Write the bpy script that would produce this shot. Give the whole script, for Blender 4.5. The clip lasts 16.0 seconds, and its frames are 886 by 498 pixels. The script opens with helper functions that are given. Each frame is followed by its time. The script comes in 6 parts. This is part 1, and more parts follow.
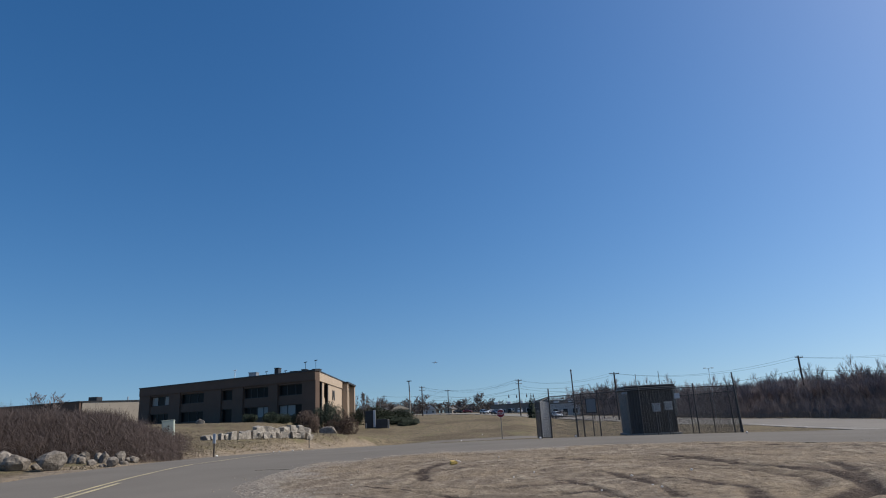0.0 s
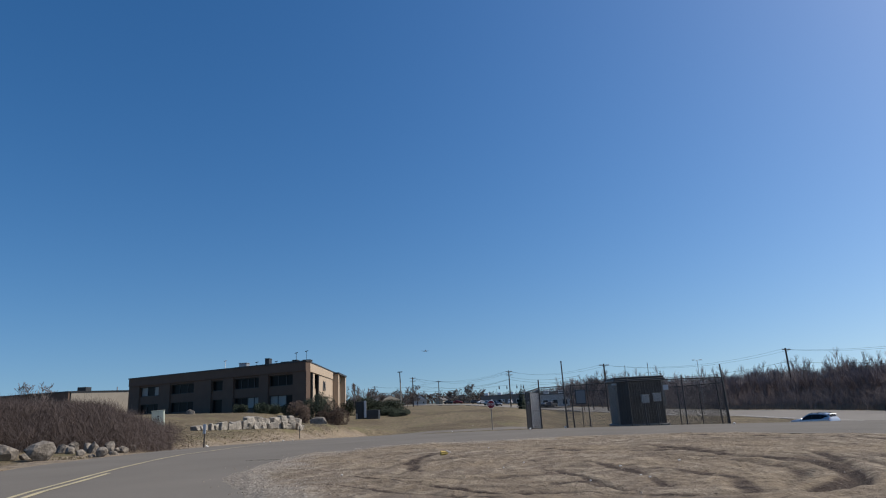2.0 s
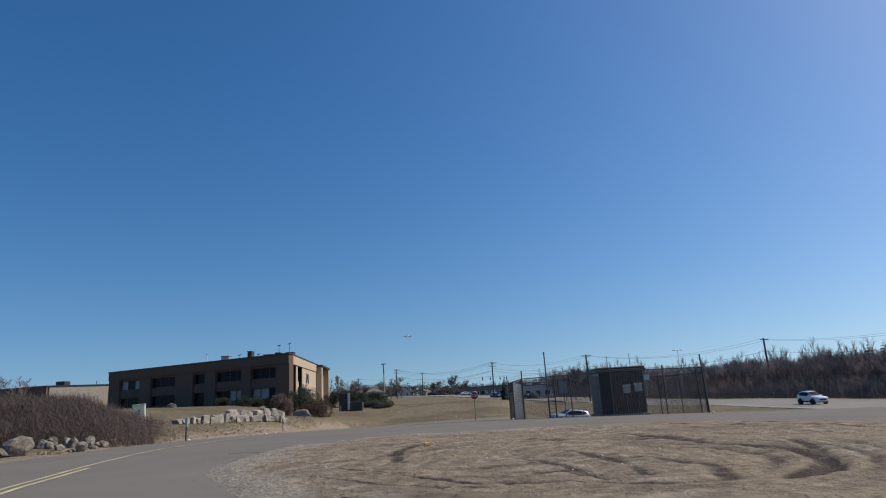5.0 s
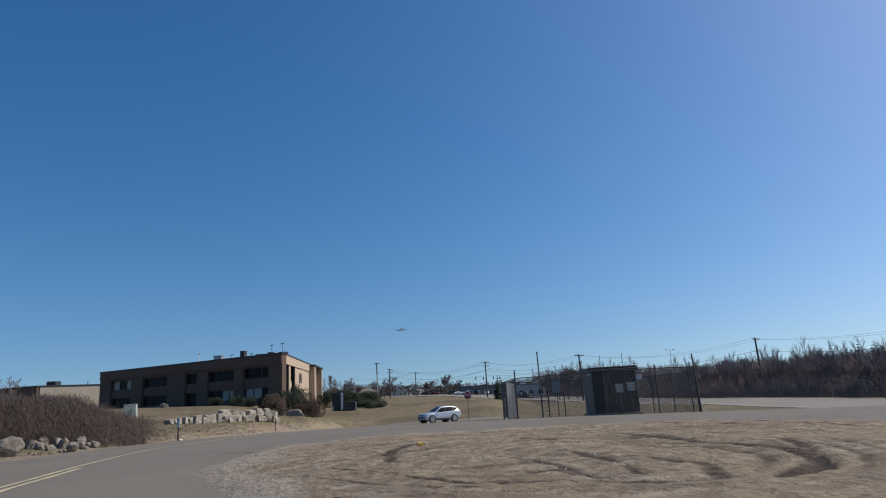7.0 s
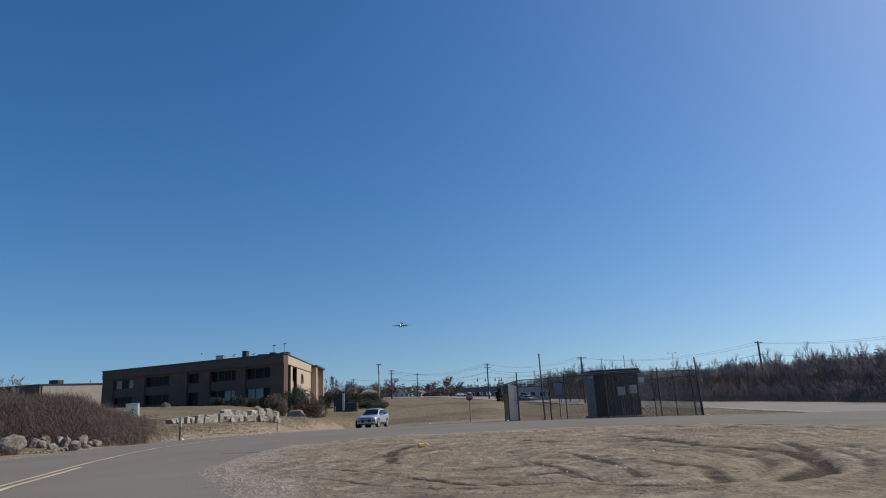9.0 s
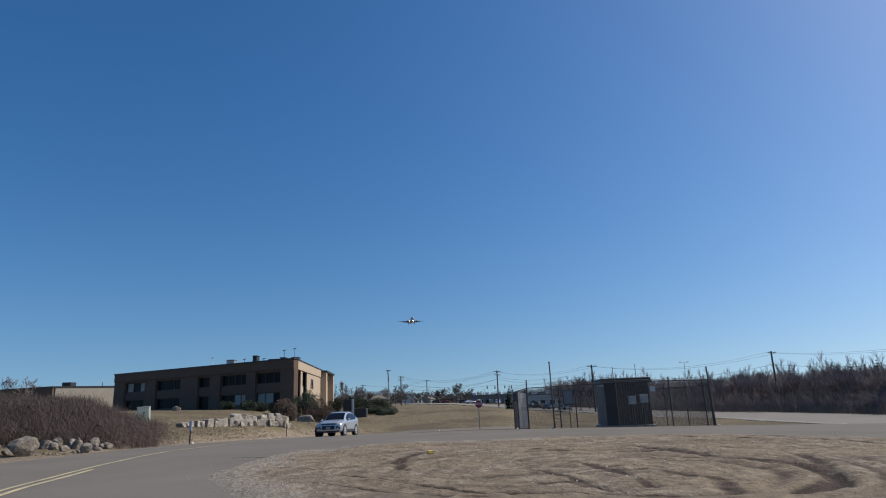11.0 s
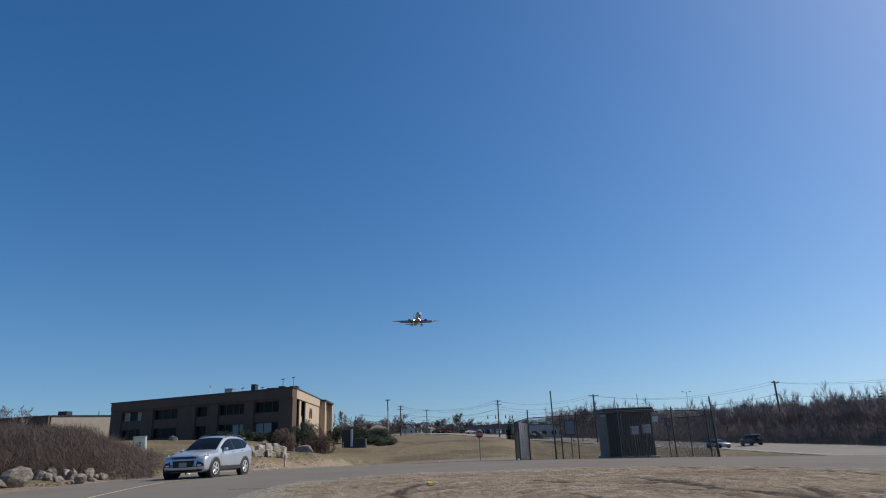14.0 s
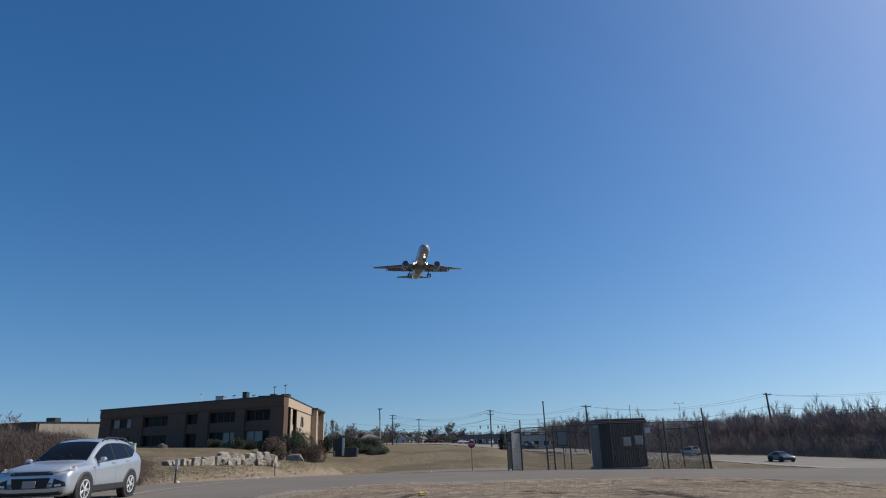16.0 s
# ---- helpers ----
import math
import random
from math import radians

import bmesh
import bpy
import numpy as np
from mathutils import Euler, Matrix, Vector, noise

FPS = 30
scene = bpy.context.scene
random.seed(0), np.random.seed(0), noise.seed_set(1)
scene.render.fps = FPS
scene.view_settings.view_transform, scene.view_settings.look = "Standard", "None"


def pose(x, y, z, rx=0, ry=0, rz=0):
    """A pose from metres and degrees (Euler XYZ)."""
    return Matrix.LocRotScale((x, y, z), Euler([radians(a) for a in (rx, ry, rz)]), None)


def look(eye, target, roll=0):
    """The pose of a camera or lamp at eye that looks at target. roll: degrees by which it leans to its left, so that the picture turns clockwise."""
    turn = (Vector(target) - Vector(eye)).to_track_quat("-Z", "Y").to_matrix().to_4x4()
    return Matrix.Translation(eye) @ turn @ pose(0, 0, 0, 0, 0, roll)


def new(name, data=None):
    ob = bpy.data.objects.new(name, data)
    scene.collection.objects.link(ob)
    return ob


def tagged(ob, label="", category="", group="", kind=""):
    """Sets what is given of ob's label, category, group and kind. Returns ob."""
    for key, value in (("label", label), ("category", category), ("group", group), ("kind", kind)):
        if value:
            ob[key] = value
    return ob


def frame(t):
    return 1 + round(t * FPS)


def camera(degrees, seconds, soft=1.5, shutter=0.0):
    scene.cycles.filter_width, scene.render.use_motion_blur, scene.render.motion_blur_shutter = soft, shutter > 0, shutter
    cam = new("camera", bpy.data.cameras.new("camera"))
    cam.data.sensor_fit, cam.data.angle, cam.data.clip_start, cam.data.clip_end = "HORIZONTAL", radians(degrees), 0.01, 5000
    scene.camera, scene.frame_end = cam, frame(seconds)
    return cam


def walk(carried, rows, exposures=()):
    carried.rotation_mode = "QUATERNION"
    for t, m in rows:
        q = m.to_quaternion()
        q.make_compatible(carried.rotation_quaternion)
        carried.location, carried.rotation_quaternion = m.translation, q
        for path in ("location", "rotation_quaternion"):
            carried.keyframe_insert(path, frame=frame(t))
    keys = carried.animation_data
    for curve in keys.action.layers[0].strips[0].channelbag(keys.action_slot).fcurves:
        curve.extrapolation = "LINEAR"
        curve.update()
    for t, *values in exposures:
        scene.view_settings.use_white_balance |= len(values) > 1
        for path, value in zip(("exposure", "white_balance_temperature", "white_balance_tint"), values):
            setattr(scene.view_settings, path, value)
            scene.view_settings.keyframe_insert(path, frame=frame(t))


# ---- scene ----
from mathutils import bvhtree

# The camera stands on the spot, held by hand, and only turns.
EYE = Vector((0.0, 0.0, 1.25))
cam = camera(71.74, 16.0, soft=1.1)
TURNS = [  # seconds, yaw to the left, pitch up, lean (degrees)
    (0, 2.964, 15.140, -2.951),
    (0.5, 2.822, 14.803, -2.887),
    (1, 2.567, 14.590, -2.893),
    (1.5, 2.357, 14.403, -2.872),
    (2, 2.182, 14.297, -2.833),
    (2.5, 1.984, 14.149, -2.891),
    (3, 1.743, 13.982, -2.956),
    (3.5, 1.543, 13.907, -2.981),
    (4, 1.281, 13.744, -3.077),
    (6.5, 0.001, 13.322, -3.372),
    (7, 0.000, 13.396, -3.344),
    (7.5, 0.062, 13.490, -3.212),
    (8, 0.118, 13.476, -3.132),
    (8.5, 0.135, 13.463, -3.045),
    (9, 0.240, 13.543, -2.919),
    (11.5, 1.351, 14.454, -2.215),
    (12, 1.328, 14.779, -2.290),
    (12.5, 1.231, 15.161, -2.269),
    (13, 1.266, 15.643, -2.254),
    (13.5, 1.234, 16.248, -2.178),
    (14, 1.165, 16.810, -2.157),
    (14.5, 1.109, 17.229, -2.119),
    (15, 0.990, 17.402, -2.009),
    (15.5, 0.791, 17.500, -1.936),
    (16, 0.554, 17.616, -1.731),
]


def facing(yaw, pitch, lean):
    a, b = radians(yaw), radians(pitch)
    way = Vector((-math.sin(a) * math.cos(b), math.cos(a) * math.cos(b), math.sin(b)))
    return look(EYE, EYE + way, lean)


walk(cam, [(t, facing(a, b, c)) for t, a, b, c in TURNS], exposures=[(0.0, 0.0), (16.0, 0.0)])

# ---- daylight ----
SUN_AZ, SUN_EL = 75.0, 43.0   # degrees clockwise from the y axis, and above the horizon
world = bpy.data.worlds.new("clear_sky")
scene.world = world
world.use_nodes = True
wn = world.node_tree.nodes
wn.clear()
sky = wn.new("ShaderNodeTexSky")
sky.sky_type = "NISHITA"
sky.sun_disc = False
sky.sun_elevation = radians(SUN_EL)
sky.sun_rotation = radians(SUN_AZ)
sky.altitude = 50
sky.air_density = 1.0
sky.dust_density = 1.15
sky.ozone_density = 3.0
bg = wn.new("ShaderNodeBackground")
bg.inputs["Strength"].default_value = 0.1125
wo = wn.new("ShaderNodeOutputWorld")
deep = wn.new("ShaderNodeHueSaturation")
deep.inputs["Saturation"].default_value = 1.33
deep.inputs["Hue"].default_value = 0.502
# haze-free horizon: the lowest, yellowed band of the sky lies behind trees and land
wc = wn.new("ShaderNodeTexCoord")
lift = wn.new("ShaderNodeVectorMath")
lift.operation = "MULTIPLY_ADD"
lift.inputs[1].default_value = (1.0, 1.0, 0.86)
lift.inputs[2].default_value = (0.0, 0.0, 0.085)
world.node_tree.links.new(wc.outputs["Generated"], lift.inputs[0])
world.node_tree.links.new(lift.outputs[0], sky.inputs[0])
world.node_tree.links.new(sky.outputs[0], deep.inputs["Color"])
world.node_tree.links.new(deep.outputs[0], bg.inputs[0])
world.node_tree.links.new(bg.outputs[0], wo.inputs[0])

sun_data = bpy.data.lights.new("sun", "SUN")
sun_data.energy = 4.4
sun_data.angle = radians(0.53)
sun_data.color = (1.0, 0.95, 0.88)
sun = new("sun", sun_data)
sun_way = Vector((math.sin(radians(SUN_AZ)) * math.cos(radians(SUN_EL)), math.cos(radians(SUN_AZ)) * math.cos(radians(SUN_EL)), math.sin(radians(SUN_EL))))
sun.matrix_world = look(sun_way * 300, (0, 0, 0))

# ---- materials ----
def material(name, base, dark=None, scale=8.0, fine=60.0, rough=0.85, metal=0.0, bump=0.25, amount=0.5, distance=0.02, island=0.0, obj=0.0, coat=0.0, spec=0.5, stretch=None):
    """A surface with two scales of colour change and fine relief, in metres."""
    m = bpy.data.materials.new(name)
    m.use_nodes = True
    nt = m.node_tree
    n, l = nt.nodes, nt.links
    b = n["Principled BSDF"]
    b.inputs["Roughness"].default_value = rough
    b.inputs["Metallic"].default_value = metal
    b.inputs["Coat Weight"].default_value = coat
    b.inputs["Specular IOR Level"].default_value = spec
    dark = dark or tuple(c * 0.6 for c in base)
    tc = n.new("ShaderNodeTexCoord")
    mp = n.new("ShaderNodeMapping")
    if stretch:
        mp.inputs["Scale"].default_value = stretch
    l.new(tc.outputs["Object"], mp.inputs[0])
    big = n.new("ShaderNodeTexNoise")
    big.inputs["Scale"].default_value = 1.0 / scale * 4
    big.inputs["Detail"].default_value = 6
    small = n.new("ShaderNodeTexNoise")
    small.inputs["Scale"].default_value = fine
    small.inputs["Detail"].default_value = 4
    l.new(mp.outputs[0], big.inputs[0])
    l.new(mp.outputs[0], small.inputs[0])
    add = n.new("ShaderNodeMath")
    add.operation = "MULTIPLY_ADD"
    add.inputs[1].default_value = 0.55
    l.new(big.outputs[0], add.inputs[0])
    half = n.new("ShaderNodeMath")
    half.operation = "MULTIPLY"
    half.inputs[1].default_value = 0.45
    l.new(small.outputs[0], half.inputs[0])
    l.new(half.outputs[0], add.inputs[2])
    ramp = n.new("ShaderNodeMapRange")
    ramp.inputs[1].default_value = 0.5 - 0.2 / max(amount, 0.05) * 0.5
    ramp.inputs[2].default_value = 0.5 + 0.2 / max(amount, 0.05) * 0.5
    l.new(add.outputs[0], ramp.inputs[0])
    mix = n.new("ShaderNodeMix")
    mix.data_type = "RGBA"
    mix.inputs[6].default_value = (*dark, 1)
    mix.inputs[7].default_value = (*base, 1)
    l.new(ramp.outputs[0], mix.inputs[0])
    out = mix.outputs[2]
    if island or obj:
        src = n.new("ShaderNodeNewGeometry").outputs["Random Per Island"] if island else n.new("ShaderNodeObjectInfo").outputs["Random"]
        k = island or obj
        mr = n.new("ShaderNodeMapRange")
        mr.inputs[3].default_value, mr.inputs[4].default_value = 1 - k, 1 + k
        l.new(src, mr.inputs[0])
        hsv = n.new("ShaderNodeHueSaturation")
        l.new(mr.outputs[0], hsv.inputs["Value"])
        l.new(out, hsv.inputs["Color"])
        out = hsv.outputs[0]
    l.new(out, b.inputs["Base Color"])
    if bump:
        bp = n.new("ShaderNodeBump")
        bp.inputs["Strength"].default_value = bump
        bp.inputs["Distance"].default_value = distance
        l.new(small.outputs[0], bp.inputs["Height"])
        l.new(bp.outputs[0], b.inputs["Normal"])
    return m


def glow(name, colour, strength):
    m = bpy.data.materials.new(name)
    m.use_nodes = True
    b = m.node_tree.nodes["Principled BSDF"]
    b.inputs["Base Color"].default_value = (*colour, 1)
    b.inputs["Emission Color"].default_value = (*colour, 1)
    b.inputs["Emission Strength"].default_value = strength
    return m


def plain(name, base, rough=0.4, metal=0.0, coat=0.0, spec=0.5):
    return material(name, base, tuple(c * 0.85 for c in base), 2.0, 25.0, rough, metal, 0.03, 0.4, 0.005, coat=coat, spec=spec)


ASPHALT = material("worn_asphalt", (0.19, 0.168, 0.14), (0.13, 0.116, 0.097), 14.0, 40.0, 0.95, bump=0.4, amount=0.5, spec=0.12)
MAIN_ASPHALT = material("pale_asphalt", (0.25, 0.226, 0.194), (0.185, 0.168, 0.146), 20.0, 25.0, 0.95, bump=0.3, amount=0.5, spec=0.12)
YELLOW_LINE = material("yellow_road_paint", (0.54, 0.44, 0.24), (0.33, 0.28, 0.18), 3.0, 30.0, 0.8, amount=0.9)
WHITE_LINE = material("white_road_paint", (0.62, 0.6, 0.55), (0.4, 0.38, 0.34), 3.0, 30.0, 0.8, amount=0.8)
# office walls in two tones: darkened for the shaded front, paler for the sunlit end
SHADE_TONED_BRICK = material("brown_wall_shade_toned", (0.14, 0.09, 0.062), (0.105, 0.067, 0.047), 5.0, 12.0, 0.9, bump=0.3)
SUNLIT_TAN = material("sunlit_tan_wall", (0.45, 0.345, 0.245), (0.37, 0.285, 0.2), 5.0, 12.0, 0.9, bump=0.3)
DARK_METAL = material("dark_metal", (0.05, 0.047, 0.045), (0.03, 0.03, 0.03), 2.0, 20.0, 0.5, 0.3)
GALV = material("galvanised_steel", (0.42, 0.42, 0.42), (0.3, 0.3, 0.3), 0.6, 30.0, 0.5, 0.7, amount=0.6)
WEATHERED = material("weathered_steel", (0.11, 0.105, 0.1), (0.06, 0.055, 0.05), 0.8, 20.0, 0.7, 0.3, amount=0.7)
POLE_WOOD = material("tarred_pole_wood", (0.075, 0.06, 0.05), (0.045, 0.037, 0.032), 1.0, 15.0, 0.9, stretch=(1, 1, 0.1))
GLASS_DARK = plain("dark_window_glass", (0.012, 0.012, 0.012), 0.3, 0.0, spec=0.07)
WHITE_PAINT = plain("white_paint", (0.75, 0.75, 0.73), 0.5)
CONCRETE = material("concrete", (0.36, 0.34, 0.3), (0.27, 0.25, 0.22), 2.0, 20.0, 0.9)
WALL_STONE = material("pale_wall_stone", (0.4, 0.355, 0.29), (0.19, 0.162, 0.13), 1.2, 9.0, 0.92, bump=0.8, amount=0.8, distance=0.05, obj=0.2)
BOULDER = material("granite_boulder", (0.27, 0.232, 0.188), (0.11, 0.09, 0.07), 1.6, 9.0, 0.92, bump=0.8, amount=0.8, distance=0.05, obj=0.18)
TWIG = material("bare_twigs", (0.19, 0.137, 0.108), (0.095, 0.068, 0.056), 4.0, 8.0, 0.95, island=0.35)
WOOD_TWIG = material("pale_bare_wood", (0.265, 0.208, 0.19), (0.175, 0.137, 0.127), 10.0, 3.0, 0.95, island=0.3)
TWIG_GREY = material("grey_bare_twigs", (0.165, 0.13, 0.115), (0.1, 0.08, 0.072), 10.0, 3.0, 0.95, island=0.4)
EVERGREEN = material("evergreen_needles", (0.03, 0.04, 0.02), (0.018, 0.028, 0.013), 2.0, 12.0, 0.9, island=0.4)
SHRUB = material("brown_shrub_leaf", (0.1, 0.062, 0.04), (0.05, 0.033, 0.024), 1.0, 12.0, 0.9, island=0.4)

# ---- the lie of the land ----
def smooth(a, b, v):
    t = min(max((v - a) / (b - a), 0.0), 1.0)
    return t * t * (3 - 2 * t)


def along(v, knots):
    """A line through knots (place, value), held at its ends."""
    if v <= knots[0][0]:
        return knots[0][1]
    for (a, p), (b, q) in zip(knots, knots[1:]):
        if v <= b:
            return p + (q - p) * (v - a) / (b - a)
    return knots[-1][1]


FALL = [(0, 0.0), (20, 0.0), (25, -0.04), (35, -0.28), (45, -0.64), (55, -1.02), (62, -1.32), (70, -1.67), (85, -1.75)]
RIGHT = [(0, 0.0), (20, -0.02), (25, -0.08), (35, -0.37), (41, -0.64), (48, -1.15), (62, -2.72), (72, -3.02), (90, -2.79), (115, -2.65), (160, -2.5), (250, 0.2), (400, 0.7)]
MOUND = [(0, -5), (68, -1.9), (74, -1.66), (88, -0.9), (105, 0.2), (130, 1.1), (160, 1.25), (400, 1.25)]
BANK = [(0, 0.0), (3, 0.0), (7.5, 0.33), (14, 0.72), (21, 1.5), (45, 2.1), (90, 2.4)]
LEFT_EDGE = [(-40, -9.0), (5, -12.4), (20, -14.3), (28, -15.2), (36, -15.7), (44, -15.6), (54, -14.5), (66, -12.0), (74, -8.0), (90, -9), (400, -9)]


# the main road beyond the mound, by bearing: distance of its near and far edge, and their rise as seen from the eye
CREST = [(-9, (285, 315, 0.2, 0.24)), (-5.5, (256, 283, 0.1, 0.17)), (-1.3, (227, 251, -0.03, 0.05)), (3.7, (192, 219, -0.54, -0.29)), (7, (174, 198, -0.88, -0.57)), (11, (156, 178, -1.22, -0.83)), (17, (136, 155, -1.71, -1.29)), (21, (126, 143, -1.88, -1.53))]
CREST_ROWS = [[(b, row[k]) for b, row in CREST] for k in range(4)]


def land(x, y):
    """The height of the ground: slopes, and the long crest that carries the main road."""
    z = slopes(x, y)
    r, b = math.hypot(x, y), math.degrees(math.atan2(x, y))
    if y < 85 or not -13 < b < 25:
        return z
    near, far, low, high = [along(b, row) for row in CREST_ROWS]
    if r < near:
        cap = EYE.z + r * math.tan(radians(low - 0.05 - 0.002 * (near - r)))
        new_z = min(z, cap) + (cap - min(z, cap)) * smooth(near - 25, near, r)
    else:
        up = low + (high - low) * min((r - near) / (far - near), 1.0)
        new_z = EYE.z + min(r, far) * math.tan(radians(up)) + 0.004 * max(0.0, r - far)
    k = smooth(-13, -9, b) * (1 - smooth(21, 25, b)) * smooth(85, 100, y)
    return z + (new_z - z) * k


def slopes(x, y):
    r = math.hypot(x, y)
    z = along(r if y > 0 else 0, FALL)
    w = smooth(3, 17, x - max(0, y - 90) * 0.11) if y > 0 else 0
    z += (max(z, along(y, MOUND)) - z) * (1 - w)
    z += (along(r, RIGHT) - z) * w
    u = along(y, LEFT_EDGE) - x
    if u > 0:
        top = along(u, BANK)
        if u < 3 and z < 0:
            top = z + (along(3, BANK) - z) * smooth(0, 3.2, u)
        near = max(z, top) if u > 3 or z >= 0 else top
        far = z + (max(z, top) - z) * smooth(0, 22, u)
        z = near + (far - near) * smooth(62, 80, y)
    return z


# ---- ground mesh ----
DIRT_EDGE = [(-2.2, 3.0), (-2.6, 6.5), (-3.2, 9.2), (-5.0, 12.4), (-5.4, 14.5), (-5.5, 16.4), (-5.2, 18.9), (-4.3, 21.0), (-2.6, 21.9), (-0.4, 21.5), (1.8, 21.4), (4.2, 21.6), (6.6, 21.2), (8.8, 19.6), (10.2, 17.4), (11.4, 14.8), (13.0, 11.0), (14.0, 3.0), (12.0, -6.0), (0.0, -8.0)]


def curve_points(knots, per, closed=False):
    """Points on a soft curve through the knots."""
    out, n = [], len(knots)
    for i in range(n if closed else n - 1):
        p = [Vector(knots[(i + k) % n] if closed else knots[min(max(i + k, 0), n - 1)]) for k in (-1, 0, 1, 2)]
        for j in range(per):
            t = j / per
            out.append(0.5 * (2 * p[1] + (p[2] - p[0]) * t + (2 * p[0] - 5 * p[1] + 4 * p[2] - p[3]) * t * t + (3 * p[1] - p[0] - 3 * p[2] + p[3]) * t ** 3))
    if not closed:
        out.append(Vector(knots[-1]))
    return out


DIRT_LINE = np.array([(p.x, p.y) for p in curve_points(DIRT_EDGE, 6, True)])


def dirt_depth(x, y):
    """How far inside the dirt patch a place lies; less than 0 outside."""
    a, b = DIRT_LINE, np.roll(DIRT_LINE, -1, 0)
    d = b - a
    t = np.clip(((x - a[:, 0]) * d[:, 0] + (y - a[:, 1]) * d[:, 1]) / (d ** 2).sum(1), 0, 1)
    dist = np.sqrt(((a[:, 0] + t * d[:, 0] - x) ** 2 + (a[:, 1] + t * d[:, 1] - y) ** 2).min())
    inside = (((a[:, 1] > y) != (b[:, 1] > y)) & (x < a[:, 0] + (y - a[:, 1]) * d[:, 0] / np.where(d[:, 1] == 0, 1e-9, d[:, 1]))).sum() % 2
    return dist if inside else -dist


# wheel ruts turned into the dirt: centre, radii, turn, start and end angle, depth
RUTS = [(2.6, 10.7, 2.9, 3.1, 0, -75, 75, 0.1), (2.5, 10.8, 2.45, 2.6, 0, -60, 85, 0.06), (2.9, 11.0, 3.9, 4.0, 0, -60, 95, 0.06), (2.9, 11.0, 3.45, 3.6, 0, -50, 70, 0.07),
        (2.3, 12.4, 3.8, 3.9, 0, 150, 270, 0.045), (2.2, 12.6, 4.3, 4.4, 0, 140, 230, 0.03), (1.5, 12.0, 5.6, 6.2, 0, 150, 215, 0.025),
        (2.5, 13.5, 4.5, 2.0, 0, 15, 175, 0.05), (3.0, 15.0, 5.5, 2.4, 0, 10, 160, 0.05), (2.8, 15.2, 6.2, 3.0, 0, 5, 170, 0.04), (0.6, 13.0, 2.6, 2.2, 20, 150, 330, 0.05), (1.0, 9.6, 4.6, 1.6, -4, 180, 350, 0.05)]


def ruts(x, y):
    z = 0.0
    for cx, cy, ra, rb, turn, a0, a1, deep in RUTS:
        c, s = math.cos(radians(turn)), math.sin(radians(turn))
        u, v = ((x - cx) * c + (y - cy) * s) / ra, (-(x - cx) * s + (y - cy) * c) / rb
        off = (math.hypot(u, v) - 1) * min(ra, rb)
        if abs(off) > 0.8:
            continue
        mid, half = radians((a0 + a1) / 2), radians((a1 - a0) / 2)
        ang = abs((math.atan2(v, u) - mid + math.pi) % (2 * math.pi) - math.pi)
        fade = 1 - smooth(half * 0.7, half, ang)
        off += 0.12 * noise.noise((x * 0.9, y * 0.9, ra))
        z += 0.27 * deep * fade * (-math.exp(-(off / 0.12) ** 2) + 0.5 * math.exp(-((abs(off) - 0.27) / 0.12) ** 2))
    return z


# long tyre tracks dragged through the dirt: their line, half width and depth
TRACKS = [
    ([(4.3, 16.0), (4.65, 14.52), (4.93, 13.37), (5.31, 12.24), (5.68, 11.29), (5.57, 10.33), (5.14, 9.3), (4.53, 8.48), (4.08, 8.15)], 0.17, 0.06),
    ([(6.44, 12.6), (5.97, 11.03), (5.22, 9.26), (4.77, 8.47)], 0.13, 0.04),
    ([(2.85, 11.17), (3.29, 10.63), (3.63, 9.99), (3.64, 9.34), (3.33, 8.27)], 0.15, 0.05),
    ([(1.16, 11.57), (1.53, 10.62), (1.74, 9.36), (1.92, 8.6)], 0.08, 0.04),
    ([(2.14, 12.76), (2.38, 11.28), (2.57, 10.1), (2.51, 8.97)], 0.1, 0.04),
    ([(-2.29, 11.92), (-1.0, 10.38), (0.13, 9.21), (1.29, 8.51), (2.56, 8.11)], 0.06, 0.025),
    ([(-1.22, 12.68), (-1.48, 14.67), (-1.09, 16.42)], 0.16, 0.03),
    ([(2.39, 15.06), (2.15, 15.8), (1.68, 16.37)], 0.22, 0.06),
    ([(6.55, 19.91), (7.57, 17.27), (8.92, 16.27), (9.08, 14.32)], 0.12, 0.03),
    ([(-2.57, 10.83), (-1.19, 9.54), (0.35, 8.5)], 0.05, 0.025),
    ([(1.16, 9.65), (1.49, 9.71), (1.78, 9.04)], 0.12, 0.05)]
TRACK_LINES = [(np.array([(p.x, p.y) for p in curve_points(line, 5)]), half, deep) for line, half, deep in TRACKS]


def tracks(x, y):
    """How far the tyre tracks press the dirt down at a place, and how much they darken it."""
    z, track_dark = 0.0, 0.0
    for line, half, deep in TRACK_LINES:
        lo, hi = line.min(0) - 1, line.max(0) + 1
        if not (lo[0] < x < hi[0] and lo[1] < y < hi[1]):
            continue
        a, d = line[:-1], np.diff(line, axis=0)
        t = np.clip(((x - a[:, 0]) * d[:, 0] + (y - a[:, 1]) * d[:, 1]) / np.maximum((d ** 2).sum(1), 1e-9), 0, 1)
        dist = np.sqrt(((a[:, 0] + t * d[:, 0] - x) ** 2 + (a[:, 1] + t * d[:, 1] - y) ** 2).min())
        dist += 0.25 * half * noise.noise((x * 2.2, y * 2.2, half * 9))
        z += deep * (-math.exp(-(dist / half) ** 2) + 0.55 * math.exp(-((dist - 1.9 * half) / (0.7 * half)) ** 2))
        track_dark = max(track_dark, math.exp(-(dist / half) ** 4) * (0.75 + 0.6 * noise.noise((x * 3, y * 3, 1.0))))
    return z, track_dark


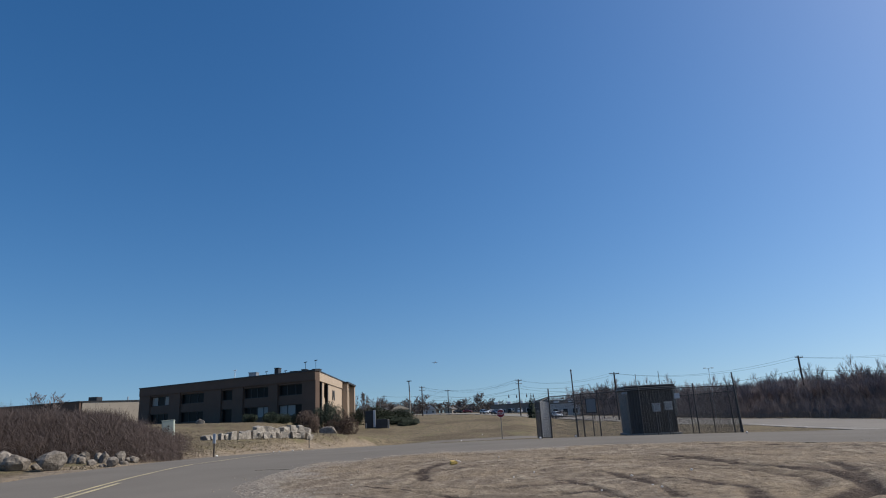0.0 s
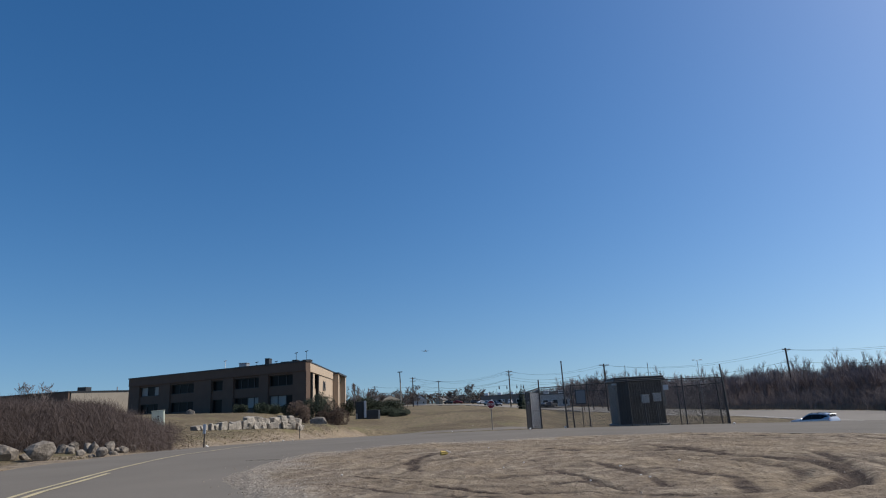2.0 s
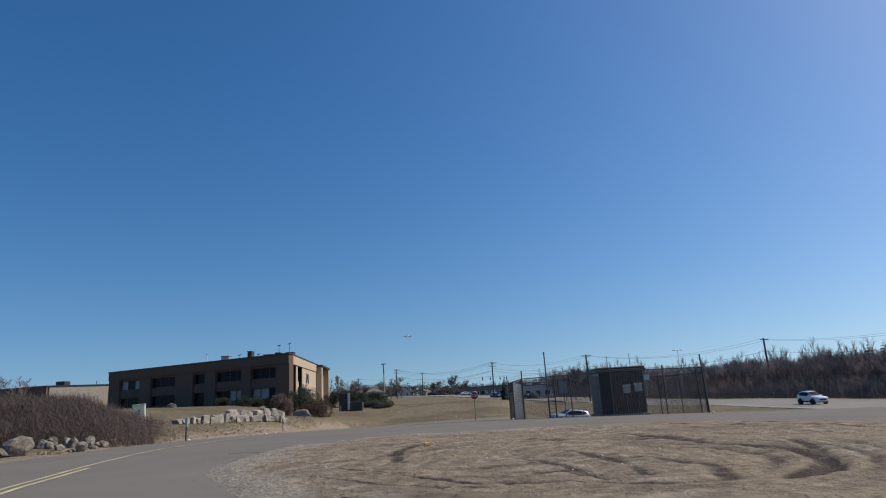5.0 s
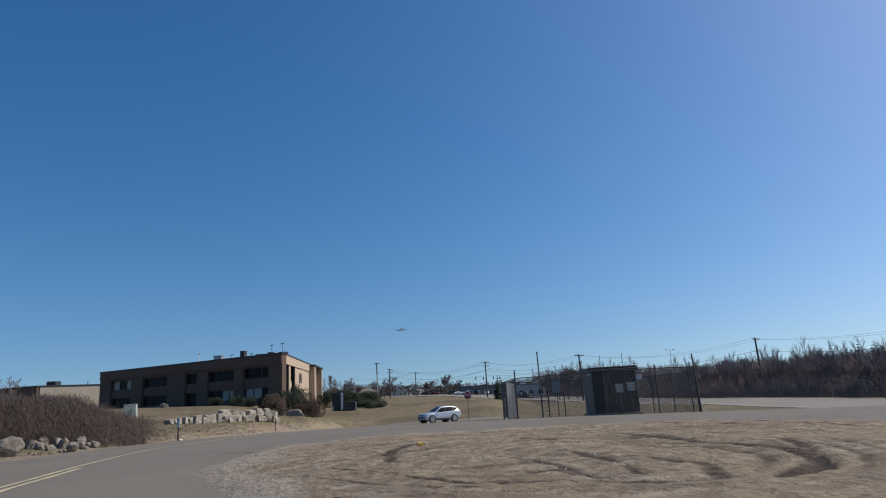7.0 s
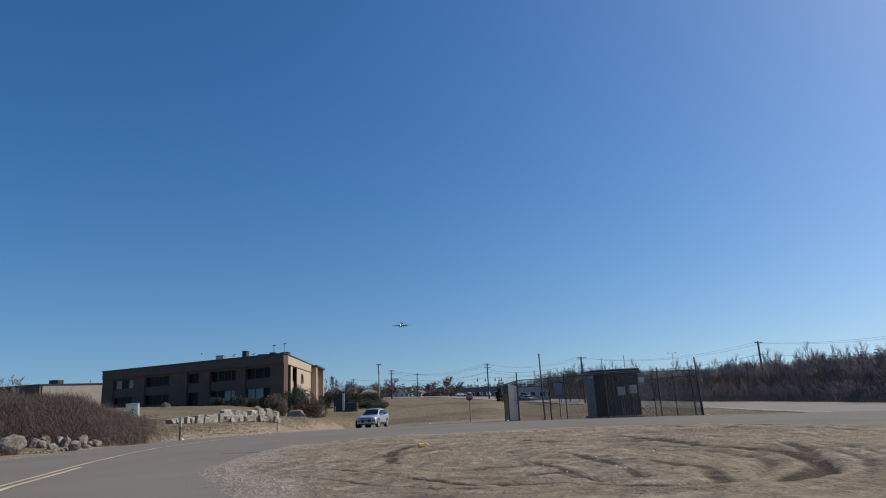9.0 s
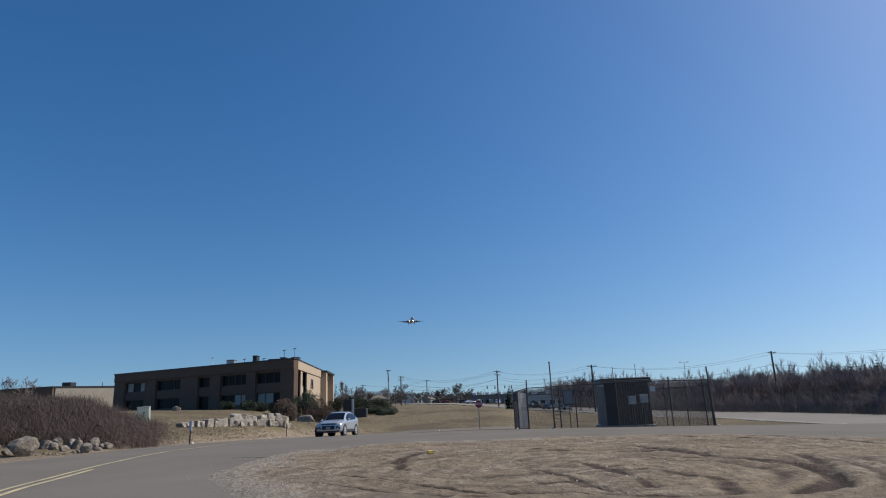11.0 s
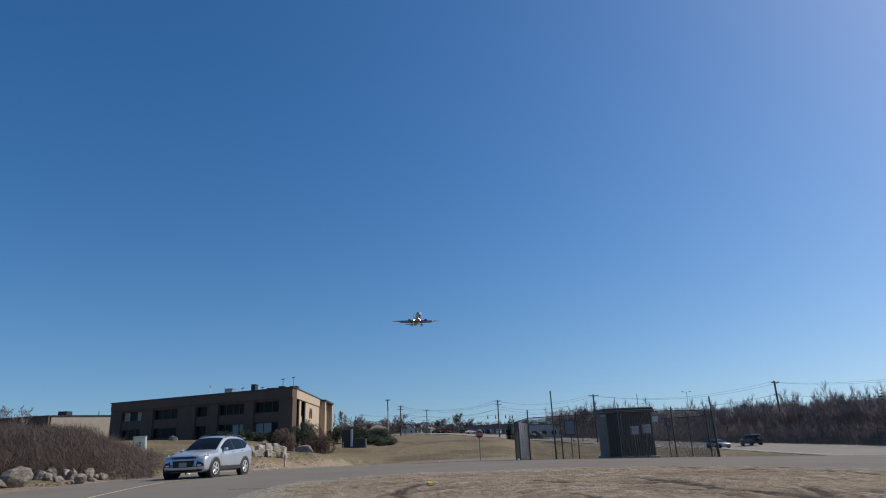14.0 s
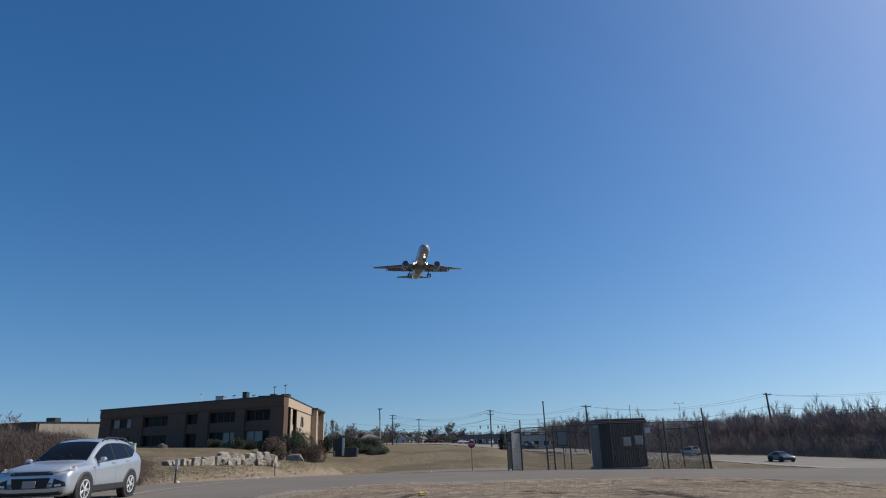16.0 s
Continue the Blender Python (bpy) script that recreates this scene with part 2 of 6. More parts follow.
def build_ground():
    rings = [0.5 * k for k in range(1, 10)] + list(np.arange(5, 24, 0.1)) + list(np.arange(24, 80, 0.5)) + list(np.arange(80, 130, 1.0)) + list(np.arange(130, 290, 2.5)) + list(np.geomspace(290, 3500, 30))
    cols = list(np.arange(-43, 43, 0.25)) + list(np.arange(43, 317, 4.0))
    nr, nc = len(rings), len(cols)
    co, grass, gravel, damp, streak = np.zeros((nr * nc, 3)), np.zeros(nr * nc), np.zeros(nr * nc), np.zeros(nr * nc), np.full(nr * nc, 0.5)
    for j, r in enumerate(rings):
        for i, a in enumerate(cols):
            x, y = r * math.sin(radians(a)), r * math.cos(radians(a))
            z, k = land(x, y), j * nc + i
            wob = 0.35 * noise.noise((x * 0.7, y * 0.7, 3.1)) + 0.18 * noise.noise((x * 2.3, y * 2.3, 8.2))
            if r < 30 and x > -9:
                d = dirt_depth(x, y)
                g = 1 - smooth(0.2, 2.0, d + 3.0 * wob) if x < 2.5 else 0.6 * (1 - smooth(0.0, 1.0, d + 2 * wob))
                gravel[k] = g if y > 4 else 0
                rad, turn = math.hypot(x - 2.4, (y - 11.6) * 0.95), math.atan2(y - 11.6, x - 2.4)
                streak[k] = 0.5 + 0.6 * noise.noise((rad * 3.4, turn * 1.6, 2.0)) + 0.4 * noise.noise((rad * 8.0, turn * 2.2, 6.0))
                if d > -0.3:
                    soft = smooth(-0.3, 0.5, d)
                    rut = ruts(x, y)
                    press, track_dark = tracks(x, y)
                    z += soft * (0.05 + 0.07 * noise.noise((x * 0.35, y * 0.35, 0.0)) + 0.03 * noise.noise((x * 1.1, y * 1.6, 4.0)) + 0.022 * noise.noise((x * 4, y * 5, 9.0)) + 0.01 * noise.noise((x * 11, y * 12, 2.0)) + rut + 0.4 * press)
                    # darker colour along ruts and tracks, and in random patches
                    damp[k] = min(0.7, max(0.0, -rut * 45)) + 1.4 * track_dark + 0.4 * smooth(0.1, 0.5, noise.noise((x * 0.9, y * 1.8, 7.0)))
                else:
                    z -= 0.07
                grass[k] = 0
            else:
                u = along(y, LEFT_EDGE) - x
                on_road = on_pavement(x, y)
                if on_road:
                    z -= 0.1
                elif r < 150:
                    z += 0.05 * noise.noise((x * 0.5, y * 0.5, 1.0)) + 0.03 * noise.noise((x * 2.0, y * 2.0, 5.0))
                verge = smooth(0.6, 3.0, u + 2 * wob) if -2 < u and y < 68 else 1.0
                grass[k] = verge
            co[k] = x, y, z
    faces = []
    for j in range(nr - 1):
        a = j * nc
        for i in range(nc):
            i2 = (i + 1) % nc
            faces.append((a + i2, a + i, a + nc + i, a + nc + i2))
    # the spot under the eye closes the sheet
    co = np.vstack([co, [(0.0, 0.0, float(co[:nc, 2].mean()))]])
    grass, gravel, damp, streak = (np.append(v, v[0]) for v in (grass, gravel, damp, streak))
    faces += [(nr * nc, (i + 1) % nc, i) for i in range(nc)][::-1]
    me = bpy.data.meshes.new("ground")
    me.from_pydata(co.tolist(), [], faces)
    for name, values in (("grass", grass), ("gravel", gravel), ("damp", damp), ("streak", streak)):
        at = me.attributes.new(name, "FLOAT", "POINT")
        at.data.foreach_set("value", values)
    me.polygons.foreach_set("use_smooth", [True] * len(me.polygons))
    me.materials.append(ground_material())
    return tagged(new("ground", me), "bare brown dirt, grey gravel and dry winter grass", "ground", kind="structure")


def ground_material():
    m = bpy.data.materials.new("dirt_gravel_grass")
    m.use_nodes = True
    n, l = m.node_tree.nodes, m.node_tree.links
    b = n["Principled BSDF"]
    b.inputs["Roughness"].default_value = 0.97
    b.inputs["Specular IOR Level"].default_value = 0.15
    tc = n.new("ShaderNodeTexCoord")

    def noise_at(scale, detail=5, rough=0.55):
        t = n.new("ShaderNodeTexNoise")
        t.inputs["Scale"].default_value, t.inputs["Detail"].default_value, t.inputs["Roughness"].default_value = scale, detail, rough
        l.new(tc.outputs["Object"], t.inputs[0])
        return t.outputs[0]

    def ramp(src, lo, hi):
        t = n.new("ShaderNodeMapRange")
        t.inputs[1].default_value, t.inputs[2].default_value = lo, hi
        l.new(src, t.inputs[0])
        return t.outputs[0]

    def mix(fac, a, c):
        t = n.new("ShaderNodeMix")
        t.data_type = "RGBA"
        for k, v in ((0, fac), (6, a), (7, c)):
            if isinstance(v, tuple):
                t.inputs[k].default_value = (*v, 1)
            else:
                l.new(v, t.inputs[k])
        return t.outputs[2]

    def attr(name):
        t = n.new("ShaderNodeAttribute")
        t.attribute_name = name
        return t.outputs["Fac"]

    wide, mid, fine = noise_at(0.35), noise_at(2.6, 6, 0.65), noise_at(22, 5, 0.7)
    clod = noise_at(9.0, 6, 0.75)
    dirt = mix(ramp(mid, 0.4, 0.6), DIRT_DARK, DIRT_PALE)
    dirt = mix(ramp(attr('streak'), 0.4, 0.75), dirt, DIRT_DARK)
    dirt = mix(ramp(wide, 0.42, 0.68), dirt, DIRT_WARM)
    dirt = mix(ramp(attr("damp"), 0.1, 1.15), dirt, DIRT_DARKEST)
    dirt = mix(ramp(clod, 0.52, 0.7), dirt, (0.085, 0.062, 0.045))
    dirt = mix(ramp(fine, 0.58, 0.75), dirt, (0.4, 0.32, 0.24))
    stone = n.new("ShaderNodeTexVoronoi")
    stone.inputs["Scale"].default_value = 16
    l.new(tc.outputs["Object"], stone.inputs[0])
    pebble = mix(ramp(fine, 0.35, 0.65), (0.24, 0.21, 0.17), (0.5, 0.45, 0.38))
    pebble = mix(ramp(stone.outputs["Distance"], 0.1, 0.6), pebble, (0.24, 0.2, 0.155))
    lawn = mix(ramp(mid, 0.42, 0.58), GRASS_DARK, GRASS_PALE)
    patchy = noise_at(0.09, 4, 0.6)
    lawn = mix(ramp(patchy, 0.46, 0.58), lawn, (0.08, 0.06, 0.037))
    lawn = mix(ramp(wide, 0.52, 0.66), lawn, GRASS_GREEN)
    lawn = mix(ramp(fine, 0.45, 0.75), lawn, GRASS_STRAW)
    col = mix(ramp(attr("gravel"), 0.15, 0.75), dirt, pebble)
    col = mix(ramp(attr("grass"), 0.2, 0.8), col, lawn)
    l.new(col, b.inputs["Base Color"])
    bp = n.new("ShaderNodeBump")
    bp.inputs["Strength"].default_value, bp.inputs["Distance"].default_value = 0.8, 0.05
    l.new(fine, bp.inputs["Height"])
    bp2 = n.new("ShaderNodeBump")
    bp2.inputs["Strength"].default_value, bp2.inputs["Distance"].default_value = 0.9, 0.14
    l.new(mid, bp2.inputs["Height"])
    l.new(bp.outputs[0], bp2.inputs["Normal"])
    l.new(bp2.outputs[0], b.inputs["Normal"])
    return m


DIRT_DARK, DIRT_PALE, DIRT_WARM, DIRT_DARKEST = (0.18, 0.138, 0.1), (0.35, 0.287, 0.205), (0.265, 0.203, 0.133), (0.06, 0.043, 0.032)
GRASS_DARK, GRASS_PALE, GRASS_GREEN, GRASS_STRAW = (0.075, 0.058, 0.036), (0.2, 0.156, 0.095), (0.125, 0.11, 0.055), (0.26, 0.206, 0.132)

# ---- roads: pairs of edges, left and right, in the way one walks them ----
LOCAL_ROAD = [((-9.0, -40), (1.0, -40)), ((-12.2, 5), (0.5, 4)), ((-13.2, 12), (-2.5, 9)), ((-14.3, 20), (-3.0, 17)), ((-15.2, 28), (-2.0, 24)), ((-15.7, 36), (-3.2, 34)), ((-15.6, 44), (-3.8, 43)), ((-14.5, 54), (-3.6, 51)), ((-12.0, 66), (-1.8, 57)), ((-6.5, 74.2), (2.0, 60)), ((1.0, 75.2), (5.0, 62)), ((8.0, 77.0), (9.0, 67)), ((16, 80.0), (16.0, 71.5)), ((24, 81), (23, 72.5)), ((32, 79), (29, 70.5)), ((40, 76), (36, 66)), ((52, 66), (46, 56)), ((66, 50), (60, 40))]
APRON = [((-6.5, 18.0), (-6.5, 17.8)), ((-5.0, 24.0), (-5.0, 17.6)), ((-4.4, 38.0), (-3.6, 20.0)), ((0.0, 40.5), (0.0, 20.6)), ((3.0, 37.0), (4.0, 20.6)), ((8.0, 34.8), (8.6, 19.0)), ((13.6, 33.6), (10.6, 14.0)), ((18.0, 36.0), (13.0, 9.0)), ((26.0, 40.0), (14.5, 0.0)), ((40.0, 42.0), (24.0, -14.0))]
MAIN_ROAD = [((78.0, 20.0), (56.0, 20.0)), ((66.0, 60.0), (45.5, 58.0)), ((60.8, 87.0), (42.6, 81.0)), ((59.0, 108.0), (41.2, 102.0)), ((53.5, 132.0), (38.8, 128.0)), ((33.5, 176.0), (24.5, 166.0)), ((8.0, 232.0), (-2.0, 222.0)), ((-40.0, 300.0), (-48.0, 290.0)), ((-90, 360), (-98, 350))]


def outline(pairs):
    a, b = curve_points([p for p, q in pairs], 8), curve_points([q for p, q in pairs], 8)
    return np.array([(p.x, p.y) for p in a] + [(q.x, q.y) for q in reversed(b)])


OUTLINES = [outline(p) for p in (LOCAL_ROAD, APRON, MAIN_ROAD)]


def on_pavement(x, y):
    for a in OUTLINES:
        lo, hi = a.min(0), a.max(0)
        if lo[0] < x < hi[0] and lo[1] < y < hi[1]:
            b = np.roll(a, -1, 0)
            cut = ((a[:, 1] > y) != (b[:, 1] > y)) & (x < a[:, 0] + (y - a[:, 1]) * (b[:, 0] - a[:, 0]) / np.where(b[:, 1] == a[:, 1], 1e-9, b[:, 1] - a[:, 1]))
            if cut.sum() % 2:
                return True
    return False


def ribbon(name, pairs, lift, mat, label, category="road", wide=14, per=16, ragged=0.25):
    a, b = curve_points([p for p, q in pairs], per), curve_points([q for p, q in pairs], per)
    co, faces = [], []
    for i, (p, q) in enumerate(zip(a, b)):
        way = (q - p).normalized()
        p = p + way * ragged * noise.noise((i * 0.7, lift * 90, 0))
        q = q + way * ragged * noise.noise((i * 0.7, lift * 90, 7))
        for k in range(wide + 1):
            x, y = p.lerp(q, k / wide)
            co.append((x, y, land(x, y) + lift))
        if i:
            o = (i - 1) * (wide + 1)
            faces += [(o + k, o + k + 1, o + k + wide + 2, o + k + wide + 1) for k in range(wide)]
    # the edges of the slab go down into the ground
    for k in (0, wide):
        base = len(co)
        rim = [i * (wide + 1) + k for i in range(len(a))]
        co += [(co[i][0], co[i][1], co[i][2] - 0.35) for i in rim]
        faces += [(rim[i], rim[i + 1], base + i + 1, base + i) if k else (rim[i + 1], rim[i], base + i, base + i + 1) for i in range(len(a) - 1)]
    me = bpy.data.meshes.new(name)
    me.from_pydata(co, [], faces)
    me.materials.append(mat)
    return tagged(new(name, me), label, category, kind="structure")


def stripe(name, knots, width, lift, mat, label, parent):
    pts = curve_points(knots, 12)
    co, faces = [], []
    for i, p in enumerate(pts):
        d = (pts[min(i + 1, len(pts) - 1)] - pts[max(i - 1, 0)]).normalized()
        s = Vector((d.y, -d.x)) * width / 2
        for q in (p - s, p + s):
            co.append((q.x, q.y, land(q.x, q.y) + lift))
        if i:
            o = 2 * i - 2
            faces.append((o, o + 1, o + 3, o + 2))
    me = bpy.data.meshes.new(name)
    me.from_pydata(co, [], faces)
    me.materials.append(mat)
    ob = new(name, me)
    ob.parent = parent
    return tagged(ob, label)


build_ground()
local_road = ribbon("road", LOCAL_ROAD, 0.02, ASPHALT, "worn grey asphalt road curving down the slope")
apron = ribbon("pavement", APRON, 0.028, ASPHALT, "worn grey asphalt apron before the fenced shed", "pavement")
main_road = ribbon("road", MAIN_ROAD, 0.03, MAIN_ASPHALT, "pale grey asphalt main road beside the wood")
CENTRE = [(-4.5, -20), (-7.4, 6), (-8.7, 12.5), (-9.4, 15.6), (-9.9, 18.2), (-10.4, 21), (-10.7, 25), (-11.0, 34), (-10.8, 44), (-9.6, 54), (-7.0, 62), (-2.5, 67), (4, 69)]
stripe("centre_line", CENTRE, 0.11, 0.028, YELLOW_LINE, "faded yellow centre line", local_road)
stripe("centre_line", [(x + 0.3, y - 0.03) for x, y in CENTRE[:4]], 0.13, 0.028, YELLOW_LINE, "faded yellow centre line", local_road)
stripe("edge_line", [(48.0, 66.0), (44.0, 81.0), (42.6, 102), (40.2, 128), (26, 166), (0, 222)], 0.2, 0.042, WHITE_LINE, "white edge line", main_road)

# ---- building blocks ----
def spot(bearing, dist):
    """A place by its bearing, clockwise from the y axis, and its distance."""
    return dist * math.sin(radians(bearing)), dist * math.cos(radians(bearing))


def thing(name, m, label, category, group="", kind=""):
    ob = new(name)
    ob.matrix_world = m
    return tagged(ob, label, category, group, kind)


def part(name, bm, material, parent, label="", flat=True):
    """Links a bmesh as one mesh object under a thing or a part."""
    me = bpy.data.meshes.new(name)
    bm.to_mesh(me)
    bm.free()
    if not flat:
        me.polygons.foreach_set("use_smooth", [True] * len(me.polygons))
    me.materials.append(material)
    ob = new(name, me)
    ob.parent = parent
    return tagged(ob, label)


def raw(name, co, faces, material, parent=None, label="", flat=True):
    me = bpy.data.meshes.new(name)
    me.from_pydata(co, [], faces)
    if not flat:
        me.polygons.foreach_set("use_smooth", [True] * len(me.polygons))
    me.materials.append(material)
    ob = new(name, me)
    ob.parent = parent
    return tagged(ob, label)


def box(size, at=(0, 0, 0), bevel=0.0, bm=None, turn=None):
    """A block with its centre at a place, its edges eased."""
    bm = bm or bmesh.new()
    m = Matrix.Translation(at) @ (turn or Matrix()) @ Matrix.Diagonal((*size, 1))
    made = bmesh.ops.create_cube(bm, size=1, matrix=m)["verts"]
    if bevel:
        edges = list({e for v in made for e in v.link_edges})
        bmesh.ops.bevel(bm, geom=edges, offset=bevel, segments=1, affect="EDGES")
    return bm


def rod(a, b, r0, r1=None, sides=8, bm=None):
    """A tapered round bar from a to b."""
    bm = bm or bmesh.new()
    a, b = Vector(a), Vector(b)
    m = Matrix.Translation((a + b) / 2) @ (b - a).to_track_quat("Z", "Y").to_matrix().to_4x4()
    bmesh.ops.create_cone(bm, cap_ends=True, segments=sides, radius1=r0, radius2=r0 if r1 is None else r1, depth=(b - a).length, matrix=m)
    return bm


def tube_rows(path, radii, sides=3):
    """Rows of points and faces of a thin tube along a path (for many at once)."""
    co, faces = [], []
    for i, p in enumerate(path):
        d = (path[min(i + 1, len(path) - 1)] - path[max(i - 1, 0)]).normalized()
        u = d.orthogonal().normalized()
        v = d.cross(u)
        for k in range(sides):
            a = 2 * math.pi * k / sides
            co.append(p + (u * math.cos(a) + v * math.sin(a)) * radii[i])
        if i:
            o = (i - 1) * sides
            faces += [(o + k, o + (k + 1) % sides, o + sides + (k + 1) % sides, o + sides + k) for k in range(sides)]
    return co, faces


def many_tubes(paths, radii):
    """Points and faces of many thin three-sided tubes: paths (n, p, 3) and radii (n, p)."""
    n, p = radii.shape
    ring = np.array([(1.0, 0.0, 0.35), (-0.5, 0.87, 0.0), (-0.5, -0.87, -0.35)])
    co = (paths[:, :, None, :] + radii[:, :, None, None] * ring).reshape(-1, 3)
    quad = np.array([(k * 3 + j, k * 3 + (j + 1) % 3, k * 3 + 3 + (j + 1) % 3, k * 3 + 3 + j) for k in range(p - 1) for j in range(3)])
    faces = (np.arange(n)[:, None, None] * (p * 3) + quad).reshape(-1, 4)
    return co, faces


def sheaf(name, pieces, material):
    """One mesh of several lots of tubes."""
    co, faces, count = [], [], 0
    for c, f in pieces:
        co.append(c)
        faces.append(np.asarray(f) + count)
        count += len(c)
    me = bpy.data.meshes.new(name)
    me.from_pydata(np.concatenate(co).tolist(), [], np.concatenate(faces).tolist())
    me.materials.append(material)
    return new(name, me)


class Heap:
    """Gathers the points and faces of one mesh."""

    def __init__(self):
        self.co, self.faces = [], []

    def add(self, co, faces):
        o = len(self.co)
        self.co += co
        self.faces += [tuple(o + i for i in f) for f in faces]

    def done(self, name, material, parent=None, label="", flat=True):
        return raw(name, self.co, self.faces, material, parent, label, flat)


def loft(rings, closed_ends=True, close_ring=True):
    """Skin over rings of equally many points."""
    bm = bmesh.new()
    rows = [[bm.verts.new(p) for p in ring] for ring in rings]
    n = len(rows[0])
    for a, b in zip(rows, rows[1:]):
        for i in range(n if close_ring else n - 1):
            bm.faces.new((a[i], a[(i + 1) % n], b[(i + 1) % n], b[i]))
    if closed_ends:
        bm.faces.new(list(reversed(rows[0])))
        bm.faces.new(rows[-1])
    bmesh.ops.recalc_face_normals(bm, faces=bm.faces)
    return bm


# ---- bare trees ----
def bare_tree(rng, height, spread=0.5, depth=4, girth=0.02, twigs=3, tips=0.012):
    """Points and faces of a leafless tree: a tapered trunk, limbs and twigs."""
    h = Heap()

    def limb(p, d, length, r, level):
        n = 4 if level < 2 else 2
        path, q = [p], p
        for k in range(n):
            d = (d + Vector((rng.gauss(0, 0.12), rng.gauss(0, 0.12), rng.gauss(0.04, 0.06)))).normalized()
            q = q + d * length / n
            path.append(q)
        end = max(r * 0.45, tips)
        radii = [r + (end - r) * k / n for k in range(n + 1)]
        h.add(*tube_rows(path, radii, 5 if level == 0 else 3))
        if level >= depth:
            return
        for k in range(twigs + (1 if level < 2 else 0)):
            f = rng.uniform(0.35, 1.0) if level else rng.uniform(0.28, 1.0)
            i = min(int(f * n), n - 1)
            at = path[i].lerp(path[i + 1], f * n - i)
            side = Vector((rng.gauss(0, 1), rng.gauss(0, 1), 0)).normalized()
            way = (d * (1 - spread) + side * spread + Vector((0, 0, 0.25))).normalized()
            limb(at, way, length * rng.uniform(0.45, 0.68), max(end * rng.uniform(0.75, 1.0), tips), level + 1)

    limb(Vector((0, 0, -0.3)), Vector((0, 0, 1)), height * 0.55, height * girth, 0)
    return h


def conifer(rng, height, width, tiers=16, per=11):
    """Points and faces of the boughs of a needle tree: drooping ragged sprays in tiers."""
    h = Heap()
    for i in range(tiers):
        f = i / tiers
        z, reach = height * (0.06 + 0.92 * f), width * (1 - f) ** 0.85 * rng.uniform(0.85, 1.1) + 0.08
        for k in range(per):
            a = rng.uniform(0, 2 * math.pi)
            d, s = Vector((math.cos(a), math.sin(a), 0)), Vector((-math.sin(a), math.cos(a), 0))
            ln = reach * rng.uniform(0.7, 1.15)
            p = Vector((0, 0, z + rng.uniform(-0.1, 0.1) * height / tiers))
            w = 0.22 * ln + 0.08
            drop = Vector((0, 0, -0.28 * ln))
            m = p + d * ln * 0.55 + drop * 0.3
            e = p + d * ln + drop
            h.add([p + s * w * 0.2, m + s * w, e, m - s * w, m + Vector((0, 0, 0.25 * ln))], [(0, 1, 4), (1, 2, 4), (2, 3, 4), (3, 0, 4)])
    return h


def leaf_clump(rng, size, count, leaf):
    """Points and faces of a bush: small leaves in lumps over an uneven mound."""
    h = Heap()
    lumps = [(Vector((rng.uniform(-0.6, 0.6) * size[0], rng.uniform(-0.6, 0.6) * size[1], rng.uniform(0.25, 0.75) * size[2])), rng.uniform(0.3, 0.5)) for _ in range(9)]
    for _ in range(count):
        c, k = lumps[rng.randrange(9)]
        d = Vector((rng.gauss(0, 1), rng.gauss(0, 1), rng.gauss(0, 1))).normalized() * rng.uniform(0.75, 1.08)
        p = c + Vector((d.x * size[0] * k, d.y * size[1] * k, d.z * size[2] * k))
        p.z = abs(p.z)
        u = Vector((rng.gauss(0, 1), rng.gauss(0, 1), rng.gauss(0, 1))).normalized() * leaf
        v = u.orthogonal().normalized() * leaf * 0.6
        h.add([p - u, p + v, p + u, p - v], [(0, 1, 2, 3)])
    return h


def boulder_mesh(rng, size, cuts=2, rough=0.28):
    """An uneven stone with broken faces, resting on z = 0."""
    bm = bmesh.new()
    bmesh.ops.create_icosphere(bm, subdivisions=cuts, radius=1.0)
    o = Vector((rng.uniform(0, 90), rng.uniform(0, 90), rng.uniform(0, 90)))
    planes = [Vector((rng.gauss(0, 1), rng.gauss(0, 1), rng.gauss(0, 0.8))).normalized() for _ in range(7)]
    for v in bm.verts:
        p = v.co.normalized()
        k = 1 + rough * noise.noise(p * 1.3 + o) + 0.1 * noise.noise(p * 4 + o)
        for n in planes:
            if p.dot(n) * k > 0.72:
                k = 0.72 / p.dot(n)
        v.co = Vector((p.x * size[0] / 2, p.y * size[1] / 2, p.z * size[2] / 2)) * k
    low = min(v.co.z for v in bm.verts)
    for v in bm.verts:
        v.co.z -= low + 0.12 * size[2]
    return bm

# ---- office building ----
def facade_block(bm, a, b, s0, s1, z0, z1, out0, out1):
    """A block on a wall that runs from a to b (plan), s along it as a share, out from its plane."""
    d = b - a
    n = Vector((d.y, -d.x)).normalized()
    pts = [a + d * s + n * o for s, o in ((s0, out0), (s1, out0), (s1, out1), (s0, out1))]
    low = [bm.verts.new((p.x, p.y, z0)) for p in pts]
    top = [bm.verts.new((p.x, p.y, z1)) for p in pts]
    bm.faces.new(low[::-1])
    bm.faces.new(top)
    for i in range(4):
        j = (i + 1) % 4
        bm.faces.new((low[i], low[j], top[j], top[i]))
    bmesh.ops.recalc_face_normals(bm, faces=bm.faces)
    return bm


BLIND = plain("pale_window_blind", (0.33, 0.32, 0.29), 0.6)
ROOF_FELT = material("grey_roof_felt", (0.16, 0.155, 0.15), (0.11, 0.11, 0.105), 6.0, 10.0, 0.95)


